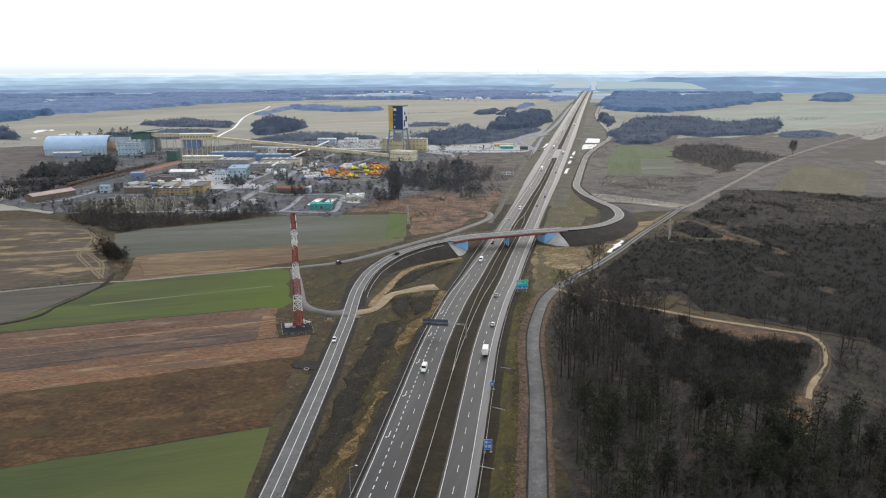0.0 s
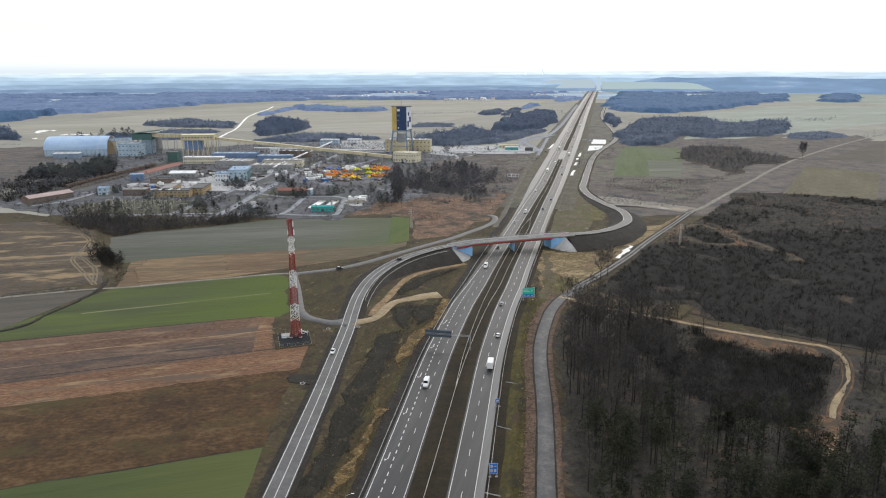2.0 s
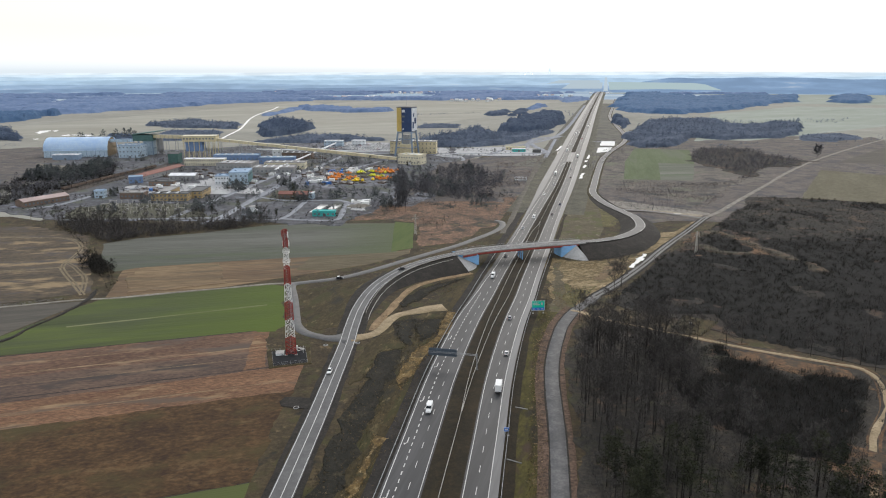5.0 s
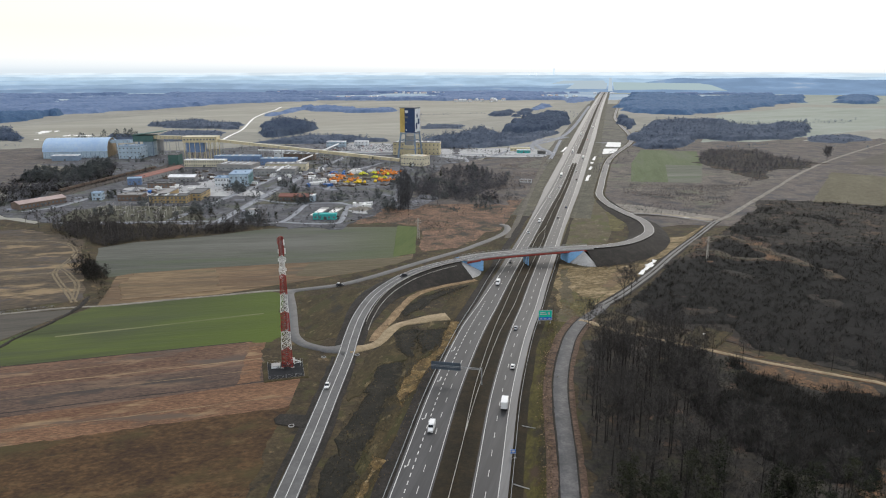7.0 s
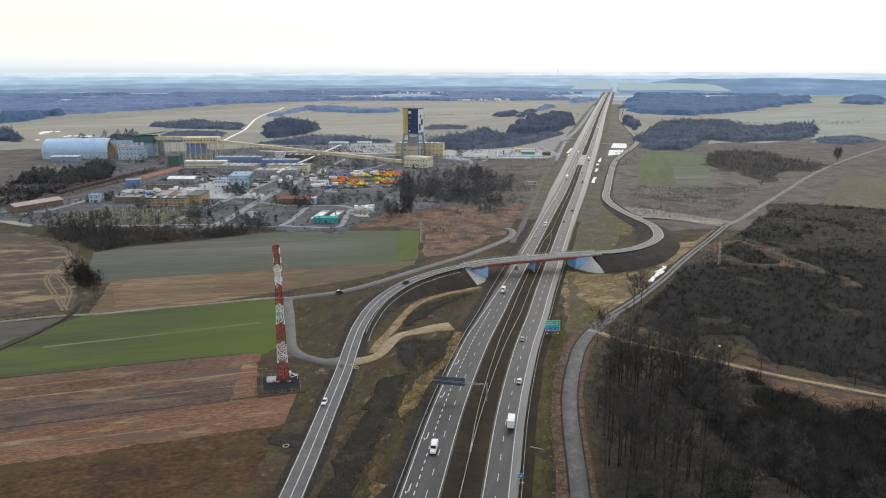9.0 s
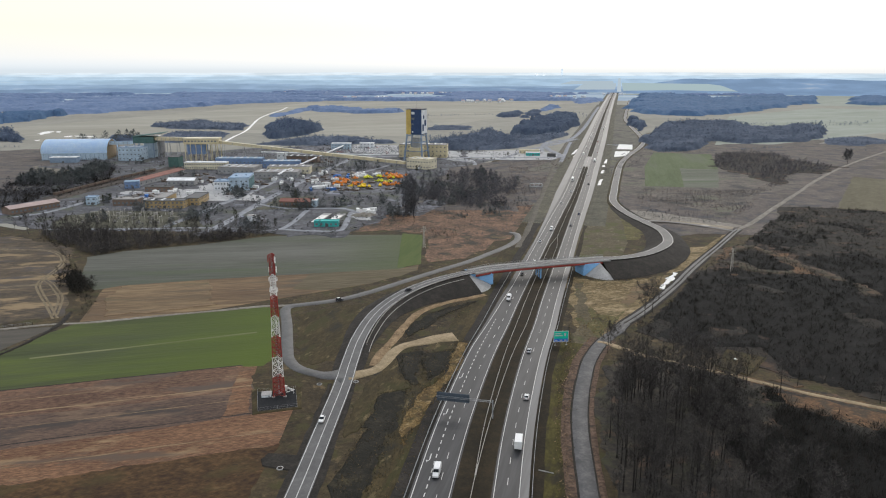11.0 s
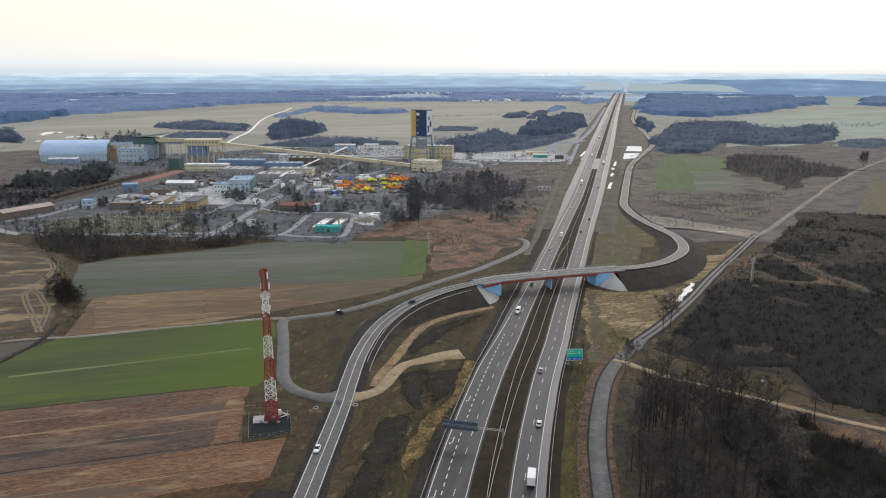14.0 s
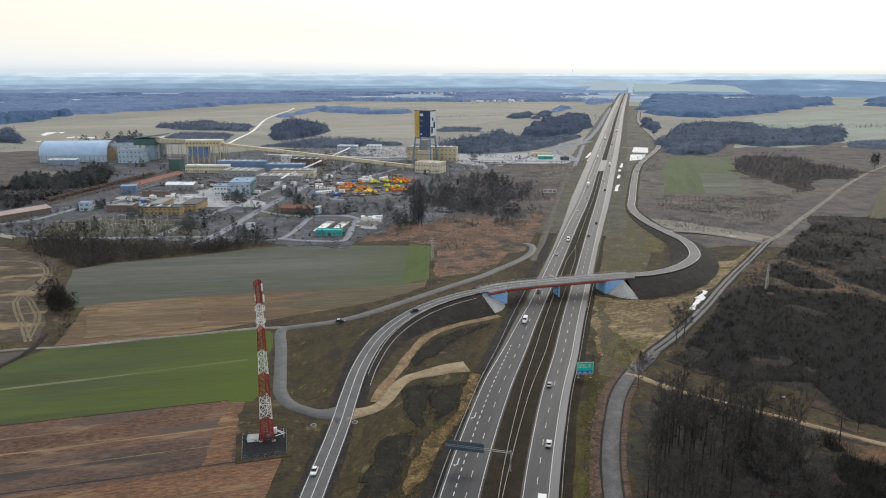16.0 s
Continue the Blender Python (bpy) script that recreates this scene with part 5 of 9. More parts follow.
M["haze_blue"] = plain("haze_blue", (0.78, 0.84, 0.90), rough=1.0)
for key, c in (("haze_white", (0.90, 0.95, 1.0)), ("haze_blue", (0.62, 0.74, 0.86))):
    glow = M[key].node_tree.nodes["Principled BSDF"]
    glow.inputs["Emission Color"].default_value, glow.inputs["Emission Strength"].default_value = (*c, 1), 0.32
for x, r, h, key, name in ((-140, 13, 106, "haze_white", "cooling_tower"), (-95, 11, 108, "haze_white", "cooling_tower"), (18, 7, 134, "haze_blue", "stack")):
    bm = bmesh.new()
    bmesh.ops.create_cone(bm, segments=20, radius1=r, radius2=r * 0.62, depth=h, cap_ends=True, matrix=pose(x, 0, h / 2))
    part("chimney" if name == "stack" else name, bm, M[key], plant_site)
# walls leaned to blue-grey to stand in for haze
M["house_wall"] = plain("house_wall", (0.58, 0.60, 0.62), rough=0.9)
M["roof_tile"] = plain("roof_tile", (0.42, 0.36, 0.36), rough=0.9)
rv = random.Random(8)
for k in range(80):
    x, y = rv.choice(((-960, 4080), (-700, 3950), (-456, 3377), (-420, 3300), (-326, 4000), (-210, 4050), (59, 3020), (131, 3137), (332, 3267), (441, 3550), (780, 3950)))
    s = thing("village_house", (x + rv.uniform(-110, 110), y + rv.uniform(-60, 60), 0), rv.uniform(0, 90), True, label="small pale house in a far village", category="house", group="houses of the far village")
    bm = bmesh.new()
    box(bm, (-7, -5, 0), (7, 5, 6))
    part("wall", bm, M["house_wall"], s)
    bm = bmesh.new()
    q = [bm.verts.new(v) for v in ((-7.6, -5.6, 6), (7.6, -5.6, 6), (7.6, 5.6, 6), (-7.6, 5.6, 6), (-7.6, 0, 10.5), (7.6, 0, 10.5))]
    for f in ((0, 1, 5, 4), (2, 3, 4, 5), (0, 4, 3), (1, 2, 5), (3, 2, 1, 0)):
        bm.faces.new([q[i] for i in f])
    part("roof", bm, M["roof_tile"] if rv.random() < 0.4 else M["house_wall"], s)

# the dark thicket east of the motorway
THICKET = ((84, 322), (104, 350), (150, 418), (232, 512), (300, 600), (345, 590), (420, 560), (560, 480), (560, 300), (420, 220), (200, 225), (188, 250), (150, 272), (128, 285))
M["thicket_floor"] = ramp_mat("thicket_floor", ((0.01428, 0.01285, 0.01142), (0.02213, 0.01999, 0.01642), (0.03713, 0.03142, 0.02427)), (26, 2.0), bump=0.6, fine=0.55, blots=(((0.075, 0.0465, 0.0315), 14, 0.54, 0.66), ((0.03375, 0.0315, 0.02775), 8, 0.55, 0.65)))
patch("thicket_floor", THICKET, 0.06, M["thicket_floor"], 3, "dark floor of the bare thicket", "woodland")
TH = np.array([plan(*q) for q in THICKET])
BRUSH = ((84, 294), (122, 276), (143, 262), (170, 246), (150, 216), (138, 203), (124, 188), (104, 198), (90, 215), (84, 250))
BR = np.array([plan(*q) for q in BRUSH])

CLEARINGS = [(spline(q, 2.0, True), d) for q, d in ((((163, 546), (176, 566), (195, 578), (206, 553), (208, 532), (213, 519), (217, 503), (221, 489), (222, 466)), 9.0), (((160, 536), (173, 531), (176, 518), (191, 512), (206, 516)), 7.0), (((163, 480), (174, 467)), 4.0), (((268, 650), (289, 639)), 8.0))]
for path, d in CLEARINGS[:2]:
    tagged(ribbon("clearing", path, ((-d * 0.55, 0.07), (d * 0.55, 0.07)), M["clearing"], wobble=1.0), "tan and reddish grass of a clearing in the thicket", "grass", kind="structure")
    spots = np.vstack([path[:, :2] + np.random.default_rng(k).normal(0, d * 0.5, (len(path), 2)) for k in range(5)])
    scatter("clearing_bushes", spots[::2], CROWN, (0.6, 2.0), M["dark_bush"], 9, label="small dark bushes in the clearing", category="bushes")
for q in (((198.5, 537.7), (207.9, 535.6), (208, 505.3), (198.4, 502.7)), ((201.8, 559), (215.4, 562.4), (209.5, 548.6), (199.9, 550.8)), ((161.4, 541.2), (176, 575), (185.3, 581), (169.2, 546.7)), ((158, 509), (167, 508), (166, 501), (157, 501))):
    patch("reddish_patch", q, 0.09, M["bracken"], 0.8, "rusty dead bracken in the clearing", "grass", True)


def dense(x, y):
    """Where the thicket closes, above 0, and where it opens into rough grass, below."""
    n = 0.9 * lumps(x, y, 38, 3) + 0.6 * lumps(x, y, 15, 4) + 0.5 * lumps(x, y, 5, 5) - 0.15
    n = n + 1.35 - 1.8 * np.exp(-((y - 600) / 40) ** 2 - ((x - 330) / 60) ** 2) - 0.5 * np.exp(-((y - 400) / 12) ** 2 - ((x - 118) / 22) ** 2)
    n = n - np.clip((y - 480) / 170, 0, 0.85)
    for path, d in CLEARINGS:
        gap = ((x[:, None] - path[None, ::3, 0]) ** 2 + (y[:, None] - path[None, ::3, 1]) ** 2).min(1)
        n = n - 2.2 * np.exp(-gap / (d * d))
    for path, d in ((TRACK_NE, 6.0), (FOREST_TRACK, 5.0)):
        q = path[::2, :2]
        gap = np.full(len(x), 1e9)
        for k in range(0, len(q), 40):
            gap = np.minimum(gap, ((x[:, None] - q[None, k:k + 40, 0]) ** 2 + (y[:, None] - q[None, k:k + 40, 1]) ** 2).min(1))
        n = np.where(gap < d * d, -3, n)
    low = inside(BR, x, y)
    n = np.where(low, n - 0.75, n)
    n = np.where(low & (y > 325 - (x - 120) * 0.45) & (x > 118), -3, n)
    plot = ((x > 100) & (x < 129) & (y > 352) & (y < 386))
    return np.where((inside(TH, x, y) | low) & ~plot, n, -3)


lo, hi = np.minimum(TH.min(0), BR.min(0)), np.minimum(TH.max(0), (470, 720))
gx, gyy = np.meshgrid(np.arange(lo[0], hi[0], 2.2), np.arange(lo[1], hi[1], 2.7), indexing="ij")
rt = np.random.default_rng(14)
px_, py_ = (gx + rt.normal(0, 0.4, gx.shape)).ravel(), (gyy + rt.normal(0, 0.5, gx.shape)).ravel()
w = dense(px_, py_)
# a low dark sheet closes the gaps between twigs with painted shade
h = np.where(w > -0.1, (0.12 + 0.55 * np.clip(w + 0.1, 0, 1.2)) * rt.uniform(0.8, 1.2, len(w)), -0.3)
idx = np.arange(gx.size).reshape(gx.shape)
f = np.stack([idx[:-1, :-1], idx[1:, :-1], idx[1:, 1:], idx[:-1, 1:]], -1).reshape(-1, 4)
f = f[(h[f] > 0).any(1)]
tagged(arrays("thicket", np.c_[px_, py_, h], f, M["thicket_shade"]), "low near-black sheet, painted shade between bare young trees", "thicket", kind="stuff")
bushes = np.vstack([fill(THICKET, 60000, 5), fill(BRUSH, 9000, 6)])
bushes = bushes[np.random.default_rng(8).permutation(len(bushes))]
bw = dense(bushes[:, 0], bushes[:, 1])
scatter("thicket", bushes[bw > 0.1][:14500], SPRAY, (1.2, 3.4), M["thicket"], 6, label="dense dark thicket of bare young trees", category="thicket")
loose = bushes[(bw < 0.1) & (bw > -2.9)]
scatter("thicket_bushes", loose[:4500], SHRUB, (0.5, 1.7), M["dark_bush"], 7, label="small dark bushes in the open grass of the thicket", category="bushes")
FOREST = ((32, 60), (40, 140), (47, 200), (53, 246), (58, 270), (64, 290), (74, 300), (88, 286), (122, 274), (143, 260), (172, 244), (150, 214), (138, 200), (124, 175), (200, 60))
patch("forest_floor", ((-34, -330), (2, -60), (14, 20), (24, 80), (36, 140), (44, 197), (50, 246), (55, 270), (62, 290), (76, 297), (122, 277), (178, 246), (420, 222), (420, -330)), 0.05, M["forest_floor"], 1.5, "dark leaf-strewn floor of the wood", "woodland")

# ---- bridge ----
DECK = LOCAL[np.argmax(LOCAL[:, 0] > -2):first_e + 2]
bridge = thing("bridge", (39, 495, 0), metres=True, label="concrete road bridge with dark red girders and blue piers", category="bridge")
inv = bridge.matrix_world.inverted()


def on(parent, ob):
    """Hang a mesh built in world place under a thing that stands elsewhere."""
    ob.parent = parent
    ob.matrix_parent_inverse = parent.matrix_world.inverted()
    return ob


def tube_strip(name, path, o0, o1, z0, z1, material, parent=None, label=""):
    """A closed bar of rectangular section along a path."""
    return ribbon(name, path, ((o0, z0), (o0, z1), (o1, z1), (o1, z0), (o0, z0)), material, parent, label)


on(bridge, tube_strip("deck", DECK, -5.2, 5.2, -0.5, 0.06, M["concrete"], label="concrete deck slab"))
for o in (-5.35, 4.95):
    on(bridge, tube_strip("kerb", DECK, o, o + 0.4, -0.5, 0.30, M["concrete"], label="pale concrete edge beam"))
for o in (-5.05, -1.7, 1.7, 5.05):
    on(bridge, tube_strip("girder", DECK, o - 0.25, o + 0.25, -1.75, -0.51, M["girder_red"], label="dark red steel girder"))
DDIR = Vector((0.944, 0.33, 0))
DTURN = math.degrees(math.atan2(DDIR.y, DDIR.x))


def deck_point(x):
    i = int(np.argmin(abs(DECK[:, 0] - x)))
    return DECK[i]


for x, side, wing in ((11.6, 1, 13.5), (67.0, -1, 10.0)):
    c = deck_point(x)
    m = pose(c[0], c[1], 0, 0, 0, DTURN)
    bm = bmesh.new()
    box(bm, (-0.8, -5.4, 0), (0.8, 5.4, c[2] - 1.75), m)
    on(bridge, link("abutment", bm, M["pier_blue"], label="light blue painted abutment"))
    for yy in (-5.6, 5.0):
        bm = bmesh.new()
        vs = [(0, 0), (-wing * side, c[2] - 0.9), (0, c[2] - 0.9)]
        front = [bm.verts.new(m @ Vector((px_, yy, pz))) for px_, pz in vs]
        back = [bm.verts.new(m @ Vector((px_, yy + 0.6, pz))) for px_, pz in vs]
        bm.faces.new(front)
        bm.faces.new(back[::-1])
        for i in range(3):
            j = (i + 1) % 3
            bm.faces.new((front[j], front[i], back[i], back[j]))
        on(bridge, link("wing_wall", bm, M["pier_blue"], label="light blue wing wall"))
    # paved cone in front of the ramp's end
    for sy in (-1, 1):
        bm = bmesh.new()
        top = bm.verts.new(m @ Vector((-wing * side, sy * 5.0, c[2] - 0.7)))
        ring = []
        for k in range(9):
            a = math.pi / 2 * k / 8
            ring.append(bm.verts.new(m @ Vector((-wing * side + side * (wing - 0.5) * math.cos(a) - side * 2.5 * math.sin(a), sy * (5.2 + 14.5 * math.sin(a)), 0.06))))
        for k in range(8):
            bm.faces.new((top, ring[k], ring[k + 1]))
        on(bridge, link("slope_paving", bm, M["concrete"], label="pale concrete slope paving"))
for x in (39.5,):
    c = deck_point(x)
    m = pose(c[0], c[1], 0, 0, 0, DTURN - 4)
    for yy in (-3.6, 0, 3.6):
        bm = bmesh.new()
        box(bm, (-0.32, yy - 0.45, 0), (0.32, yy + 0.45, c[2] - 1.75), m)
        on(bridge, link("pier", bm, M["pier_blue"], label="light blue pier in the median"))
for o in (-5.1, 5.1):
    rail = on(bridge, tube_strip("handrail", DECK, o - 0.03, o + 0.03, 1.22, 1.29, M["steel"], label="steel handrail"))
    on(bridge, tube_strip("handrail", DECK, o - 0.025, o + 0.025, 0.76, 0.81, M["steel"]))
    side = sideways(DECK)
    for i in range(0, len(DECK), 1):
        bm = bmesh.new()
        p = DECK[i, :2] + side[i] * o
        box(bm, (-0.05, -0.05, 0), (0.05, 0.05, 1.05), pose(p[0], p[1], DECK[i, 2] + 0.28))
        on(bridge, link("post", bm, M["steel"]))

# ---- the red and white lattice mast ----
MAST = (-71.2, 259.3)


def lattice(h0, h1, w0, w1, leg=0.17, brace=0.075, bays=3):
    """A stretch of the three-legged tower: legs, crossed braces and rings."""
    bm = bmesh.new()

    def corner(k, t):
        a = math.radians(90 + 120 * k)
        r = (w0 + (w1 - w0) * t) * 0.577
        return Vector((r * math.cos(a), r * math.sin(a), h0 + (h1 - h0) * t))
    for k in range(3):
        bar(bm, corner(k, 0), corner(k, 1), leg)
        for i in range(bays):
            a, b = i / bays, (i + 1) / bays
            bar(bm, corner(k, a), corner((k + 1) % 3, b), brace)
            bar(bm, corner((k + 1) % 3, a), corner(k, b), brace)
            bar(bm, corner(k, b), corner((k + 1) % 3, b), brace)
    return bm


mast = thing("radio_mast", (-71.4, 328.9, 0), 8, metres=True, label="tall red and white steel lattice radio mast on a dark pad", category="mast")
width = lambda h: 4.3 - 2.5 * min(1, h / 47.0)
H7 = 55.2 / 7
for i in range(7):
    pale = i % 2
    part("lattice_section", lattice(i * H7 + 0.3, (i + 1) * H7 + 0.3, width(i * H7), width((i + 1) * H7), 0.13 if pale else 0.2, 0.065 if pale else 0.11, 3 if pale else 4), M["mast_white" if pale else "mast_red"], mast, "white lattice section" if pale else "dark red lattice section")
for h, r in ((41.5, 1.5), (45.6, 1.55)):
    bm = bmesh.new()
    for k in range(12):
        a, b = k * math.tau / 12, (k + 1) * math.tau / 12
        bar(bm, (r * math.cos(a), r * math.sin(a), h), (r * math.cos(b), r * math.sin(b), h), 0.09)
        bar(bm, (r * math.cos(a), r * math.sin(a), h), (r * 0.5 * math.cos(a), r * 0.5 * math.sin(a), h - 0.5), 0.06)
        bar(bm, (r * math.cos(a), r * math.sin(a), h), (r * math.cos(a), r * math.sin(a), h + 1.0), 0.05)
        bar(bm, (r * math.cos(a), r * math.sin(a), h + 1), (r * math.cos(b), r * math.sin(b), h + 1), 0.05)
    part("platform", bm, M["mast_white"], mast, "white round work platform")
for a, h, l in ((200, 52.6, 2.6), (320, 52.2, 2.4), (80, 52.4, 2.6), (150, 48.4, 2.0), (340, 48.6, 2.2), (30, 48.2, 2.0)):
    bm = bmesh.new()
    box(bm, (1.35, -0.2, h), (1.6, 0.2, h + l), pose(0, 0, 0, 0, 0, a))
    bar(bm, pose(0, 0, 0, 0, 0, a) @ Vector((0.8, 0, h + l / 2)), pose(0, 0, 0, 0, 0, a) @ Vector((1.4, 0, h + l / 2)), 0.06)
    part("antenna", bm, M["mast_red" if h > 52.3 else "mast_white"], mast, "panel antenna in the colour of its section")
for a, h in ((250, 43.2), (120, 38.5)):
    bm = bmesh.new()
    bmesh.ops.create_cone(bm, cap_ends=True, segments=14, radius1=0.45, radius2=0.6, depth=0.35, matrix=pose(0, 0, 0, 0, 0, a) @ pose(1.5, 0, h, 0, 90, 0))
    part("dish_antenna", bm, M["mast_white"], mast, "white drum antenna")
bm = bmesh.new()
for x in (-0.22, 0.22):
    bar(bm, (x, -0.6, 0.2), (x, -0.6, 54), 0.04)
for k in range(0, 108):
    bar(bm, (-0.22, -0.6, 0.4 + k * 0.5), (0.22, -0.6, 0.4 + k * 0.5), 0.025)
part("ladder", bm, M["steel"], mast, "steel climbing ladder")
for k in range(3):
    bm = bmesh.new()
    x, y = 2.48 * math.cos(math.radians(90 + 120 * k)), 2.48 * math.sin(math.radians(90 + 120 * k))
    box(bm, (x - 0.6, y - 0.6, 0.05), (x + 0.6, y + 0.6, 0.5))
    part("footing", bm, M["concrete"], mast, "concrete footing")
bm = bmesh.new()
for x in (1.6, 4.8):
    bar(bm, (x, 3.6, 0.1), (x, 3.6, 2.2), 0.09)
for x0, y0, x1, y1 in ((1.6, 3.6, 5.0, 0.6), (2.2, 3.9, 5.6, 0.9), (5.0, 0.6, 2.6, -0.9)):
    bar(bm, (x0, y0, 1.9), (x1, y1, 1.9), 0.13)
bar(bm, (5.2, 0.7, 0.1), (5.2, 0.7, 1.9), 0.09)
part("cable_bridge", bm, M["mast_white"], mast, "white cable bracket at the foot")
bm = bmesh.new()
box(bm, (1.2, 3.7, 0.1), (2.4, 4.7, 2.3))
part("equipment_cabinet", bm, M["mast_white"], mast, "small white equipment cabinet")
PAD = ((-80.6, 331.4), (-66.6, 334.5), (-62.6, 319.8), (-75.9, 315.6))
patch("mast_verge", ((-83.5, 334), (-65.6, 337), (-61, 318.6), (-77.4, 312.6)), 0.1, M["verge"], 0.5, "worn grass round the mast pad", "grass", metres=True)
patch("mast_pad", PAD, 0.14, M["dark_pad"], 0, "dark gravel pad of the mast", "pad", metres=True)
fence = thing("pad_fence", (*PAD[0], 0), metres=True, label="thin wire fence round the mast pad", category="fence")
for (x0, y0), (x1, y1) in zip(PAD, PAD[1:] + PAD[:1]):
    k = max(2, int(math.hypot(x1 - x0, y1 - y0) / 3))
    for i in range(k):
        bm = bmesh.new()
        x, y = x0 + (x1 - x0) * i / k - PAD[0][0], y0 + (y1 - y0) * i / k - PAD[0][1]
        bar(bm, (x, y, 0), (x, y, 1.7), 0.035)
        part("post", bm, M["steel"], fence)
    bm = bmesh.new()
    for z in (0.4, 1.0, 1.6):
        bar(bm, (x0 - PAD[0][0], y0 - PAD[0][1], z), (x1 - PAD[0][0], y1 - PAD[0][1], z), 0.015)
    part("wire", bm, M["steel"], fence)
patch("layby", ((-51.5, 223.5), (-63.5, 223.8), (-64.5, 221), (-63.2, 218), (-52, 216)), 0.12, M["dark_soil"], 0.2, "dark asphalt field entrance", "driveway")

# ---- cantilever sign gantry, road signs ----
gantry = thing("sign_gantry", (10.4, 246.6, 0), label="cantilever gantry with the grey-blue back of a motorway sign", category="gantry")
bm = bmesh.new()
bar(bm, (0, 0, 0), (0, 0, 7.4), 0.28, 0.2, 8)
part("post", bm, M["steel"], gantry)
bm = bmesh.new()
for z in (6.5, 7.0):
    bar(bm, (0, 0, z), (-20, 3.8, z), 0.12, 0.09)
part("arm", bm, M["steel"], gantry)
bm = bmesh.new()
box(bm, (-20.2, 0.22, 5.2), (-8.4, 0.36, 8.4), pose(0, 0, 0, 0, 0, -10.5))
part("sign_panel", bm, M["sign_back"], gantry, "grey-blue back of a wide sign panel")
for k in range(5):
    bm = bmesh.new()
    box(bm, (-19.5 + k * 2.6, 0.05, 5.3), (-19.3 + k * 2.6, 0.215, 8.3), pose(0, 0, 0, 0, 0, -10.5))
    part("stiffener", bm, M["sign_back"], gantry)


def road_sign(at, turn, w, h, low, material, label, bars, legs=2, **kw):
    s = thing("road_sign", at, turn, label=label, category="road sign", **kw)
    bm = bmesh.new()
    box(bm, (-w / 2, -0.06, low), (w / 2, 0.06, low + h))
    panel = part("panel", bm, material, s)
    bm = bmesh.new()
    t = 0.05 * min(w, h)
    for a, b in (((-w / 2, low), (w / 2, low + t)), ((-w / 2, low + h - t), (w / 2, low + h)), ((-w / 2, low + t), (-w / 2 + t, low + h - t)), ((w / 2 - t, low + t), (w / 2, low + h - t))):
        box(bm, (a[0], -0.075, a[1]), (b[0], -0.064, b[1]))
    part("border", bm, M["marking"], panel)
    for x0, z0, x1, z1 in bars:
        bm = bmesh.new()
        box(bm, (x0 * w - w / 2, -0.08, low + z0 * h), (x1 * w - w / 2, -0.066, low + z1 * h))
        part("bar", bm, M["marking"], panel)
    for k in range(legs):
        bm = bmesh.new()
        x = 0 if legs == 1 else w * (-0.38 + 0.76 * k)
        bar(bm, (x, 0.16, 0), (x, 0.16, low + h * 0.95), 0.09, sides=6)
        part("post", bm, M["steel"], s)
        bm = bmesh.new()
        box(bm, (x - 0.4, -0.2, 0), (x + 0.4, 0.5, 0.25))
        part("footing", bm, M["concrete"], s)
    return s


sg = road_sign((43.9, 306.4, 0), 6, 6.8, 5.2, 1.7, M["sign_green"], "large green motorway direction sign with a blue lower field", ((0.1, 0.72, 0.5, 0.8), (0.1, 0.55, 0.62, 0.63), (0.7, 0.55, 0.82, 0.8)))
bm = bmesh.new()
box(bm, (-3.2, -0.07, 1.9), (3.2, -0.063, 3.3))
part("lower_field", bm, M["sign_blue"], sg, "blue lower field of the sign")
for a, b in ((-2.6, -1.6), (-0.6, 0.6), (1.5, 2.6)):
    bm = bmesh.new()
    box(bm, (a, -0.082, 2.35), (b, -0.074, 2.75))
    part("bar", bm, M["marking"], sg)
road_sign((14.6, 162.6, 0), 4, 2.6, 3.6, 1.2, M["sign_blue"], "blue motorway services sign with white pictograms", ((0.15, 0.6, 0.42, 0.85), (0.55, 0.68, 0.85, 0.76), (0.15, 0.18, 0.42, 0.45), (0.55, 0.18, 0.85, 0.45)))
road_sign((18.9, 201.5, 0), 4, 1.7, 1.5, 1.8, M["sign_blue"], "small blue motorway marker sign", ((0.2, 0.3, 0.8, 0.7),))

# clearings of dead bracken beside the sandy track, and a fenced plot of young trees
for q in (((117.7, 262), (129, 263), (133, 250), (127, 232), (121, 230), (114, 243)), ((119, 341), (127, 336.5), (147, 325), (163, 316), (162, 302), (147, 305), (137, 312), (126.8, 320), (119, 329)), ((116, 352), (121, 355), (131, 347), (127, 342))):
    patch("bracken_clearing", q, 0.08, M["bracken"], 2.0, "orange-brown dead bracken beside the sandy track", "clearing", True)
for a, b in ((-2.3, -1.5), (1.5, 2.1)):
    tagged(ribbon("track_edge", FOREST_TRACK[16:], ((a, 0.08), (b, 0.08)), M["bracken"], wobble=0.08), "worn orange soil along the sandy track", "track", kind="structure")
PLOT = ((102.9, 363.9), (113.4, 383.2), (126.8, 373.6), (113.4, 355.2))
patch("plot_grass", PLOT, 0.09, M["verge"], 0.3, "olive grass inside the fenced plot", "grass", True)
plot = thing("plot_fence", (111, 367, 0), metres=True, label="dark wire fence on wooden posts round a grass plot", category="fence")
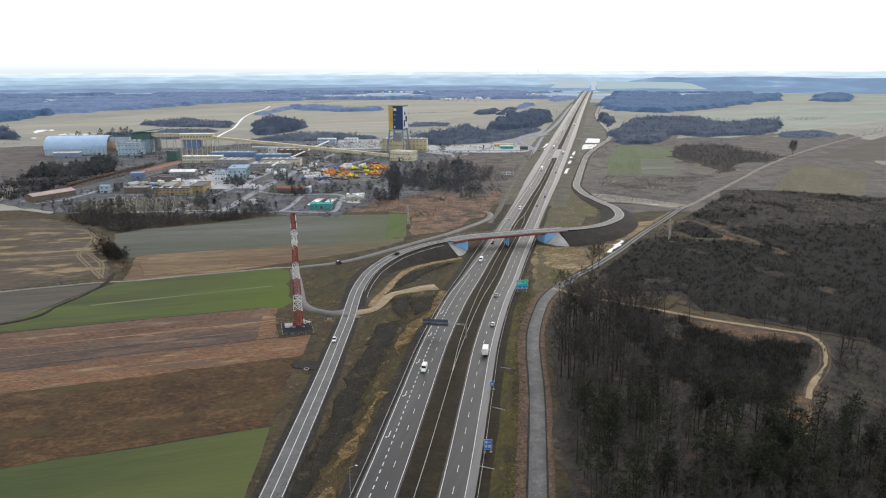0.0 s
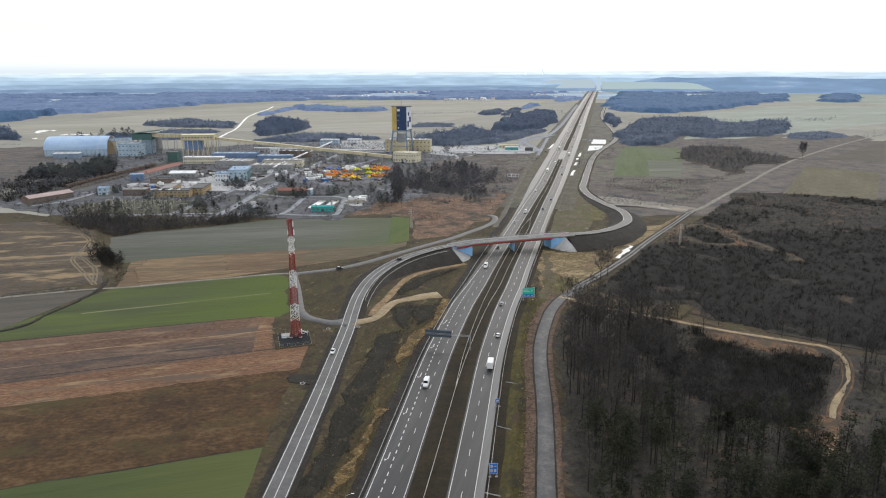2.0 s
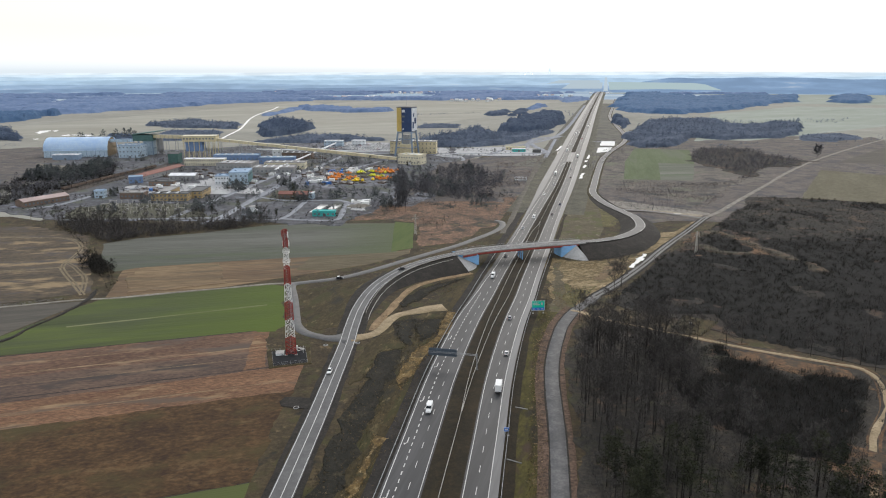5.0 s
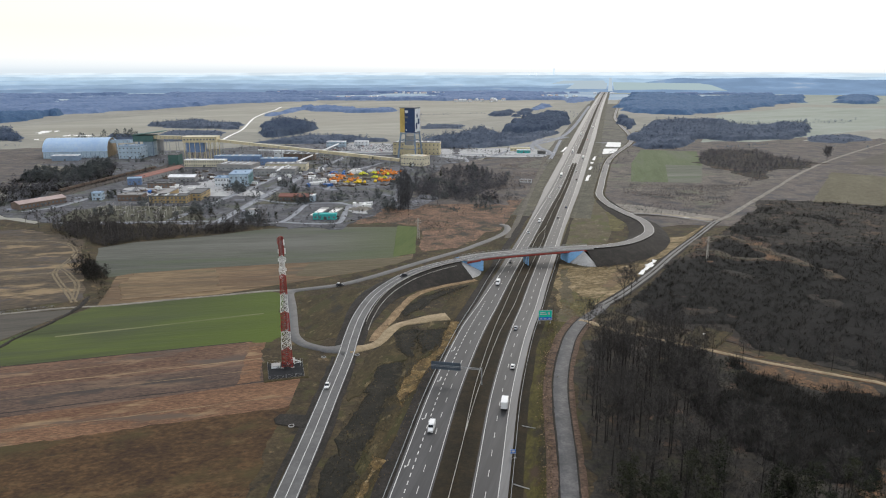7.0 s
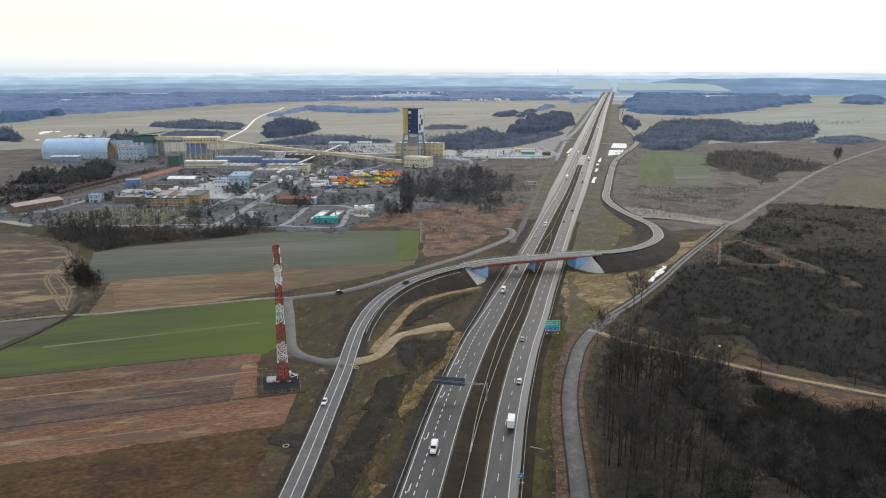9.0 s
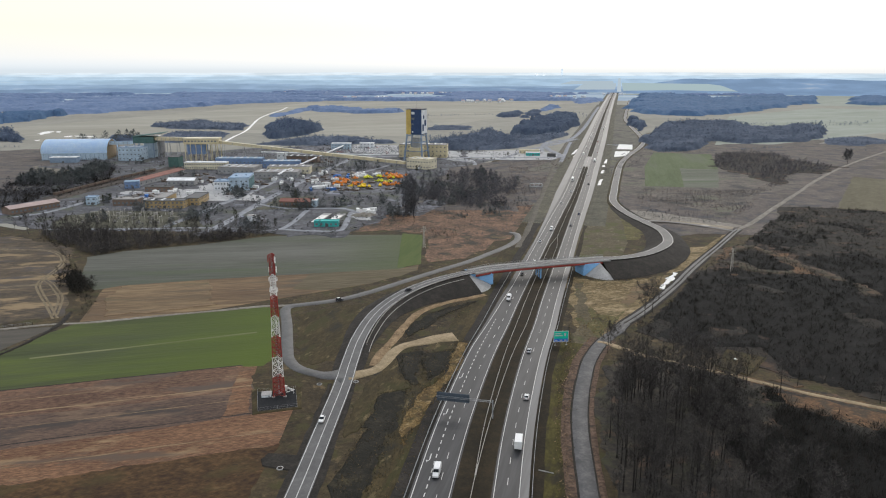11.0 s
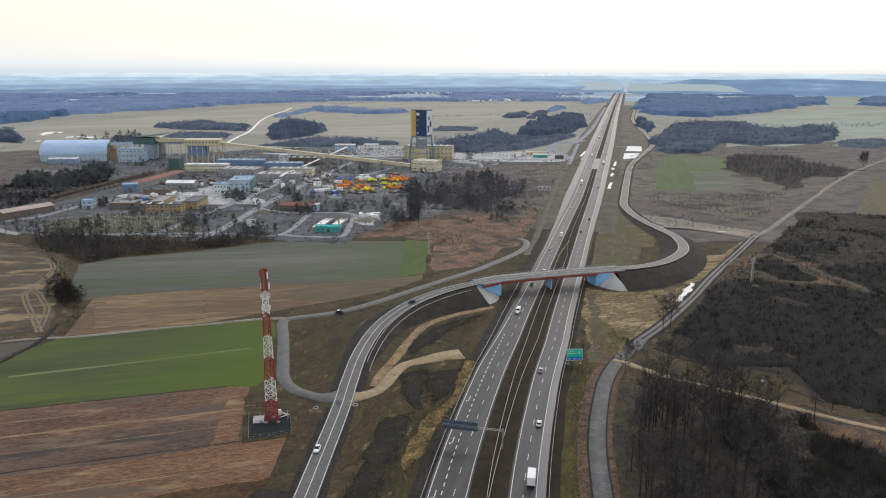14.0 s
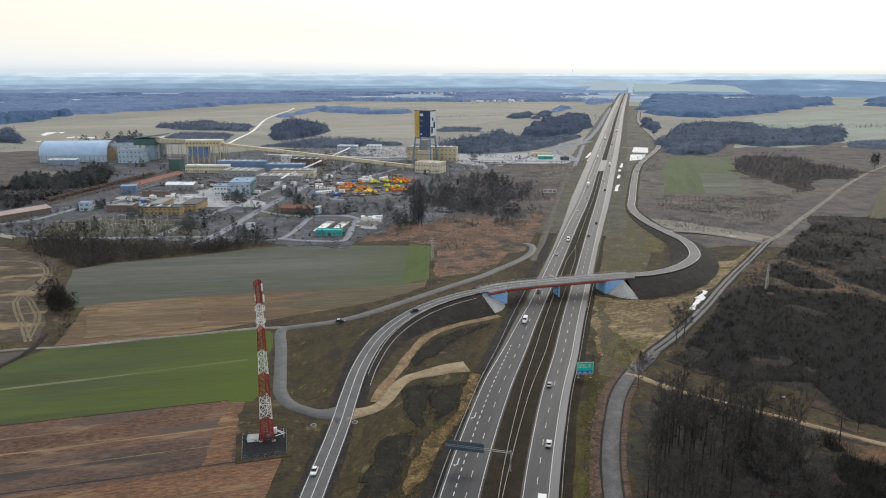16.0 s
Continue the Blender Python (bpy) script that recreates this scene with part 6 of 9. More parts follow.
for a, b in zip(PLOT, PLOT[1:] + PLOT[:1]):
    a, b = Vector((*a, 0)), Vector((*b, 0))
    k = max(2, int((b - a).length / 3))
    for i in range(k):
        p = a.lerp(b, i / k)
        bm = bmesh.new()
        bar(bm, p, p + Vector((0, 0, 2.0)), 0.09, 0.07)
        on(plot, link("post", bm, M["bark"]))
    for z in (0.5, 1.0, 1.5, 1.9):
        bm = bmesh.new()
        bar(bm, a + Vector((0, 0, z)), b + Vector((0, 0, z)), 0.04)
        on(plot, link("wire", bm, M["bark"]))
hut = thing("feed_box", (112.2, 368.7, 0.3), 20, True, label="small white feed box on dark legs in the plot", category="box")
bm = bmesh.new()
box(bm, (-0.55, -0.45, 1.0), (0.55, 0.45, 1.6))
bmesh.ops.bevel(bm, geom=bm.edges[:], offset=0.05, segments=1, affect="EDGES")
part("body", bm, M["mast_white"], hut)
for x in (-0.5, 0.5):
    for y in (-0.4, 0.4):
        bm = bmesh.new()
        bar(bm, (x, y, 0), (x, y, 1.0), 0.06)
        part("leg", bm, M["bark"], hut)

# ---- the mine: buildings, headframe, conveyors ----
for key, c in (("cream", (0.54, 0.47, 0.31)), ("cream_light", (0.58, 0.53, 0.40)), ("pale_blue", (0.36, 0.45, 0.53)), ("blue_wall", (0.15, 0.22, 0.36)), ("white_wall", (0.62, 0.64, 0.66)), ("grey_wall", (0.28, 0.28, 0.28)), ("green_wall", (0.07, 0.13, 0.12)), ("ochre", (0.37, 0.275, 0.145)), ("brick_wall", (0.17, 0.125, 0.10)), ("navy", (0.035, 0.06, 0.13)), ("leg_blue", (0.20, 0.26, 0.34)), ("teal", (0.05, 0.36, 0.34)), ("tan_gable", (0.33, 0.26, 0.18)), ("tower_yellow", (0.50, 0.37, 0.12)), ("teal_dark", (0.10, 0.18, 0.19))):
    M[key] = plain(key, c, rough=0.75, size=4.0)
for key, c in (("roof_grey", (0.26, 0.25, 0.24)), ("roof_dark", (0.10, 0.10, 0.10)), ("roof_red", (0.20, 0.085, 0.065)), ("roof_white", (0.70, 0.71, 0.72)), ("roof_blue", (0.24, 0.33, 0.44)), ("roof_hall", (0.70, 0.78, 0.88)), ("rust", (0.12, 0.088, 0.070)), ("roof_rose", (0.36, 0.28, 0.26))):
    M[key] = plain(key, c, rough=0.6, size=6.0)
# pale blue, raised further to stand in for sky reflected in metal
M["roof_hall"] = ramp_mat("roof_hall", ((0.53, 0.72, 0.95), (0.61, 0.78, 0.97), (0.69, 0.84, 0.98)), (12, 1.0), rough=0.3, spec=0.6)
M["skylight"] = plain("skylight", (0.42, 0.44, 0.46), rough=0.3)
M["window_glass"] = plain("window_glass", (0.15, 0.165, 0.18), rough=0.2)
for key, c in (("yellow", (0.72, 0.50, 0.02)), ("orange", (0.62, 0.20, 0.03)), ("blue", (0.05, 0.17, 0.48)), ("lime", (0.62, 0.62, 0.04))):
    M["machine_" + key] = plain("machine_" + key, c, rough=0.5)


def building(name, at, turn, w, d, h, wall, roof, label, rows=0, cols=0, side_cols=0, shape="flat", pitch=0.16, lift=0.0, door=True, side=""):
    """A block with its own roof, windows in rows on the front and the right-hand side, and a door."""
    b = thing(name, (at[0], at[1], 0), turn, label=label, category="building")
    bm = bmesh.new()
    box(bm, (0, 0, lift), (w, d, h))
    if shape == "gable":
        for x in (0, w):
            bm.faces.new([bm.verts.new(v) for v in ((x, 0, h), (x, d, h), (x, d / 2, h + d * pitch))])
    body = part("wall", bm, M[wall], b)
    bm = bmesh.new()
    e = 0.5
    if shape == "gable":
        for s in (0, 1):
            y0, y1 = (-e, d / 2) if s == 0 else (d + e, d / 2)
            z0, z1 = h - e * pitch * 2 + 0.02, h + d * pitch + 0.02
            lo = [bm.verts.new(v) for v in ((-e, y0, z0), (w + e, y0, z0), (w + e, y1, z1), (-e, y1, z1))]
            hi = [bm.verts.new(v.co + Vector((0, 0, 0.25))) for v in lo]
            bm.faces.new(hi)
            bm.faces.new(lo[::-1])
            for i in range(4):
                j = (i + 1) % 4
                bm.faces.new((lo[i], lo[j], hi[j], hi[i]))
    else:
        box(bm, (-0.25, -0.25, h), (w + 0.25, d + 0.25, h + 0.35))
        if w > 14 and d > 9:
            box(bm, (w * 0.2, d * 0.4, h + 0.35), (w * 0.2 + 2.5, d * 0.4 + 2, h + 1.6))
            box(bm, (w * 0.7, d * 0.5, h + 0.35), (w * 0.7 + 1.6, d * 0.5 + 1.6, h + 1.3))
        for x0, y0, x1, y1 in ((-0.25, -0.25, w + 0.25, 0.05), (-0.25, d - 0.05, w + 0.25, d + 0.25), (-0.25, 0.05, 0.05, d - 0.05), (w - 0.05, 0.05, w + 0.25, d - 0.05)):
            box(bm, (x0, y0, h + 0.35), (x1, y1, h + 0.75))
    part("roof", bm, M[roof], b)
    if shape == "flat" and w > 28 and d > 12:
        for k in range(int(w // 9)):
            bm = bmesh.new()
            x = 4 + k * 9
            box(bm, (x, d * 0.12, h + 0.36), (x + 2.2, d * 0.88, h + 1.0))
            bmesh.ops.bevel(bm, geom=bm.edges[:], offset=0.15, segments=1, affect="EDGES")
            part("skylight", bm, M["skylight"], b, "pale glazed roof light")
    if side:
        bm = bmesh.new()
        box(bm, (w + 0.005, 0.6, 1.0), (w + 0.05, d - 0.6, h - 1.2))
        part("side_cladding", bm, M[side], b, "dark teal side cladding")
    span = (h - lift) / max(1, rows)
    for r in range(rows):
        z = lift + span * (r + 0.35)
        for c in range(cols):
            x, ww = (c + 0.5) * w / cols, min(w / cols * 0.5, 1.8)
            bm = bmesh.new()
            box(bm, (x - ww / 2, -0.07, z), (x + ww / 2, 0.02, z + min(span * 0.4, 1.6)))
            part("window", bm, M["window_glass"], b)
        for c in range(side_cols):
            y, ww = (c + 0.5) * d / side_cols, min(d / side_cols * 0.5, 1.8)
            bm = bmesh.new()
            box(bm, (w - 0.02, y - ww / 2, z), (w + 0.07, y + ww / 2, z + min(span * 0.4, 1.6)))
            part("window", bm, M["window_glass"], b)
    if door and lift == 0 and w > 8:
        bm = bmesh.new()
        box(bm, (w * 0.46, -0.09, 0), (w * 0.46 + 2.4, 0.02, 2.6))
        part("door", bm, M["roof_dark"], b)
    return b


# grit with the same painted blue haze tint
M["yard_grit"] = ramp_mat("yard_grit", ((0.06984, 0.07, 0.07603), (0.1211, 0.122, 0.1331), (0.2049, 0.21, 0.2376)), (14, 2.0), fine=0.5, blots=(((0.04656, 0.047, 0.04752), 12, 0.52, 0.6),))
MINE = ((-560, 800), (-520, 930), (-430, 940), (-250, 1040), (-95, 1035), (60, 960), (150, 945), (120, 880), (40, 880), (-20, 800), (-40, 700), (-60, 560), (-90, 480), (-200, 492), (-330, 490), (-420, 530), (-470, 640), (-440, 740))
patch("mine_ground", MINE, 0.10, M["yard"], 3, "trampled ground of the mine yard, tinted blue for haze", "yard")
for q, key in ((((-205, 640), (-60, 655), (-60, 790), (-195, 800)), "yard_grit"), (((-260, 915), (-95, 905), (-105, 1035), (-270, 1045)), "yard_grit"), (((-330, 600), (-225, 600), (-215, 650), (-330, 660)), "concrete_yard"), (((40, 880), (60, 945), (150, 940), (120, 885)), "concrete_yard"), (((-330, 495), (-205, 497), (-240, 556), (-325, 556)), "grass_yard")):
    patch("paved_yard", q, 0.12, M[key], 0.8, "worn paved yard between the mine buildings", "yard")
for pts, w in ((((-205, 480), (-198, 506), (-196, 545), (-193, 603), (-188, 668), (-175, 793), (-160, 905)), 3.6), (((-197, 589), (-164, 572.5), (-141, 571.5), (-112, 573), (-95, 557), (-88, 540)), 2.6), (((-330, 492), (-260, 497), (-213, 501.5), (-178, 500.5), (-145.6, 501), (-141.4, 567)), 2.2), (((-145.6, 500.5), (-122, 496), (-100.7, 497), (-97, 510), (-101.5, 560)), 2.2), (((-240, 503), (-228, 590), (-215, 700), (-205, 830)), 3.0), (((-160, 905), (-18, 902), (31, 905), (132, 912), (131, 1000), (131, 1056), (153, 1111), (205, 1150)), 4.5)):
    tagged(ribbon("mine_road", spline(pts, 5.0), ((-w, 0.16), (w, 0.16)), M["yard_road"], wobble=0.15), "pale concrete road inside the mine yard", "road", kind="structure")

for q, key in (
    (((-353, 782), (-346, 802), (-320, 788), (-326, 771)), "concrete_yard"), (((-327, 725), (-326, 744), (-307, 727), (-293, 702), (-308, 694)), "yard_grit"),
    (((-290, 833), (-272, 864), (-246, 800), (-240, 789), (-214, 778), (-193, 762), (-204, 744), (-235, 757), (-256, 758)), "concrete_yard"), (((-330, 618), (-342, 668), (-327, 692), (-298, 692), (-285, 665), (-288, 620)), "grass_yard"),
    (((-98, 690), (-89, 707), (-79, 684), (-90, 668)), "concrete_yard"), (((-64, 690), (-40, 760), (-20, 740), (-45, 680)), "yard_grit"), (((-300, 870), (-262, 900), (-230, 880), (-262, 842)), "yard_grit"),
    (((-225, 900), (-196, 1000), (-184, 990), (-212, 890)), "grass_yard"), (((-150, 860), (-150, 905), (-95, 900), (-90, 865)), "grass_yard"), (((-190, 700), (-184, 770), (-150, 772), (-148, 712)), "grass_yard"),
    (((-6, 1180), (26, 1198), (78, 1203), (106, 1205), (130, 1155), (122, 1098), (62, 1086), (24, 1092), (-6, 1100)), "concrete_yard"), (((-207, 1266), (-187, 1277), (-119, 1273), (-106, 1141), (-151, 1131), (-190, 1197)), "concrete_yard"),
    (((-36, 1195), (-16, 1189), (-15, 1102), (5.6, 1071), (5.5, 1052), (-33, 1079)), "concrete_yard"), (((-104, 695), (-100, 711), (-84, 696), (-83, 659), (-97, 661)), "concrete_yard"),
):
    patch("worked_ground", q, 0.13, M[key], 1.6, "worn pale ground between the mine buildings", "yard", True)
for pts, w in ((((-383, 659), (-367, 678), (-361.6, 710), (-358, 740), (-348.5, 752), (-335, 790)), 2.6), (((-140.5, 786), (-142.7, 873), (-135.6, 923), (-107, 1013)), 2.4), (((-55, 1105), (-30, 1085), (-1, 1066), (6, 1040), (4, 1021)), 2.6), (((-20, 1085), (36.5, 1084), (60, 1140), (93, 1223), (135, 1294), (186, 1394)), 3.4)):
    tagged(ribbon("mine_road", spline(pts, 5.0, True), ((-w, 0.16), (w, 0.16)), M["yard_road"], wobble=0.2), "pale concrete road inside the mine yard", "road", kind="structure")

patch("mine_heath", ((-800, 690), (-800, 930), (-640, 965), (-520, 930), (-560, 800), (-470, 640), (-640, 560)), 0.10, M["mid_meadow"], 6, "dull brown rough ground round the storage hall", "meadow")
# vaulted storage hall
hall = thing("storage_hall", (-589, 848, 0), 10, label="large barrel-vaulted storage hall with a pale blue metal roof", category="building")
HW, HD = 85.0, 52.0
arch = [(HD / 2 - HD / 2 * math.cos(math.pi * k / 20), 9.5 + 17.0 * math.sin(math.pi * k / 20)) for k in range(21)]
bm = bmesh.new()
rows = [[bm.verts.new((x, y, z)) for y, z in arch] for x in np.linspace(-0.6, HW + 0.6, 24)]
for a, b in zip(rows, rows[1:]):
    for i in range(20):
        bm.faces.new((a[i], b[i], b[i + 1], a[i + 1]))
bmesh.ops.solidify(bm, geom=bm.faces[:], thickness=0.3)
part("roof", bm, M["roof_hall"], hall, "pale blue curved metal roof")
for k in range(1, 24):
    bm = bmesh.new()
    x = k * HW / 24
    pts = [(x, y, z + 0.08) for y, z in arch]
    for p, q in zip(pts, pts[1:]):
        bar(bm, p, q, 0.13)
    part("rib", bm, M["roof_hall"], hall)
bm = bmesh.new()
box(bm, (0, 0.1, 0), (HW, 0.7, 9.4))
box(bm, (0, HD - 0.7, 0), (HW, HD - 0.1, 9.4))
part("wall", bm, M["pale_blue"], hall)
for x in (0.2, HW - 0.6):
    bm = bmesh.new()
    f = [bm.verts.new((x, y, z - 0.05)) for y, z in [(0.1, 0.0)] + arch + [(HD - 0.1, 0.0)]]
    bm.faces.new(f)
    bmesh.ops.solidify(bm, geom=bm.faces[:], thickness=0.4)
    part("gable", bm, M["tan_gable"], hall, "weathered tan end wall")
for k in range(14):
    bm = bmesh.new()
    box(bm, (2.5 + k * 6, 0.02, 1.2), (3.1 + k * 6, 0.12, 8.6))
    part("wall_rib", bm, M["leg_blue"], hall)
building("shed", (-562, 826), 8, 34, 13, 7, "leg_blue", "roof_white", "low grey-blue shed with a white roof", 0, 0)
building("workshop", (-482, 851), 3, 31, 26, 17.5, "pale_blue", "roof_blue", "pale blue block beside the storage hall", 3, 6, 3)
th = thing("transfer_house", (-459, 887, 0), 6, label="dark green conveyor transfer house on blue steel legs", category="building")
bm = bmesh.new()
box(bm, (-15, -12, 21), (13, 12, 29.5))
part("upper_storey", bm, M["green_wall"], th, "dark green metal-clad upper storey")
bm = bmesh.new()
q = [bm.verts.new(v) for v in ((-16, -13, 29.5), (26, -13, 34.5), (26, 13, 34.5), (-16, 13, 29.5), (-16, -13, 30.4), (26, -13, 35.4), (26, 13, 35.4), (-16, 13, 30.4))]
for f in ((3, 2, 1, 0), (4, 5, 6, 7), (0, 1, 5, 4), (1, 2, 6, 5), (2, 3, 7, 6), (3, 0, 4, 7)):
    bm.faces.new([q[i] for i in f])
part("roof", bm, M["green_wall"], th, "sloping green roof")
bm = bmesh.new()
box(bm, (-2, -9, 0), (11, 9, 21))
part("tower_block", bm, M["pale_blue"], th, "pale blue lower block")
for x in (-14, -8, 12):
    for y in (-11, 11):
        part("leg", bar(bmesh.new(), (x, y, 0), (x, y, 21), 0.7), M["leg_blue"], th)
    part("tie_beam", bar(bmesh.new(), (x, -11, 10), (x, 11, 10), 0.4), M["leg_blue"], th)
building("transfer_house", (-384, 797), 4, 13, 18, 13, "green_wall", "roof_dark", "low dark green transfer house", 0, 0)

silo = thing("silo", (-441, 892, 0), label="grey steel silo beside the conveyor", category="silo")
bm = bmesh.new()
bmesh.ops.create_cone(bm, segments=20, radius1=5, radius2=5, depth=16, cap_ends=True, matrix=pose(0, 0, 15))
bmesh.ops.create_cone(bm, segments=20, radius1=1.2, radius2=5, depth=5, matrix=pose(0, 0, 4.5))
part("drum", bm, M["grey_wall"], silo)
for k in range(4):
    bm = bmesh.new()
    bar(bm, (4 * math.cos(k * 1.57), 4 * math.sin(k * 1.57), 0), (4.6 * math.cos(k * 1.57), 4.6 * math.sin(k * 1.57), 8), 0.35)
    part("leg", bm, M["steel"], silo)


def gallery(a, b, w, h, trestles, label, wall="cream", roof="cream_light", metres=False):
    """A covered conveyor gallery between two points, on steel trestles."""
    a, b = [Vector(q if metres else (*plan(q[0], q[1]), q[2])) for q in (a, b)]
    g = thing("conveyor_gallery", metres=True, label=label, category="conveyor")
    d = b - a
    L = d.length
    m = Matrix.Translation(a) @ d.to_track_quat("X", "Z").to_matrix().to_4x4()
    bm = bmesh.new()
    box(bm, (0, -w / 2, -h / 2), (L, w / 2, h / 2 - 0.3), m)
    part("wall", bm, M[wall], g, "corrugated metal wall")
    bm = bmesh.new()
    box(bm, (0, -w / 2 - 0.25, h / 2 - 0.3), (L, w / 2 + 0.25, h / 2 + 0.1), m)
    part("roof", bm, M[roof], g, "pale metal roof")
    for k in range(trestles * 2 + 1):
        x = L * (k + 0.3) / (trestles * 2 + 1)
        bm = bmesh.new()
        box(bm, (x - 0.35, -w / 2 - 0.12, -h / 2 - 0.3), (x + 0.35, -w / 2 - 0.01, h / 2 - 0.31), m)
        part("frame", bm, M["grey_wall"], g, "dark steel frame")
    for k in range(trestles):
        p = m @ Vector((L * (k + 0.6) / trestles, 0, -h / 2))
        side = Vector((d.y, -d.x, 0)).normalized()
        bm = bmesh.new()
        for s in (-1, 1):
            bar(bm, p + side * s * w * 0.4, Vector((p.x, p.y, 0.1)) + side * s * (w * 0.4 + p.z * 0.08), 0.3)
        for z in (0.3, 0.65):
            c = Vector((p.x, p.y, p.z * z))
            bar(bm, c - side * (w * 0.42), c + side * (w * 0.42), 0.16)
        part("trestle", bm, M["steel"], g, "steel trestle")
    return g


gallery((-448, 884, 27), (-384, 866, 28), 5.0, 4.8, 4, "cream conveyor gallery high on steel trestles")
gallery((-502.7, 1076.8, 21.5), (-468.5, 1067.7, 23), 5.0, 4.4, 2, "pale blue conveyor gallery from the storage hall", "pale_blue", "roof_blue", True)
gallery((-352, 858, 26.5), (-78, 800, 7.5), 4.4, 3.6, 9, "long cream conveyor gallery sloping down to the headframe")

screen = thing("screening_plant", (-386, 846, 0), 4, label="screening plant on steel legs with a cream top storey", category="building")
bm = bmesh.new()
box(bm, (0, 0, 23.5), (46, 20, 31))
part("upper_storey", bm, M["cream"], screen)
bm = bmesh.new()
box(bm, (-0.4, -0.4, 31), (46.4, 20.4, 31.5))
part("roof", bm, M["cream_light"], screen)
bm = bmesh.new()
box(bm, (4, 1.5, 10), (27, 18, 23.4))
part("bunker", bm, M["blue_wall"], screen, "dark blue steel bunker")
for i in range(7):
    for y in (1, 19):
        bm = bmesh.new()
        box(bm, (1 + i * 7.2, y - 0.4, 0), (1.8 + i * 7.2, y + 0.4, 23.5))
        part("leg", bm, M["cream"], screen)
for k in range(10):
    bm = bmesh.new()
    box(bm, (1.5 + k * 4.4, -0.06, 26.5), (4 + k * 4.4, 0.02, 28.5))
    part("window", bm, M["window_glass"], screen)

# headframe tower
HT = -20
head = thing("headframe", (-70, 884, 0), HT, label="mine headframe tower, navy and yellow, on splayed blue legs", category="headframe")
bm = bmesh.new()
box(bm, (-11.5, -9, 35), (-4.2, 9, 68))
part("yellow_bay", bm, M["tower_yellow"], head, "yellow clad bay")
bm = bmesh.new()
box(bm, (-4.2, -9.2, 35), (11.5, 9.2, 68.6))
part("tower_block", bm, M["navy"], head, "navy clad winding house")
bm = bmesh.new()
box(bm, (11.5, -9, 36), (11.75, 9, 68))
part("side_cladding", bm, M["white_wall"], head, "white side cladding with dark shapes")
for y, z, s, u in ((-4, 44, 5, 9), (3, 50, 6, 8), (-2, 58, 4, 5)):
    bm = bmesh.new()
    box(bm, (11.76, y - s / 2, z - u / 2), (11.86, y + s / 2, z + u / 2))
    part("side_panel", bm, M["navy"], head)
for k, (x0, z0, x1, z1) in enumerate(((-3.4, 62, 1.2, 65.5), (-3.4, 55, 1.0, 57.5), (-3.4, 48, -0.5, 50), (-2.5, 37.5, -0.8, 39.5))):
    bm = bmesh.new()
    box(bm, (x0, -9.35, z0), (x1, -9.19, z1))
    part("window", bm, M["white_wall" if k in (0, 3) else "window_glass"], head)
bm = bmesh.new()
box(bm, (-12, -9.6, 68.6), (12, 9.6, 69.4))
part("roof", bm, M["roof_dark"], head)
bm = bmesh.new()
bar(bm, (0, 0, 69), (0, 0, 84), 0.2, 0.08)
part("aerial", bm, M["steel"], head)
for sx in (-1, 1):
    for sy in (-1, 1):
        bm = bmesh.new()
        bar(bm, (sx * 10.4, sy * 8, 35.5), (sx * 13.5, sy * 12, 0), 1.15, 1.5)
        part("leg", bm, M["leg_blue"], head, "grey-blue splayed leg")
for z in (12, 24, 33):
    t = 1 - z / 35.5
    x, y = 10.4 + 3.1 * t, 8 + 4 * t
    for p, q in (((-x, -y), (x, -y)), ((x, -y), (x, y)), ((x, y), (-x, y)), ((-x, y), (-x, -y))):
        bm = bmesh.new()
        bar(bm, (*p, z), (*q, z), 0.55)
        part("tie_beam", bm, M["leg_blue"], head)
bm = bmesh.new()
box(bm, (-8.5, -7, 0), (8.5, 7, 16.5))
part("shaft_house", bm, M["cream"], head, "cream shaft house")
bm = bmesh.new()
box(bm, (-5, -4, 16.5), (5, 4, 30))
part("rope_guide", bm, M["steel"], head)
building("winding_building", (-97, 902), -4, 68, 22, 18, "cream", "roof_grey", "long cream building behind the headframe", 3, 12, 3)
building("shaft_annex", (-76, 802), -25, 31, 22, 12.5, "cream_light", "cream_light", "cream annex building in front of the headframe", 2, 8, 3)

building("office_building", (-290, 567), 3, 34, 13, 6.6, "ochre", "roof_dark", "ochre office block with a dark flat roof", 2, 9, 2)
building("office_wing", (-260, 580), 3, 13, 31, 6.6, "ochre", "roof_dark", "ochre wing of the office block", 2, 3, 7)
building("office_wing", (-290, 580), 3, 11, 31, 6.6, "ochre", "roof_grey", "ochre wing of the office block", 2, 3, 0)
building("workshop", (-246, 650), 8, 20, 36, 13, "pale_blue", "roof_blue", "pale blue workshop with a dark teal side wall", 2, 4, 7, side="teal_dark")
building("laboratory", (-262, 651), 6, 15, 18, 9, "white_wall", "roof_blue", "white and blue two-storey block", 2, 5, 0)
building("shed", (-392, 536.5), 62, 44, 13, 5.2, "brick_wall", "roof_rose", "long brick shed with a faded red roof", 1, 12, 2, "gable")
building("shed", (-352, 668), 83, 96, 14, 5.5, "grey_wall", "roof_red", "long shed with a rusty red roof", 1, 10, 2, "gable")
building("shed", (-360, 655), 20, 14, 12, 7, "blue_wall", "roof_blue", "small blue shed in the mine yard", 1, 3, 2)
building("shed", (-325, 676), 2, 29, 13, 5.5, "grey_wall", "roof_white", "shed with a white metal roof", 1, 6, 0, "gable")
building("shed", (-330, 640), 2, 26, 10, 5, "brick_wall", "roof_dark", "low brick shed with a dark roof", 1, 6, 0)
building("admin_block", (-356, 782), 1, 52, 12, 8.5, "cream_light", "roof_white", "long cream two-storey block", 2, 18, 2)
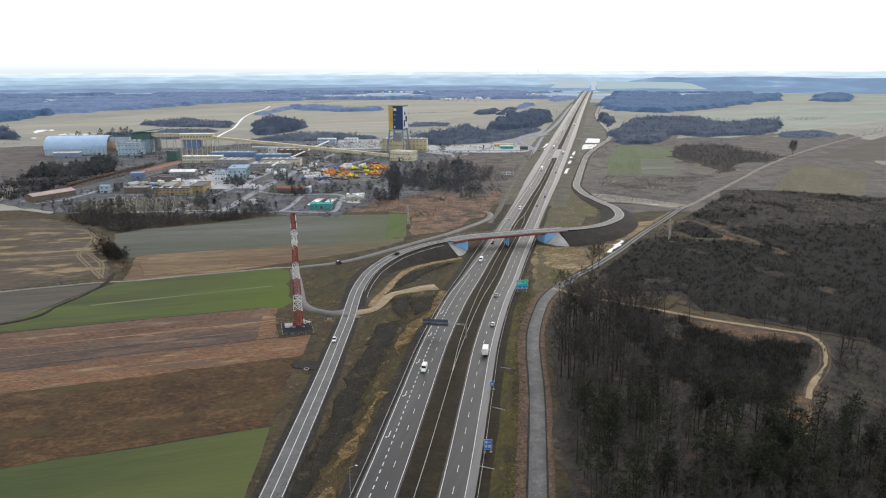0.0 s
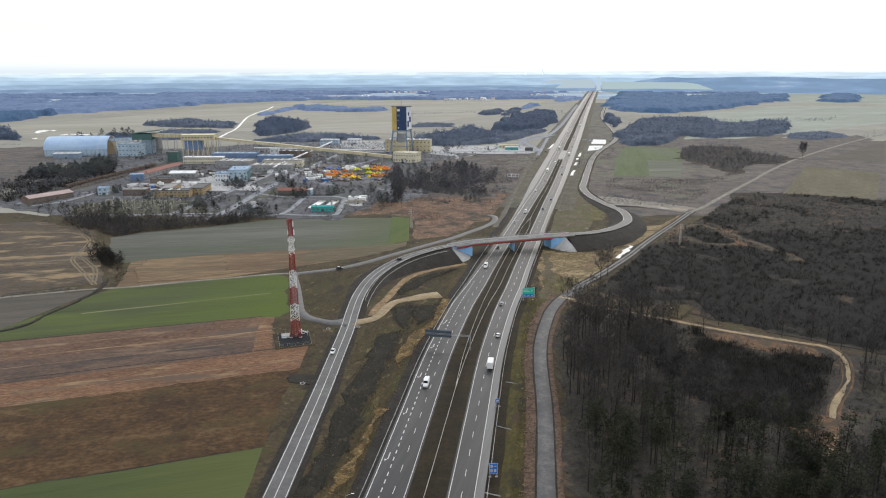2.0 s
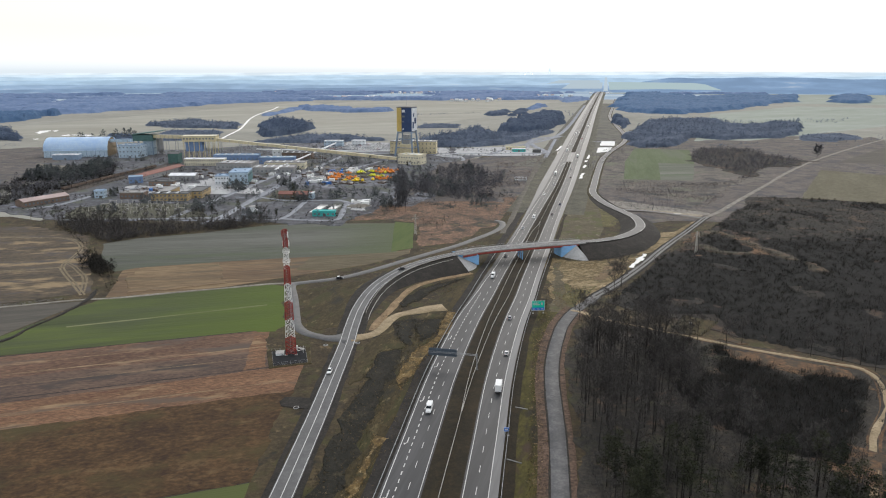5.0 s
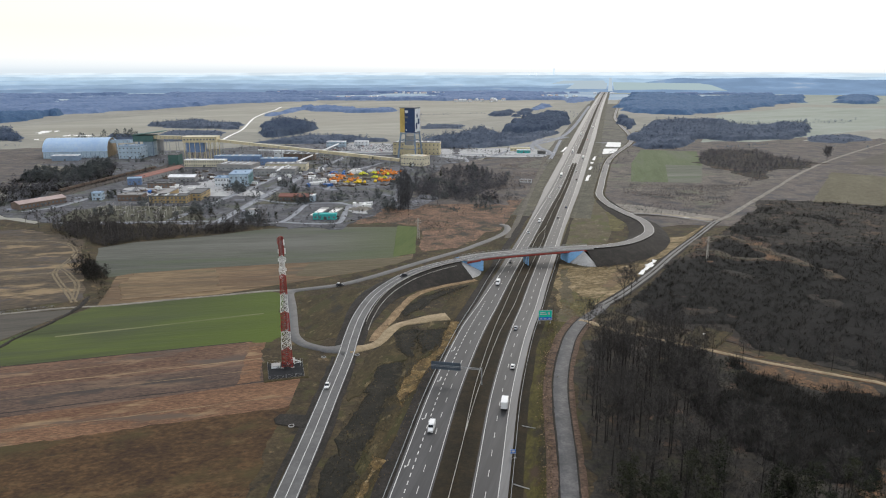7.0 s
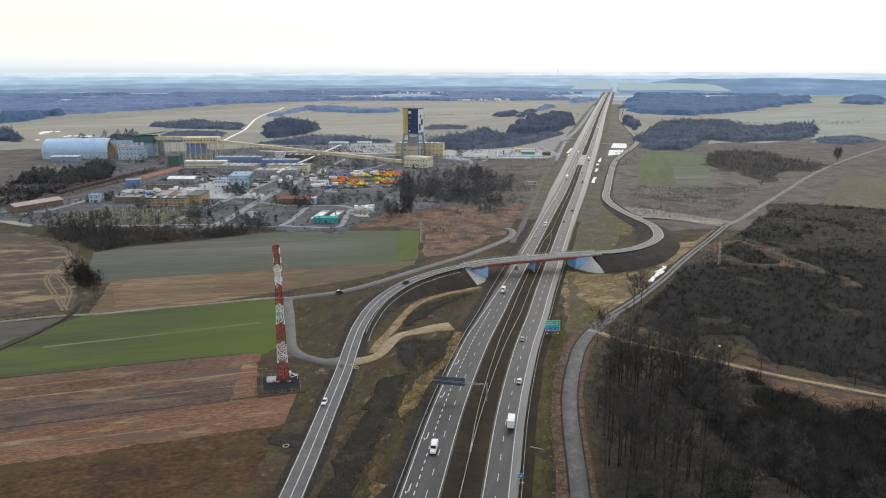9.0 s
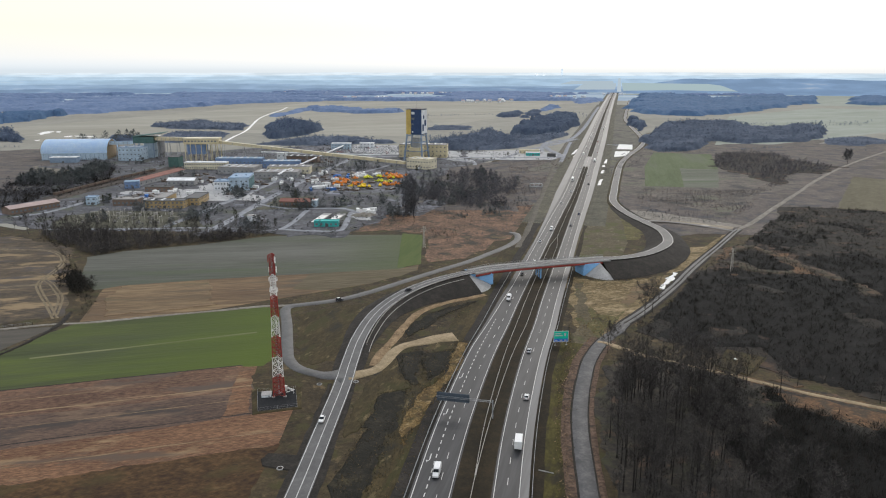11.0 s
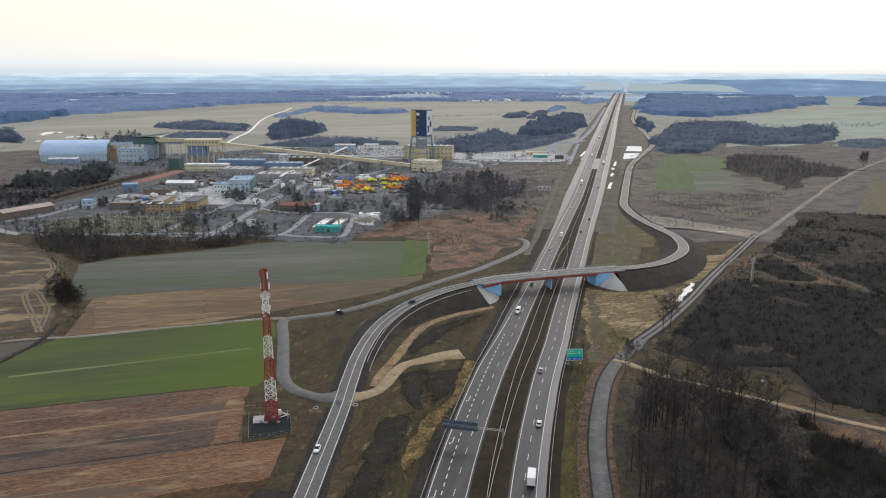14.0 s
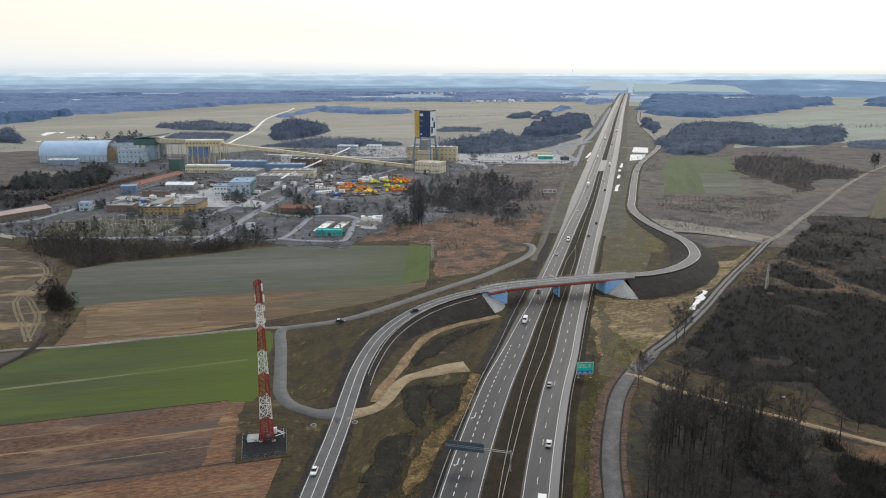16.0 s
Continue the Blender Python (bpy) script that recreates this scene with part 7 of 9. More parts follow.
building("workshop", (-300, 750), -4, 44, 30, 8, "grey_wall", "roof_grey", "low grey workshop hall with flat roof", 1, 8, 3)
building("workshop", (-246, 722), 3, 50, 26, 7, "grey_wall", "roof_grey", "wide grey workshop hall with a flat roof", 1, 10, 3)
building("workshop", (-240, 752), 3, 50, 20, 8.5, "cream_light", "roof_grey", "cream workshop hall with a grey roof", 1, 10, 3)
building("workshop", (-330, 815), 2, 60, 16, 9, "blue_wall", "roof_blue", "long blue steel workshop", 1, 12, 2)
building("workshop", (-262, 800), 2, 46, 16, 8, "blue_wall", "roof_blue", "blue steel workshop below the conveyor", 1, 8, 2)
building("store", (-258, 846), 0, 12, 10, 12, "white_wall", "roof_white", "tall white store below the conveyor", 2, 2, 0)
building("workshop", (-245, 846), 0, 42, 18, 8, "brick_wall", "roof_dark", "brown brick hall below the conveyor", 1, 8, 2)
building("gatehouse", (-171, 580), -3, 31, 12, 4.8, "brick_wall", "roof_red", "low house with a rusty red roof", 1, 8, 2, "gable")
building("gatehouse", (-141, 578), -3, 4, 9, 6, "pale_blue", "roof_white", "small pale blue annex of the gatehouse", 1, 1, 1)
building("pump_house", (-121, 509), 2, 19, 7, 4.2, "teal", "teal", "teal pump house at the settling basins", 1, 5, 2)
building("shed", (-352, 578), 10, 9, 9, 7, "pale_blue", "roof_blue", "small pale blue house beside the railway", 2, 2, 2)
building("shed", (-325, 575), 3, 22, 14, 6, "brick_wall", "roof_grey", "brick shed with a grey roof", 1, 6, 2)
building("kiosk", (88, 925), -5, 20, 9, 4.5, "teal", "roof_white", "teal service building beside the motorway", 1, 5, 2)
building("canopy_building", (80, 948), -3, 30, 8, 5, "cream", "cream_light", "cream service station canopy building", 1, 6, 2)
building("kiosk", (118, 915), -5, 12, 8, 4, "roof_dark", "roof_dark", "small dark hut beside the motorway", 0, 0, 0)
building("store", (-215, 985), 0, 30, 14, 9, "pale_blue", "roof_white", "pale blue store beside the car park", 2, 6, 2)
building("store", (-172, 1000), 0, 22, 12, 8, "white_wall", "roof_white", "white store beside the car park", 2, 4, 2)
for x, y in ((-127, 521), (-114.5, 521)):
    bs = thing("settling_basin", (x, y, 0), -5, label="long white-covered settling basin", category="basin")
    bm = bmesh.new()
    box(bm, (0, 0, 0), (7, 37, 1.1))
    part("rim", bm, M["concrete"], bs)
    bm = bmesh.new()
    box(bm, (0.4, 0.4, 1.1), (6.6, 28, 1.25))
    part("cover", bm, M["sheet_white"], bs, "white cover sheet")
tank = thing("water_tank", (-178, 527, 0), label="round white water tank", category="tank")
bm = bmesh.new()
bmesh.ops.create_cone(bm, segments=24, radius1=3.6, radius2=3.6, depth=4.6, cap_ends=True, matrix=pose(0, 0, 2.3))
part("drum", bm, M["white_wall"], tank)
bm = bmesh.new()
bmesh.ops.create_cone(bm, segments=24, radius1=3.75, radius2=3.3, depth=0.4, cap_ends=True, matrix=pose(0, 0, 4.8))
part("lid", bm, M["roof_grey"], tank)
pipe = thing("pipe_bridge", metres=True, label="pale pipe bridge on short supports across the yard", category="pipe")
for a, b in (((-214, 712, 7), (-194, 977, 7)), ((-300, 905, 6), (-120, 880, 6))):
    a, b = (*plan(a[0], a[1]), a[2]), (*plan(b[0], b[1]), b[2])
    bm = bmesh.new()
    bar(bm, a, b, 1.0, sides=8)
    part("pipe", bm, M["roof_white"], pipe)
    for k in range(9):
        p = Vector(a).lerp(Vector(b), k / 8)
        bm = bmesh.new()
        bar(bm, (p.x, p.y, 0), (p.x, p.y, p.z), 0.35)
        part("support", bm, M["steel"], pipe)

# ---- vehicles ----


def wheel(parent, x, y, r, w=0.22):
    bm = bmesh.new()
    bmesh.ops.create_cone(bm, segments=12, radius1=r, radius2=r, depth=w, cap_ends=True, matrix=pose(x, y, r, 0, 90, 0))
    ob = part("wheel", bm, M["tyre"], parent)
    bm = bmesh.new()
    s = 1 if x > 0 else -1
    bmesh.ops.create_cone(bm, segments=10, radius1=r * 0.6, radius2=r * 0.5, depth=0.05, cap_ends=True, matrix=pose(x + s * (w / 2 + 0.01), y, r, 0, 90, 0))
    part("rim", bm, M["rim"], ob)


def loft(bm, sections):
    """A skin over cross-sections (y, half width, low z, high z), closed at both ends."""
    rings = []
    for y, hw, z0, z1 in sections:
        rings.append([bm.verts.new(v) for v in ((-hw, y, z0), (hw, y, z0), (hw, y, (z0 + z1 * 2) / 3), (hw * 0.9, y, z1), (-hw * 0.9, y, z1), (-hw, y, (z0 + z1 * 2) / 3))])
    for a, b in zip(rings, rings[1:]):
        for i in range(6):
            j = (i + 1) % 6
            bm.faces.new((a[i], a[j], b[j], b[i]))
    bm.faces.new(rings[0][::-1])
    bm.faces.new(rings[-1])
    return bm


def car(at, turn, color, label, group="", tall=1.0, length=4.4, metres=False, far=False, roof=""):
    """A car that faces +y before it is turned."""
    c = thing("car", at, turn, metres, label=label, category="car", group=group)
    k = length / 4.4
    part("body", loft(bmesh.new(), ((-2.15 * k, 0.78, 0.35, 0.82), (-1.9 * k, 0.88, 0.25, 0.95), (-0.6, 0.9, 0.22, 0.98), (0.9 * k, 0.9, 0.22, 0.95), (1.9 * k, 0.86, 0.25, 0.78), (2.15 * k, 0.74, 0.35, 0.6))), M["paint_" + color], c, smooth=False)
    part("glasshouse", loft(bmesh.new(), ((-1.85 * k, 0.76, 0.93, 1.0), (-1.25 * k, 0.74, 0.93, 1.42 * tall), (0.2, 0.74, 0.93, 1.44 * tall), (1.05 * k, 0.76, 0.93, 0.97))), M["car_glass"], c)
    part("roof", loft(bmesh.new(), ((-1.3 * k, 0.66, 1.41 * tall, 1.45 * tall), (0.2, 0.66, 1.42 * tall, 1.5 * tall))), M["paint_" + (roof or color)], c)
    if far:
        return c
    for x in (-0.8, 0.8):
        for y in (-1.3 * k, 1.35 * k):
            wheel(c, x, y, 0.32)
    for x in (-0.6, 0.6):
        bm = bmesh.new()
        box(bm, (x - 0.18, 2.02 * k, 0.56), (x + 0.18, 2.16 * k, 0.7))
        part("headlight", bm, M["lamp_glass"], c)
        bm = bmesh.new()
        box(bm, (x - 0.18, -2.17 * k, 0.62), (x + 0.18, -2.05 * k, 0.78))
        part("tail_light", bm, M["tail_lamp"], c)
    return c


def van(at, turn, label, box_body=False, color="white", length=6.0):
    v = thing("van" if not box_body else "lorry", at, turn, True, label=label, category="van" if not box_body else "lorry")
    if box_body:
        bm = bmesh.new()
        box(bm, (-1.2, -length / 2, 0.95), (1.2, length / 2 - 2.2, 3.6))
        bmesh.ops.bevel(bm, geom=bm.edges[:], offset=0.06, segments=1, affect="EDGES")
        part("cargo_box", bm, M["paint_white"], v, "white cargo box")
        part("cab", loft(bmesh.new(), ((length / 2 - 2.0, 1.1, 0.5, 2.7), (length / 2 - 0.9, 1.12, 0.45, 2.75), (length / 2 - 0.15, 1.08, 0.45, 1.6), (length / 2, 1.0, 0.5, 1.2))), M["paint_" + color], v, "painted cab")
        bm = bmesh.new()
        box(bm, (-1.0, -length / 2 + 0.3, 0.55), (1.0, length / 2 - 0.4, 0.95))
        part("chassis", bm, M["tyre"], v)
    else:
        part("body", loft(bmesh.new(), ((-length / 2, 0.96, 0.4, 2.35), (-length / 2 + 0.3, 1.0, 0.3, 2.5), (length / 2 - 2.2, 1.0, 0.3, 2.5), (length / 2 - 1.1, 0.98, 0.3, 1.5), (length / 2, 0.9, 0.4, 1.0))), M["paint_" + color], v)
    bm = bmesh.new()
    y = length / 2 - (0.75 if box_body else 1.72)
    bm.faces.new([bm.verts.new(q) for q in ((-0.85, y + 0.62, 1.62), (0.85, y + 0.62, 1.62), (0.8, y - 0.02, 2.55 if box_body else 2.3), (-0.8, y - 0.02, 2.55 if box_body else 2.3))])
    bmesh.ops.solidify(bm, geom=bm.faces[:], thickness=-0.05)
    part("windscreen", bm, M["car_glass"], v)
    for x in (-0.92, 0.92):
        for yy in (-length / 2 + 1.2, length / 2 - 1.1):
            wheel(v, x, yy, 0.42, 0.26)
    return v


def lane(y, offset):
    """A place in a lane of the motorway, and the heading there."""
    y = gy(y)
    i = int(np.clip(np.searchsorted(my, y), 1, len(MOTORWAY) - 2))
    t = (y - my[i - 1]) / (my[i] - my[i - 1])
    p = MOTORWAY[i - 1] * (1 - t) + MOTORWAY[i] * t
    nar = np.interp(y, (gy(330), gy(640)), (0.0, 2.4))
    s = sideways(MOTORWAY)[i]
    o = offset - math.copysign(nar, offset)
    d = MOTORWAY[i] - MOTORWAY[i - 1]
    return (p[0] + s[0] * o, p[1] + s[1] * o, 0.49), math.degrees(math.atan2(-d[0], d[1]))


for y, o, col in ((262, 11.8, "white"), (300, 8.2, "silver"), (398, -11.8, "black"), (422, -8.1, "white"), (470, -11.7, "silver"), (520, 8.1, "grey"), (560, 11.6, "dark_blue"), (600, -11.7, "white"), (655, -8.1, "silver"), (700, 11.7, "black"), (760, 8.1, "white"), (800, -8.1, "white"), (960, 11.7, "silver"), (1010, -11.7, "white"), (1100, 8.1, "red"), (1250, -11.7, "white"), (1420, 11.7, "white")):
    at, turn = lane(y, o)
    car(at, turn + (180 if o < 0 else 0), col, f"{col.replace('_', ' ')} car driving on the motorway asphalt", "cars on the motorway", metres=True)
for y, o, bx, ln in ((358, -11.8, False, 6.2), (215, -11.7, False, 6.2), (232, 11.9, True, 8.0), (505, -8.1, False, 6.0), (720, -11.6, True, 14.0), (870, 11.6, True, 14.0), (930, -11.6, True, 12.0), (1180, -11.6, True, 12.0), (1330, 11.6, True, 14.0)):
    at, turn = lane(y, o)
    van(at, turn + (180 if o < 0 else 0), "white lorry with a box body on the motorway" if bx else "white panel van on the motorway", bx, length=ln)
car((-51.3, 309, 0.6), 180, "white", "white car driving on the local road", metres=True)
car((-69.4, 445.2, 0.36), -66, "black", "dark car with a pale roof parked on the access road", tall=1.1, metres=True, roof="white")
car((-33.2, 448.6, 5.2), 118, "black", "dark car on the bridge ramp", metres=True)

# parked cars at the mine, in rows
proto = {k: car((-240 + 6 * i, 930, 0.42), 0, k, f"{k.replace('_', ' ')} car parked at the mine", "cars in the mine car park", far=True) for i, k in enumerate(("white", "silver", "grey", "red", "dark_blue"))}
rng = random.Random(4)
for r in range(11):
    for k in range(34):
        if rng.random() < 0.15 or (r == 0 and k < 8) or (r > 4 and k < 10):
            continue
        key = rng.choices(list(proto), (8, 4, 1, 1, 1))[0]
        copy_thing(proto[key], pose(*plan(-245 + k * 4.2 + rng.uniform(-0.3, 0.3), 930 + r * 8.2 + rng.uniform(-0.6, 0.6)), 0.42, 0, 0, rng.choice((0, 180)) + rng.uniform(-4, 4)))

# mining machines and containers in the equipment yard


def machine(key):
    m = thing("mining_machine", (-150, 690, 0.42), label=f"{key} mining machine stored in the equipment yard", category="machine", group="machines in the equipment yard")
    bm = bmesh.new()
    loft(bm, ((-3.2, 1.3, 0.7, 1.9), (-1.0, 1.4, 0.6, 2.3), (1.2, 1.4, 0.6, 1.9), (3.2, 1.1, 0.7, 1.4)))
    part("hull", bm, M["machine_" + key], m)
    bm = bmesh.new()
    box(bm, (-0.9, -0.8, 2.1), (0.9, 0.8, 3.2))
    part("cab", bm, M["machine_" + key], m)
    bm = bmesh.new()
    bar(bm, (0, 2.6, 1.4), (0, 5.0, 1.0), 0.4, 0.25)
    part("boom", bm, M["machine_" + key], m)
    for x in (-1.3, 1.3):
        for y in (-1.8, 1.8):
            wheel(m, x, y, 0.6, 0.5)
    return m


def container(key):
    c = thing("container", (-160, 700, 0.42), label=f"{key} steel container in the equipment yard", category="container", group="containers in the equipment yard")
    bm = bmesh.new()
    box(bm, (-1.25, -3, 0), (1.25, 3, 2.6))
    part("shell", bm, M["machine_blue" if key == "blue" else "paint_white"], c)
    for y in (-2.2, -1.1, 0, 1.1, 2.2):
        bm = bmesh.new()
        box(bm, (-1.32, y - 0.12, 0.1), (1.32, y + 0.12, 2.5))
        part("rib", bm, M["machine_blue" if key == "blue" else "paint_white"], c)
    return c


mp = {k: machine(k) for k in ("yellow", "orange", "lime")}
cp = {k: container(k) for k in ("white", "blue")}


def scrap():
    """A stack of beams and plates."""
    c = thing("scrap_stack", (-165, 720, 0.42), label="stack of grey steel beams and plates in the yard", category="scrap", group="scrap stacks in the yard")
    r = random.Random(12)
    for k in range(5):
        bm = bmesh.new()
        w, d, h = r.uniform(0.4, 2.2), r.uniform(1.0, 3.0), r.uniform(0.4, 1.8)
        box(bm, (-w, -d, 0), (w, d, h), pose(r.uniform(-3, 3), r.uniform(-3, 3), 0, 0, 0, r.uniform(-30, 30)))
        part("beam", bm, M[r.choice(("grey_wall", "roof_dark", "rust", "roof_grey", "steel"))], c)
    return c


def pile():
    """A heap of pale stone."""
    c = thing("gravel_heap", (-85, 548, 0.42), label="pale heap of gravel in the yard", category="heap", group="gravel heaps in the yard")
    r = np.random.default_rng(5)
    bm = bmesh.new()
    rings = [[bm.verts.new((math.cos(a) * q * r.uniform(0.85, 1.15), math.sin(a) * q * 0.7 * r.uniform(0.85, 1.15), z)) for a in np.arange(14) * math.tau / 14] for q, z in ((6, 0), (4.2, 0.9), (2.2, 1.8), (0.6, 2.2))]
    for a, b in zip(rings, rings[1:]):
        for i in range(14):
            bm.faces.new((a[i], a[(i + 1) % 14], b[(i + 1) % 14], b[i]))
    bm.faces.new(rings[-1])
    part("mound", bm, M["dirt_road"], c, smooth=True)
    return c


cp["scrap"], cp["pile"] = scrap(), pile()
spots = ((-100, 715, 17, 22, "lime", 14), (-84, 738, 14, 18, "orange", 16), (-112, 676, 20, 5, "yellow", 10), (-130, 690, 16, 10, "orange", 10), (-78, 690, 12, 8, "orange", 8), (-118, 745, 14, 14, "white", 14), (-150, 668, 14, 10, "white", 8), (-150, 655, 14, 5, "blue", 5), (-150, 735, 12, 10, "blue", 4), (-160, 700, 14, 16, "white", 8), (-140, 715, 14, 8, "orange", 6), (-90, 560, 8, 6, "white", 6), (-165, 720, 16, 30, "scrap", 13), (-130, 700, 24, 40, "scrap", 17), (-95, 670, 26, 10, "scrap", 7), (-230, 690, 12, 60, "scrap", 11), (-310, 620, 24, 12, "scrap", 8), (-300, 705, 30, 20, "scrap", 10), (-290, 870, 60, 20, "scrap", 12), (-200, 860, 40, 20, "scrap", 8), (-85, 548, 10, 8, "pile", 5), (-150, 760, 30, 10, "pile", 6), (-300, 640, 30, 14, "white", 8), (-290, 690, 30, 16, "white", 8), (-330, 720, 20, 30, "scrap", 10), (-255, 700, 14, 20, "white", 6), (-310, 610, 14, 8, "blue", 2), (-210, 690, 14, 30, "white", 7), (-180, 745, 12, 20, "white", 6), (-130, 660, 20, 10, "scrap", 8), (-60, 800, 10, 8, "white", 5), (-100, 775, 18, 6, "scrap", 6))
first = set()
for cx, cy, rx, ry, key, count in spots:
    for k in range(count):
        m = pose(*plan(cx + rng.uniform(-rx, rx), cy + rng.uniform(-ry, ry)), 0.42, 0, 0, rng.choice((0, 90)) + rng.uniform(-12, 12))
        src = mp.get(key) or cp[key]
        if key not in first:
            src.matrix_world = m
            first.add(key)
        else:
            copy_thing(src, m)

# goods train
M["track_bed"] = ramp_mat("track_bed", ((0.040, 0.035, 0.031), (0.062, 0.053, 0.046), (0.095, 0.080, 0.068)), (12, 1.5), stretch=(1, 0.2, 1), turn=5, fine=0.5)
train_path = spline(((-408, 600), (-405, 622), (-396, 690), (-386, 747), (-380, 800)), 5.0)
tagged(ribbon("railway_bed", train_path, ((-7, 0.22), (15, 0.22)), M["track_bed"], wobble=0.5), "dark brown railway track bed", "railway", kind="structure")
wag = thing("rail_wagon", (0, 0, 0.4), metres=True, label="rusty open goods wagon on the siding", category="wagon", group="wagons on the siding")
bm = bmesh.new()
box(bm, (-1.4, -6, 1.1), (1.4, 6, 1.5))
for x in (-1.4, 1.28):
    box(bm, (x, -6, 1.5), (x + 0.12, 6, 3.2))
for y in (-6, 5.88):
    box(bm, (-1.28, y, 1.5), (1.28, y + 0.12, 3.2))
part("tub", bm, M["rust"], wag)
bm = bmesh.new()
box(bm, (-1.25, -5.8, 2.6), (1.25, 5.8, 2.75))
part("load", bm, M["dirt_road"], wag, "pale stone load")
for y in (-4, 4):
    for x in (-0.75, 0.75):
        wheel(wag, x, y, 0.5, 0.15)
seg = np.r_[0, np.cumsum(np.linalg.norm(np.diff(train_path[:, :2], axis=0), axis=1))]
for k in range(14):
    s = 24 + k * 13.2
    x, y = np.interp(s, seg, train_path[:, 0]), np.interp(s, seg, train_path[:, 1])
    x2, y2 = np.interp(s + 1, seg, train_path[:, 0]), np.interp(s + 1, seg, train_path[:, 1])
    m = pose(x - 2, y, 0.6, 0, 0, math.degrees(math.atan2(-(x2 - x), y2 - y)))
    if k == 0:
        wag.matrix_world = m
    else:
        copy_thing(wag, m)

# arrows painted on the slip lane, and a field fence
for y in (170, 196, 222, 248, 274):
    (x, yy, z), t = lane(y, -15.3)
    bm = bmesh.new()
    q = pose(x, yy, z + 0.01, 0, 0, t + 180)
    for poly in (((-0.2, -3.2), (0.2, -3.2), (0.2, 1.0), (-0.2, 1.0)), ((-0.15, 1.0), (0.15, 1.0), (0.15, 1.4), (-0.7, 2.6), (-0.7, 2.0)), ((-1.25, 1.7), (-0.7, 1.4), (-0.7, 3.3))):
        bm.faces.new([bm.verts.new(q @ Vector((-a * 0.9, b * 0.85, 0))) for a, b in poly])
    on(road, link("arrow", bm, M["marking"]))
fence = thing("fence", (-249, 304, 0), label="weathered wooden post fence along the scrubland", category="fence")
fp = spline(((-400, 266), (-300, 291), (-249.4, 304.2), (-212, 318.5)), 4.0)
for i, p in enumerate(fp):
    bm = bmesh.new()
    bar(bm, (p[0], p[1], 0), (p[0] + 0.1, p[1], 1.5), 0.12, 0.10)
    on(fence, link("post", bm, M["bark"]))
for h in (0.6, 1.2):
    on(fence, tube_strip("wire", fp, -0.03, 0.03, h, h + 0.06, M["steel"]))

# ---- crash barriers ----


def barrier(path, offset, label, lo, hi, step=2, dull=False):
    sel = path[(path[:, 1] > gy(lo)) & (path[:, 1] < gy(hi))]
    b = thing("crash_barrier", (float(sel[0, 0]), float(sel[0, 1]), 0), metres=True, label=label, category="barrier")
    o = offset(sel) if callable(offset) else offset
    on(b, tube_strip("beam", sel, o - 0.07, o + 0.07, 0.45, 0.78, M["steel" if dull else "rail_steel"]))
    side = sideways(sel)
    oo = np.broadcast_to(np.asarray(o, float), len(sel))
    bm = bmesh.new()
    box(bm, (-0.06, -0.06, 0), (0.06, 0.06, 0.5))
    me = bpy.data.meshes.new("post")
    bm.to_mesh(me)
    bm.free()
    me.materials.append(M["steel"])
    for i in range(0, len(sel), step):
        p = new("post", me)
        p.location = (sel[i, 0] + side[i, 0] * oo[i], sel[i, 1] + side[i, 1] * oo[i], sel[i, 2] + 0.05)
        on(b, p)
    return b


spread = lambda s: np.interp(s[:, 1], (278, 310, 367, 412, 572, 602), (-0.15, -0.8, -1.5, -2.4, -2.6, -0.15))
barrier(MOTORWAY, spread, "steel crash barrier in the median grass", 215, 496)
barrier(MOTORWAY, lambda s: -spread(s), "steel crash barrier in the median grass", 215, 496)
barrier(MOTORWAY, lambda s: np.interp(s[:, 1], (gy(60), gy(218)), (-1.5, 0.0)), "steel cable barrier in the median grass", 60, 221)
barrier(MOTORWAY, lambda s: 0.0 * s[:, 1], "steel crash barrier in the median grass", 497, 900, 3)
barrier(MOTORWAY, 17.3, "dark steel crash barrier along the hard shoulder", 60, 420, dull=True)
barrier(MOTORWAY, -18.9, "dark steel crash barrier along the slip lane", 60, 420, dull=True)
barrier(LOCAL[:np.argmax(LOCAL[:, 0] > -4)], 4.7, "steel crash barrier along the bridge ramp", 300, 400, 2)

# ---- street lamps, poles, billboard, substation ----
CHUTES = (((16.2, 243.5), (20.8, 241)), ((21.6, 280), (26, 278.2)), ((10.0, 203), (14.6, 201.2)))
PYLONS = ((159.7, 512.1), (-32.0, 567.2))
LAMP = (-27.9, 187.9)
for (x0, y0), (x1, y1) in CHUTES:
    c = thing("drain_chute", (x0, y0, 0.1), metres=True, label="pale concrete drain chute down the motorway verge", category="drain")
    bm = bmesh.new()
    d = Vector((x1 - x0, y1 - y0, 0))
    turn = pose(0, 0, 0.2, 0, 0, math.degrees(math.atan2(d.y, d.x)))
    box(bm, (0, -0.12, -0.1), (d.length, 0.12, 0.02), turn)
    box(bm, (0, -0.2, 0.02), (d.length, -0.12, 0.1), turn)
    box(bm, (0, 0.12, 0.02), (d.length, 0.2, 0.1), turn)
    part("channel", bm, M["concrete"], c)


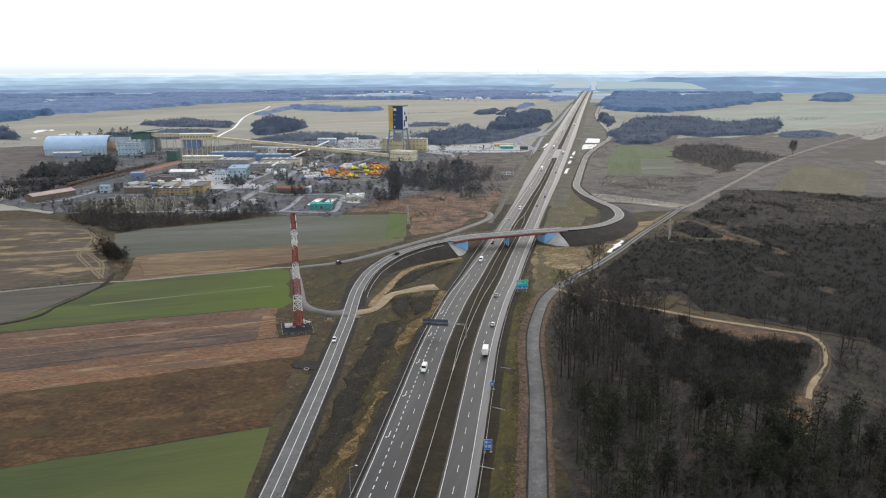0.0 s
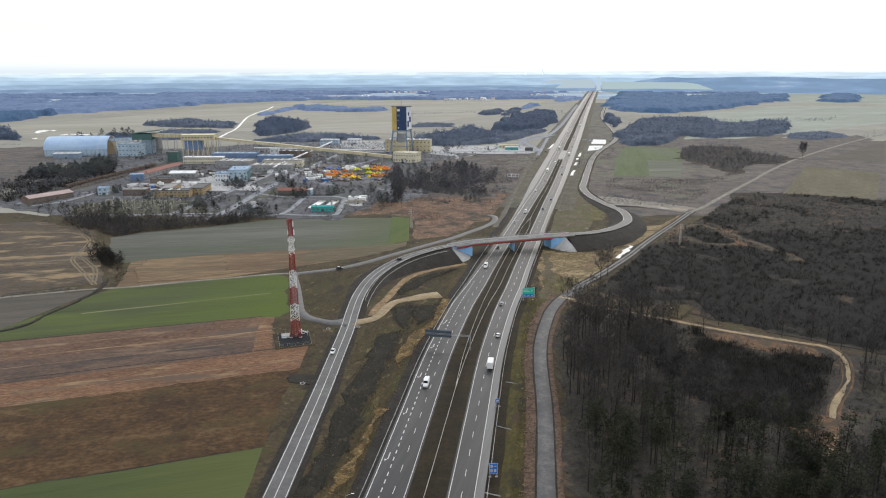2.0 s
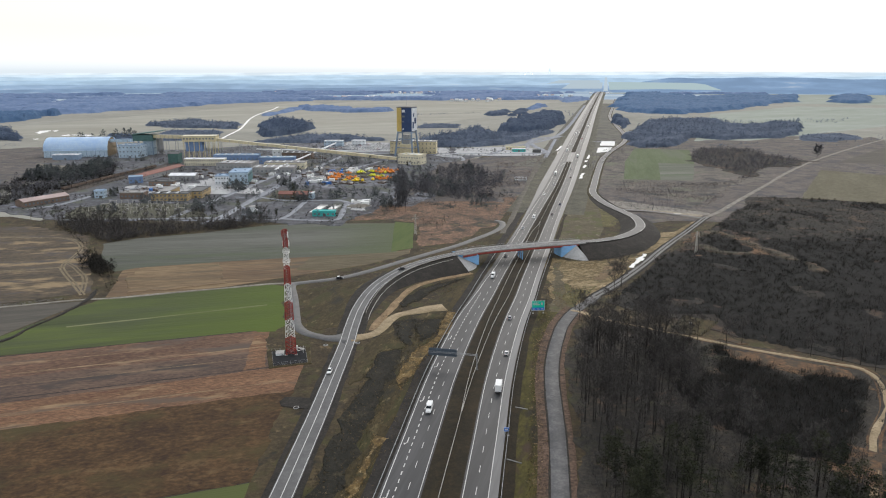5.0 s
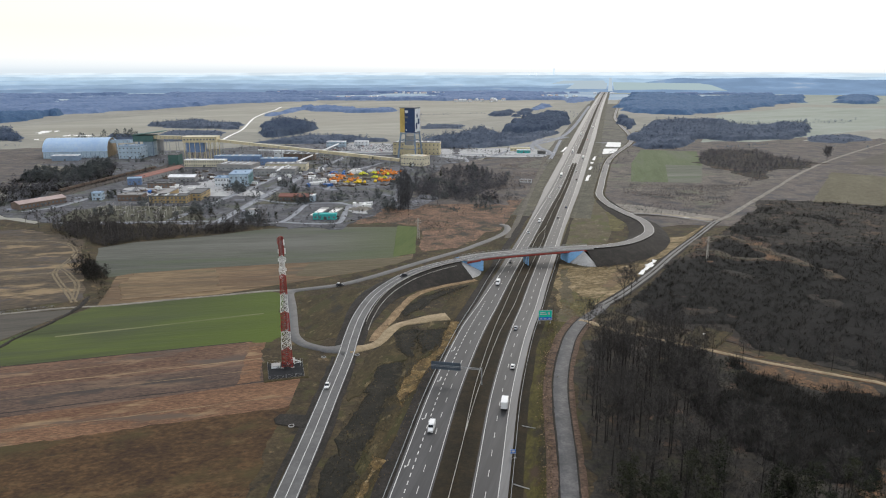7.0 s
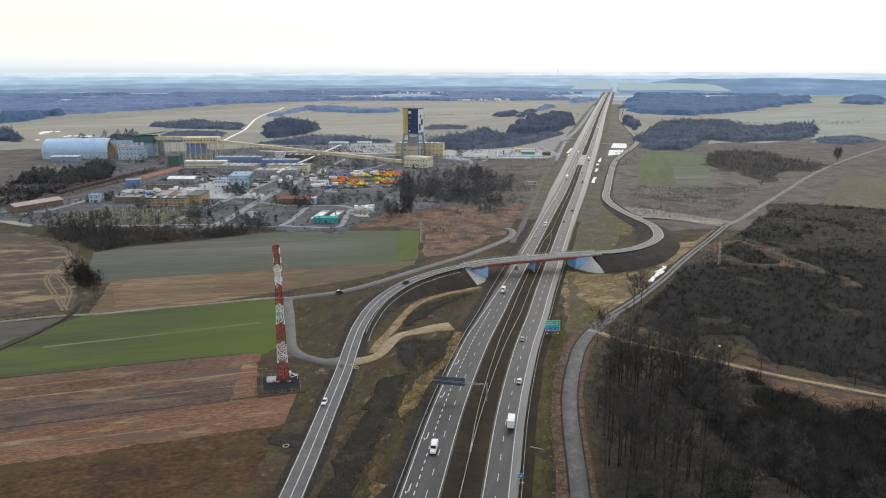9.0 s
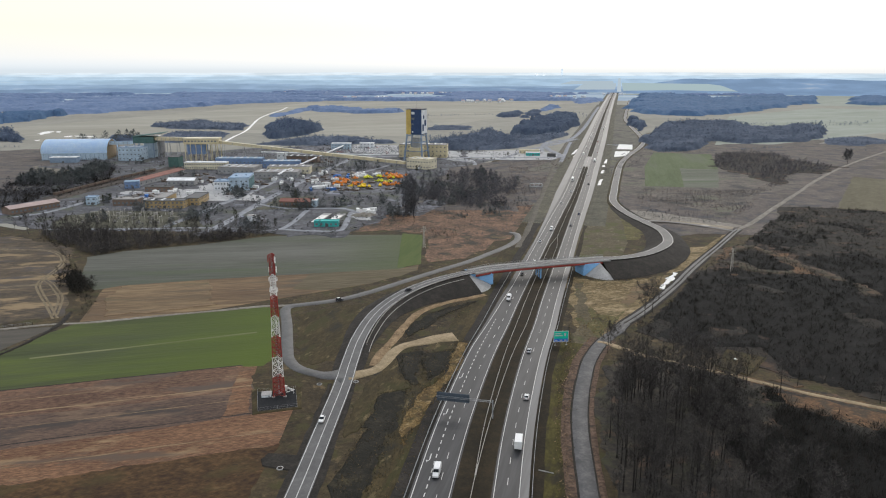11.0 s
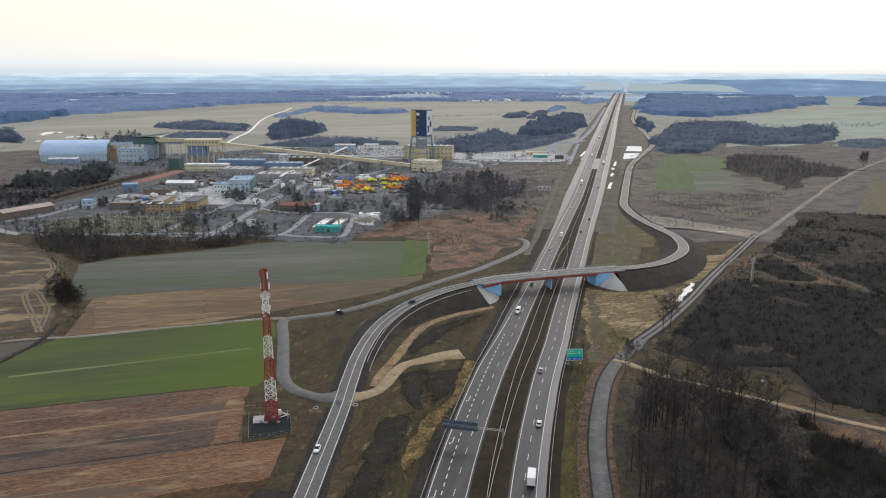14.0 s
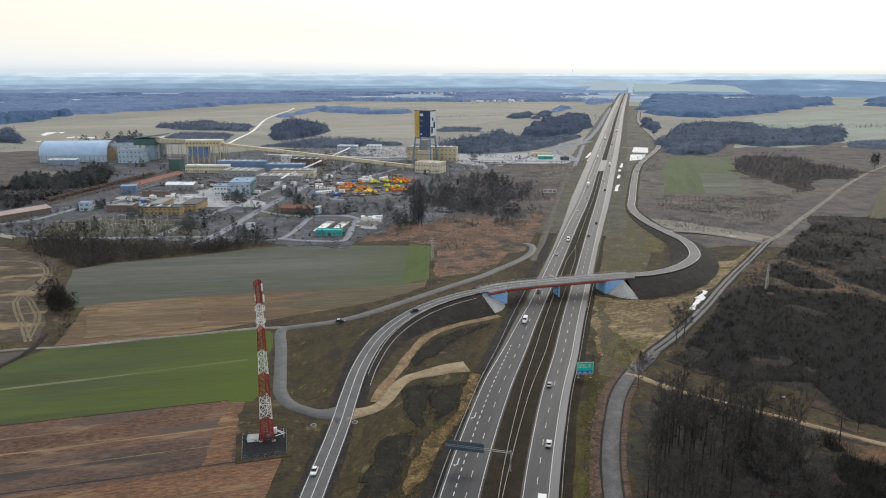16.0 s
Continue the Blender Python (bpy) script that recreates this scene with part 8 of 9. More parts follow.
def pylon(at, h, label):
    """A slender four-legged lattice pylon with three crossarms."""
    p = thing("power_pylon", (*at, 0), 18, True, label=label, category="pylon")
    part("tower", lattice(0.0, h, 1.9, 0.5, 0.09, 0.045, 7), M["rail_steel"], p)
    for z, w in ((h * 0.78, 2.6), (h * 0.88, 2.1), (h * 0.97, 1.6)):
        bm = bmesh.new()
        bar(bm, (-w, 0, z), (w, 0, z), 0.07)
        bar(bm, (-w, 0, z), (0, 0, z + 0.7), 0.05)
        bar(bm, (w, 0, z), (0, 0, z + 0.7), 0.05)
        part("crossarm", bm, M["rail_steel"], p)
    return p


pylon(PYLONS[0], 15.0, "slender grey lattice pylon in the dark thicket")
pylon(PYLONS[1], 15.0, "slender grey lattice pylon in the rusty grass")
lamp = thing("street_lamp", (*LAMP, 0.1), 10, True, label="thin grey street lamp beside the slip lane", category="street lamp")
part("pole", bar(bmesh.new(), (0, 0, 0), (0, 0, 8.6), 0.1, 0.06, 6), M["steel"], lamp)
part("arm", bar(bmesh.new(), (0, 0, 8.5), (1.8, 0.2, 8.9), 0.05), M["steel"], lamp)
bm = bmesh.new()
box(bm, (1.6, 0.05, 8.82), (2.4, 0.35, 8.95))
part("lamp_head", bm, M["lamp_glass"], lamp)


bb = thing("billboard", (74.5, 676, 0), -8, label="white billboard frame in the scrub beside the motorway", category="billboard")
bm = bmesh.new()
for x in (-6, 0, 6):
    part("post", bar(bmesh.new(), (x, 0, 0), (x, 0, 5.5), 0.18), M["steel"], bb)
bm = bmesh.new()
box(bm, (-6.5, -0.2, 2.0), (6.5, -0.05, 2.4))
box(bm, (-6.5, -0.2, 5.1), (6.5, -0.05, 5.5))
for x in (-6.5, -2.2, 2.0, 6.1):
    box(bm, (x, -0.2, 2.4), (x + 0.4, -0.05, 5.1))
part("frame", bm, M["white_wall"], bb)
pyl = None
for k in range(22):
    x, y = -312 + (k % 8) * 11 + rng.uniform(-2, 2), 514 + (k // 8) * 13 + rng.uniform(-2, 2)
    if pyl is None:
        pyl = thing("substation_portal", (x, y, 0), label="grey lattice portal of the electrical substation", category="portal", group="substation portals")
        for sx in (-3, 3):
            bm = bmesh.new()
            bar(bm, (sx, 0, 0), (sx, 0, 6.5), 0.16, 0.1)
            part("leg", bm, M["rail_steel"], pyl)
        bm = bmesh.new()
        bar(bm, (-3.4, 0, 6.4), (3.4, 0, 6.4), 0.14)
        part("crossbar", bm, M["rail_steel"], pyl)
        for sx in (-2, 0, 2):
            bm = bmesh.new()
            bar(bm, (sx, 0, 5.0), (sx, 0, 6.3), 0.12)
            part("insulator", bm, M["grey_wall"], pyl)
        bm = bmesh.new()
        box(bm, (-1.2, 1.5, 0), (1.2, 2.9, 2.0))
        part("transformer", bm, M["roof_grey"], pyl)
    else:
        copy_thing(pyl, pose(*plan(x, y), 0, 0, 0, rng.choice((4, 94))))
cab = thing("equipment_cabin", (-77.6, 326.4, 0.1), 12, metres=True, label="pale grey equipment cabin beside the mast", category="cabin")
bm = bmesh.new()
box(bm, (0, 0, 0), (3.5, 3.6, 1.1))
bmesh.ops.bevel(bm, geom=bm.edges[:], offset=0.05, segments=1, affect="EDGES")
part("body", bm, M["white_wall"], cab)
bm = bmesh.new()
box(bm, (-0.12, -0.12, 1.11), (3.62, 3.72, 1.22))
part("roof", bm, M["concrete"], cab)
bm = bmesh.new()
box(bm, (2.4, -0.06, 0.1), (3.2, 0.02, 0.95))
part("door", bm, M["steel"], cab)
for x, y, t in ((-57.5, 268, 20), (-57.4, 217, 10), (-43.3, 270.5, 200)):
    c = thing("culvert_head", (x, y, 0.1), t, label="small pale concrete culvert head in the ditch", category="culvert")
    bm = bmesh.new()
    for k in range(12):
        a, b = k * math.tau / 12, (k + 1) * math.tau / 12
        bar(bm, (0.95 * math.cos(a), 0.95 * math.sin(a), 0.12), (0.95 * math.cos(b), 0.95 * math.sin(b), 0.12), 0.2)
    part("rim", bm, M["concrete"], c)
    bm = bmesh.new()
    bmesh.ops.create_cone(bm, segments=12, radius1=0.9, radius2=0.9, depth=0.1, cap_ends=True, matrix=pose(0, 0, 0.06))
    part("opening", bm, M["tyre"], c)

# ---- trees ----


def blade(v, f, a, b, w, rng):
    """A thin flat twig."""
    d = b - a
    n = np.cross(d, rng.normal(0, 1, 3))
    n = n / (np.linalg.norm(n) + 1e-9) * w
    i = len(v)
    v += [a - n, a + n, b]
    f.append((i, i + 1, i + 2))


def limb(v, f, a, b, r0, r1):
    """A three-sided tapered branch."""
    d = (b - a) / (np.linalg.norm(b - a) + 1e-9)
    p = np.cross(d, (0.31, 0.77, 0.55))
    p /= np.linalg.norm(p)
    q = np.cross(d, p)
    i = len(v)
    for c, r in ((a, r0), (b, r1)):
        for k in range(3):
            t = k * math.tau / 3
            v.append(c + (p * math.cos(t) + q * math.sin(t)) * r)
    for k in range(3):
        j = (k + 1) % 3
        f.append((i + k, i + j, i + 3 + j))
        f.append((i + k, i + 3 + j, i + 3 + k))


def bare_geometry(seed, h, spread, low, limbs=11, twigs=6, wide=0.06):
    """Trunk and crown of a leafless tree."""
    rng = np.random.default_rng(seed)
    v, f = [], []
    lean = rng.normal(0, 0.02, 2) * h
    axis = lambda k: np.array([lean[0] * k * k, lean[1] * k * k, h * k])
    for i in range(5):
        limb(v, f, axis(i / 5 * 0.96), axis((i + 1) / 5 * 0.96), 0.0145 * h * (1 - i / 5.4), 0.0145 * h * (1 - (i + 1) / 5.4))
    trunk = np.array(v), np.array(f)
    v, f = [], []
    for i in range(limbs):
        k = low + (0.97 - low) * (i + rng.random()) / limbs
        a = rng.random() * math.tau
        L = spread * (0.40 + 0.80 * math.sin(math.pi * (0.2 + 0.72 * (k - low) / (1 - low)))) * (1.08 - 0.45 * (k - low) / (1 - low)) * rng.uniform(0.75, 1.15)
        p0 = axis(k)
        p1 = p0 + np.array([math.cos(a), math.sin(a), rng.uniform(0.6, 1.3)]) * L * 0.75
        mid = (p0 + p1) / 2 + rng.normal(0, 0.06, 3) * L
        limb(v, f, p0, mid, 0.0055 * h * (1.2 - k), 0.004 * h * (1.2 - k))
        limb(v, f, mid, p1, 0.004 * h * (1.2 - k), 0.0014 * h)
        for j in range(5):
            s = rng.uniform(0.3, 1.0)
            q0 = p0 + (p1 - p0) * s if s > 0.5 else p0 + (mid - p0) * s * 2
            q1 = q0 + rng.normal(0, 0.22, 3) * L + np.array([0, 0, 0.22 * L])
            limb(v, f, q0, q1, 0.0022 * h, 0.0009 * h)
            for m in range(twigs):
                u = q0 + (q1 - q0) * rng.uniform(0.25, 1.0)
                blade(v, f, u, u + rng.normal(0, 0.14, 3) * L + np.array([0, 0, 0.09 * L]), wide * rng.uniform(0.6, 1.2), rng)
    return trunk, (np.array(v), np.array(f))


def bare_tree(seed, h, spread, low, limbs=11, twigs=6, name="bare_tree", bark="bark", label="tall bare deciduous tree in winter", wide=0.06, twig="twigs"):
    t = thing(name, label=label, category="tree")
    trunk, crown = bare_geometry(seed, h, spread, low, limbs, twigs, wide)
    arrays("trunk", *trunk, M[bark], t)
    arrays("crown", *crown, M[twig], t, "bare twiggy crown")
    return t


def bare_proto(*args, **kw):
    """The same as one shape of unit height, for trees that are only seen as a crowd."""
    (tv, tf), (cv, cf) = bare_geometry(*args, **kw)
    return np.vstack([tv, cv]) / args[1], np.vstack([tf, cf + len(tv)])


def pine_tree(seed, h, label="dark green pine tree with a high crown"):
    rng = np.random.default_rng(seed)
    t = thing("pine_tree", label=label, category="tree")
    v, f = [], []
    for i in range(4):
        limb(v, f, np.array([0, 0, h * i / 4 * 0.97]), np.array([0, 0, h * (i + 1) / 4 * 0.97]), 0.012 * h * (1 - i / 4.5), 0.012 * h * (1 - (i + 1) / 4.5))
    arrays("trunk", v, f, M["bark"], t, "grey-brown bare trunk")
    v, f = [], []
    for i in range(34):
        k = rng.uniform(0.42, 1.0)
        L = h * 0.17 * (1.25 - k) / 0.8 * rng.uniform(0.5, 1.2) + 0.3
        a = rng.random() * math.tau
        tip = np.array([math.cos(a) * L, math.sin(a) * L, h * k + rng.uniform(-0.2, 0.4) * L])
        blade(v, f, np.array([0, 0, h * k]), tip, 0.07, rng)
        for j in range(18):
            c = tip * rng.uniform(0.45, 1.08)
            c[2] = tip[2] + rng.normal(0, 0.30)
            c[:2] += rng.normal(0, 0.34, 2)
            i0 = len(v)
            v += [c + rng.normal(0, 0.22, 3) * (1, 1, 0.7) for _ in range(3)]
            f.append((i0, i0 + 1, i0 + 2))
    arrays("crown", v, f, M["pine"], t, "dark needle crown")
    return t


def plant(protos, places, seed, sizes=(0.8, 1.15), group=""):
    """Set the first trees at the first places and copies at the rest."""
    rng = random.Random(seed)
    for i, (x, y) in enumerate(places):
        s = rng.uniform(*sizes)
        m = pose(x, y, 0.05, 0, 0, rng.uniform(0, 360))
        src = protos[i % len(protos)]
        if i < len(protos):
            src.matrix_world = m
            src.scale = (s, s, s)
            ob = src
        else:
            ob = copy_thing(src, m)
            ob.scale = (s, s, s)
        if group:
            tagged(ob, group=group)


WEST_WOOD = ((34, 100), (40, 170), (46, 220), (50, 258), (60, 280), (73, 290), (84, 287), (86, 250), (92, 212), (118, 192), (124, 178), (150, 150), (200, 90))
keep_off = ((SERVICE, 5.8), (FOREST_TRACK, 4.5), (np.linspace((116, 252), (134, 258), 9), 7), (np.linspace((132, 330), (164, 312), 15), 10))
bare = [bare_tree(40 + k, 18 + k, 4.8, 0.34, 14, 11, wide=0.048) for k in range(5)]
plant(bare, fill(((47, 205), (50, 240), (56, 262), (64, 286), (80, 292), (92, 282), (96, 262), (96, 230), (84, 205)), 92, 3, 0.2, keep_off), 5, group="bare trees of the wood")
bare2 = [bare_tree(60 + k, 15 + 2 * k, 4.2, 0.3, 13, 10, wide=0.048) for k in range(4)]
plant(bare2, fill(((38, 110), (42, 160), (48, 215), (90, 212), (118, 192), (124, 178), (150, 150), (170, 110)), 150, 9, 0.2, keep_off), 6, group="bare trees of the wood")
pines = [pine_tree(80 + k, 15 + 1.5 * k) for k in range(5)]
plant(pines, fill(((36, 128), (42, 150), (46, 178), (62, 186), (84, 178), (108, 176), (120, 164), (134, 160), (170, 176), (240, 186), (240, 130), (150, 112)), 340, 11, 0.25, keep_off), 7, group="pines of the wood")
scatter("tree_belt", fill(((170, 240), (182, 250), (330, 226), (400, 200), (300, 190), (200, 200)), 90, 13, 0.2, keep_off), [bare_proto(90 + k, 17, 3.6, 0.3) for k in range(3)], (13, 18), M["twigs"], 8, label="belt of bare trees beyond the sandy track", category="trees")
scatter("young_wood", fill(WEST_WOOD, 70, 47, 0.25, keep_off), [bare_proto(150 + k, 9, 2.6, 0.15, 10, 7, 0.05) for k in range(4)], (5, 11), M["twigs"], 48, label="young bare trees of the wood", category="trees")
scatter("young_wood", fill(((172, 244), (150, 214), (138, 200), (124, 175), (150, 60), (400, 60), (400, 215)), 190, 49, 0.25, keep_off), [bare_proto(155 + k, 9, 2.6, 0.15, 10, 7, 0.05) for k in range(4)], (5, 12), M["twigs"], 50, label="young bare trees of the wood", category="trees")
scatter("undergrowth", fill(WEST_WOOD, 3800, 15, 0.5, keep_off), SPRAY, (0.4, 1.8), M["understory"], 16, label="dark bare undergrowth of the wood", category="undergrowth")
scatter("undergrowth", fill(((172, 244), (150, 214), (138, 200), (124, 175), (200, 60), (420, 60), (420, 220)), 4800, 17, 0.4, keep_off), SPRAY, (0.6, 2.4), M["understory"], 18, label="dark bare undergrowth of the wood", category="undergrowth")
scatter("undergrowth", fill(((36, 128), (42, 150), (46, 190), (62, 200), (84, 196), (108, 190), (124, 172), (134, 160), (170, 176), (240, 186), (240, 130), (150, 112)), 900, 19, 0.3, keep_off), CROWN, (0.8, 4.0), M["twigs"], 20, label="grey saplings and bushes between the pines", category="undergrowth")
scatter("undergrowth", fill(((180, 244), (162, 216), (148, 202), (150, 176), (230, 186), (262, 232)), 2400, 119, 0.35, keep_off), SPRAY, (0.4, 1.6), M["understory"], 120, label="low grey brush of the felled clearing", category="undergrowth")
road_trees = [bare_tree(20 + k, 13 + k, 6.0, 0.25, 24, 13, "roadside_tree", label="spreading bare roadside tree by the dirt track", wide=0.045) for k in range(3)]
plant(road_trees, [(60.2, 376.5), (87.2, 424.5), (92.8, 432.4)], 1, (1.0, 1.2))
plant([bare_tree(24, 15, 6.5, 0.22, 30, 16, "lone_tree", label="lone round bare tree beside the dirt track", wide=0.13, twig="hazy_twigs")], [plan(507, 854)], 2, (1.2, 1.2))
row = ((91.9, 356.4), (93.2, 354.6), (95.6, 352.1), (97.8, 351.4), (102.5, 348.2), (104.6, 345.5), (107.2, 342.8), (117.7, 336.7), (84, 361.5), (128, 345.5), (152, 331.5), (163, 326.5), (171, 316), (172.5, 300), (168, 322))
plant([bare_tree(200 + k, 14 + k, 4.4, 0.3, 14, 11, wide=0.048, label="dark bare tree beside the sandy track") for k in range(3)], row, 29, (0.8, 1.1), group="trees along the sandy track")
scatter("pine_wood", fill(((-30, -300), (0, -60), (20, 60), (30, 118), (150, 112), (330, 150), (400, 60), (400, -300)), 350, 61, 0.3, ((SERVICE, 7.0),)), FINE, (8, 16), M["pine"], 62, label="dark pine wood behind the start of the flight", category="woods")
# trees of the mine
# needle colour raised and blued as painted haze
M["pine_haze"] = ramp_mat("pine_haze", ((0.06101, 0.07029, 0.07351), (0.09145, 0.102, 0.1036), (0.1316, 0.1408, 0.1388)), (30, 2.0), island=0.1, thin=0.45)
scatter("tree_belt", fill(((-490, 580), (-500, 700), (-450, 800), (-400, 690), (-412, 600), (-420, 500), (-460, 480)), 210, 71, 0.3), FUZZ, (6, 11), M["thicket_haze"], 72, label="bare trees between the pines beside the railway", category="trees")
scatter("pine_wood", fill(((-494, 672), (-494, 695), (-458, 731), (-462, 800), (-425, 735), (-421, 672), (-445, 655)), 230, 21, 0.7), DENSE, (7, 15), M["pine_haze"], 22, label="dark pine wood beside the mine railway", category="woods")
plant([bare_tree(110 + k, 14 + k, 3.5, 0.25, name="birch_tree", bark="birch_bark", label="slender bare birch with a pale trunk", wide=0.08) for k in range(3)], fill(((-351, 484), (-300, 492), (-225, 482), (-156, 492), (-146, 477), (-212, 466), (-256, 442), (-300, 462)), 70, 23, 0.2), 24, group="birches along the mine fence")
scatter("tree_belt", fill(((-60, 735), (30, 780), (60, 720), (40, 590), (-15, 575), (-47, 600)), 270, 25, 0.95), FUZZ + DENSE[:2], (3, 10), M["thicket_haze"], 26, label="belt of bare trees between mine and motorway", category="trees")
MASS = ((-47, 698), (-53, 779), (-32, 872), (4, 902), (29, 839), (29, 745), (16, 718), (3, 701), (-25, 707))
scatter("tree_belt", fill(MASS, 110, 225, 0.5, metres=True), FUZZ, (6, 13), M["thicket_haze"], 226, label="bare grey trees between the mine and the motorway", category="trees")
for poly, n, h, k in ((((7, 726), (30, 737), (35, 703), (22, 683), (8, 686)), 26, 4.5, 0), (((40, 765), (51, 774), (55, 756), (43, 733)), 12, 2.6, 1), (((-12, 685), (2, 686), (1, 666), (-9, 669)), 12, 2.4, 2), (((24, 687), (37, 686), (35, 671), (24, 671)), 8, 1.8, 3), (((3, 942), (18, 945), (16, 920), (4, 918)), 16, 9, 4)):
    scatter("dark_bushes", fill(poly, n, 230 + k, metres=True), DENSE, (h * 0.6, h * 1.2), M["pine_haze"], 240 + k, label="dark evergreen bushes on the heath", category="bushes")
scatter("tree_belt", fill(MINE, 300, 45, 0.9), FUZZ, (2.5, 8), M["thicket_haze"], 46, label="bare trees scattered between the mine buildings", category="trees")
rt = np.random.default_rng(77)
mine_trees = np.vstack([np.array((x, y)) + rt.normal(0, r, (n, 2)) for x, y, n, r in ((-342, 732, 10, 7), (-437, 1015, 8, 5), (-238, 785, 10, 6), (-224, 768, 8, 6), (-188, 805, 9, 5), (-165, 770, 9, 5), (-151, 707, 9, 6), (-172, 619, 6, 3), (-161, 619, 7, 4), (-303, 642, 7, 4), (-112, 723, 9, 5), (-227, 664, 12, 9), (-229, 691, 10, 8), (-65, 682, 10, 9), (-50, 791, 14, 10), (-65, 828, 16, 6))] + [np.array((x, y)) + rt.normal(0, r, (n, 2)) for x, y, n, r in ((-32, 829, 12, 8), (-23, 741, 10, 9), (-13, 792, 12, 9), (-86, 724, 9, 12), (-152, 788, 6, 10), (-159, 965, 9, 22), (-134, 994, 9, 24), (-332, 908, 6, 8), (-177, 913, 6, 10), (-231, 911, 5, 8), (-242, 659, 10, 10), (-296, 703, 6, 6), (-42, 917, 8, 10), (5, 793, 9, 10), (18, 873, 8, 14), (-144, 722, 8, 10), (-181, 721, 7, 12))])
scatter("dark_trees", np.array(((-658.4, 1291.3), (-656.0, 1301.2), (-641.7, 1292.6), (-626.1, 1303.4), (-610.2, 1314.4), (-612.1, 1334.4), (-599.7, 1325.2), (-601.5, 1345.5), (-590.1, 1336.1), (-592.7, 1356.7))) + np.random.default_rng(9).normal(0, 3, (10, 2)), DENSE, (13, 22), M["pine_haze"], 80, label="row of dark conifers behind the storage hall", category="trees")
scatter("dark_trees", mine_trees, DENSE, (4, 10), M["pine_haze"], 78, label="dark conifers and bushes between the mine buildings", category="trees")
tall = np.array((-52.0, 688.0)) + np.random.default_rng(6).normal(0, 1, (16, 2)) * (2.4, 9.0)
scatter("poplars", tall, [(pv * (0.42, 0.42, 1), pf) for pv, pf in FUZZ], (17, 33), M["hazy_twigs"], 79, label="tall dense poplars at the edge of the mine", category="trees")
plant([bare_tree(130 + k, 33, 4.2, 0.12, 40, 11, "poplar", label="tall narrow bare poplar", wide=0.11, bark="thicket_haze", twig="hazy_twigs") for k in range(2)], [(-54, 676), (-48, 681), (-51, 692), (-55, 712)], 27, (0.9, 1.1))
plant([pine_tree(140, 12), pine_tree(141, 10)], [plan(*q) for q in ((-335, 577), (-331, 582), (-299, 505), (-229, 628), (-225, 634), (-190, 640), (-165, 610), (-180, 655), (-150, 560), (-150, 503), (-165, 498), (-60, 760), (-20, 700), (10, 735), (-30, 640), (60, 900), (-186, 512), (-210, 515))], 28, (0.8, 1.2), group="conifers in the mine yard")
BELT = ((-325, 600), (-313, 618), (-264, 600), (-216, 592), (-172, 612), (-145, 609), (-151, 600), (-192, 572), (-235, 551), (-250, 535), (-262, 545), (-290, 566))
scatter("hedge_belt", fill(BELT, 900, 31, 0.2, metres=True), FUZZ, (2, 6.5), M["belt_bush"], 32, label="dark belt of bare bushes along the mine fence", category="hedge")
scatter("mine_scrub", fill(((-48, 729), (32, 775), (80, 729), (62, 580), (-15, 559), (-70, 590)), 500, 33, 0.85), SHRUB, (1.0, 3.0), M["thicket_haze"], 34, label="bare scrub beside the motorway", category="scrub")
scatter("mine_scrub", fill(((-490, 600), (-500, 700), (-450, 790), (-400, 690), (-412, 600), (-420, 500), (-460, 480)), 900, 35, 0.4), BUSH + SHRUB, (2, 6), M["thicket"], 36, label="bare scrub beside the mine", category="scrub")
scatter("mine_scrub", fill(MINE, 2200, 37, 0.9), SHRUB, (0.8, 3.2), M["thicket"], 38, label="bare bushes between the mine buildings", category="scrub")
scatter("heath_scrub", fill(((-90, 548), (-38, 570), (41, 572), (70, 620), (95, 740), (160, 930), (130, 880), (60, 860), (40, 640), (-20, 440), (-30, 500), (-92, 495)), 2000, 39, 0.5), SHRUB, (0.3, 1.5), M["scrub_bush"], 40, label="low scrub in dead grass", category="scrub")
scatter("heath_scrub", fill(((160, 600), (190, 680), (225, 672), (300, 676), (420, 800), (480, 900), (330, 690), (225, 545)), 2200, 41, 0.3), SHRUB, (0.3, 1.2), M["scrub_bush"], 42, label="low scrub on the heath", category="scrub")
scatter("heath_bushes", fill(((148, 560), (170, 640), (195, 690), (230, 668), (300, 672), (400, 790), (440, 830), (330, 690), (260, 590), (225, 545), (180, 500)), 900, 141, 0.85), CROWN, (0.8, 2.6), M["thicket_haze"], 142, label="dark bare bushes on the heath", category="bushes")
scatter("heath_bushes", fill(((170, 700), (190, 780), (230, 850), (280, 975), (370, 960), (330, 1000), (260, 1000), (205, 900), (165, 780)), 260, 143, 0.8), CROWN, (1.0, 3.2), M["thicket_haze"], 144, label="dark bare bushes on the heath", category="bushes")
scatter("heath_bushes", fill(((-100, 548), (-38, 571), (41, 572), (70, 612), (62, 550), (45, 502), (6, 445), (-26, 470), (-28, 494), (-92, 499)), 260, 145, 0.9), CROWN, (0.6, 2.2), M["thicket_haze"], 146, label="dark bare bushes in the dead grass", category="bushes")
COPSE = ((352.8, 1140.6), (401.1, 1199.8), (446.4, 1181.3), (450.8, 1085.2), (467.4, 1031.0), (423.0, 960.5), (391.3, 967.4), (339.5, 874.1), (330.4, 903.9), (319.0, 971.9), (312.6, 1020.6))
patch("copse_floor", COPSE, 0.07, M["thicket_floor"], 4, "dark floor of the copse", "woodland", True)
scatter("copse", fill(COPSE, 950, 147, 0.3, metres=True), CROWN, (2.5, 6.5), M["thicket_haze"], 148, label="dark bare copse on the heath", category="trees")
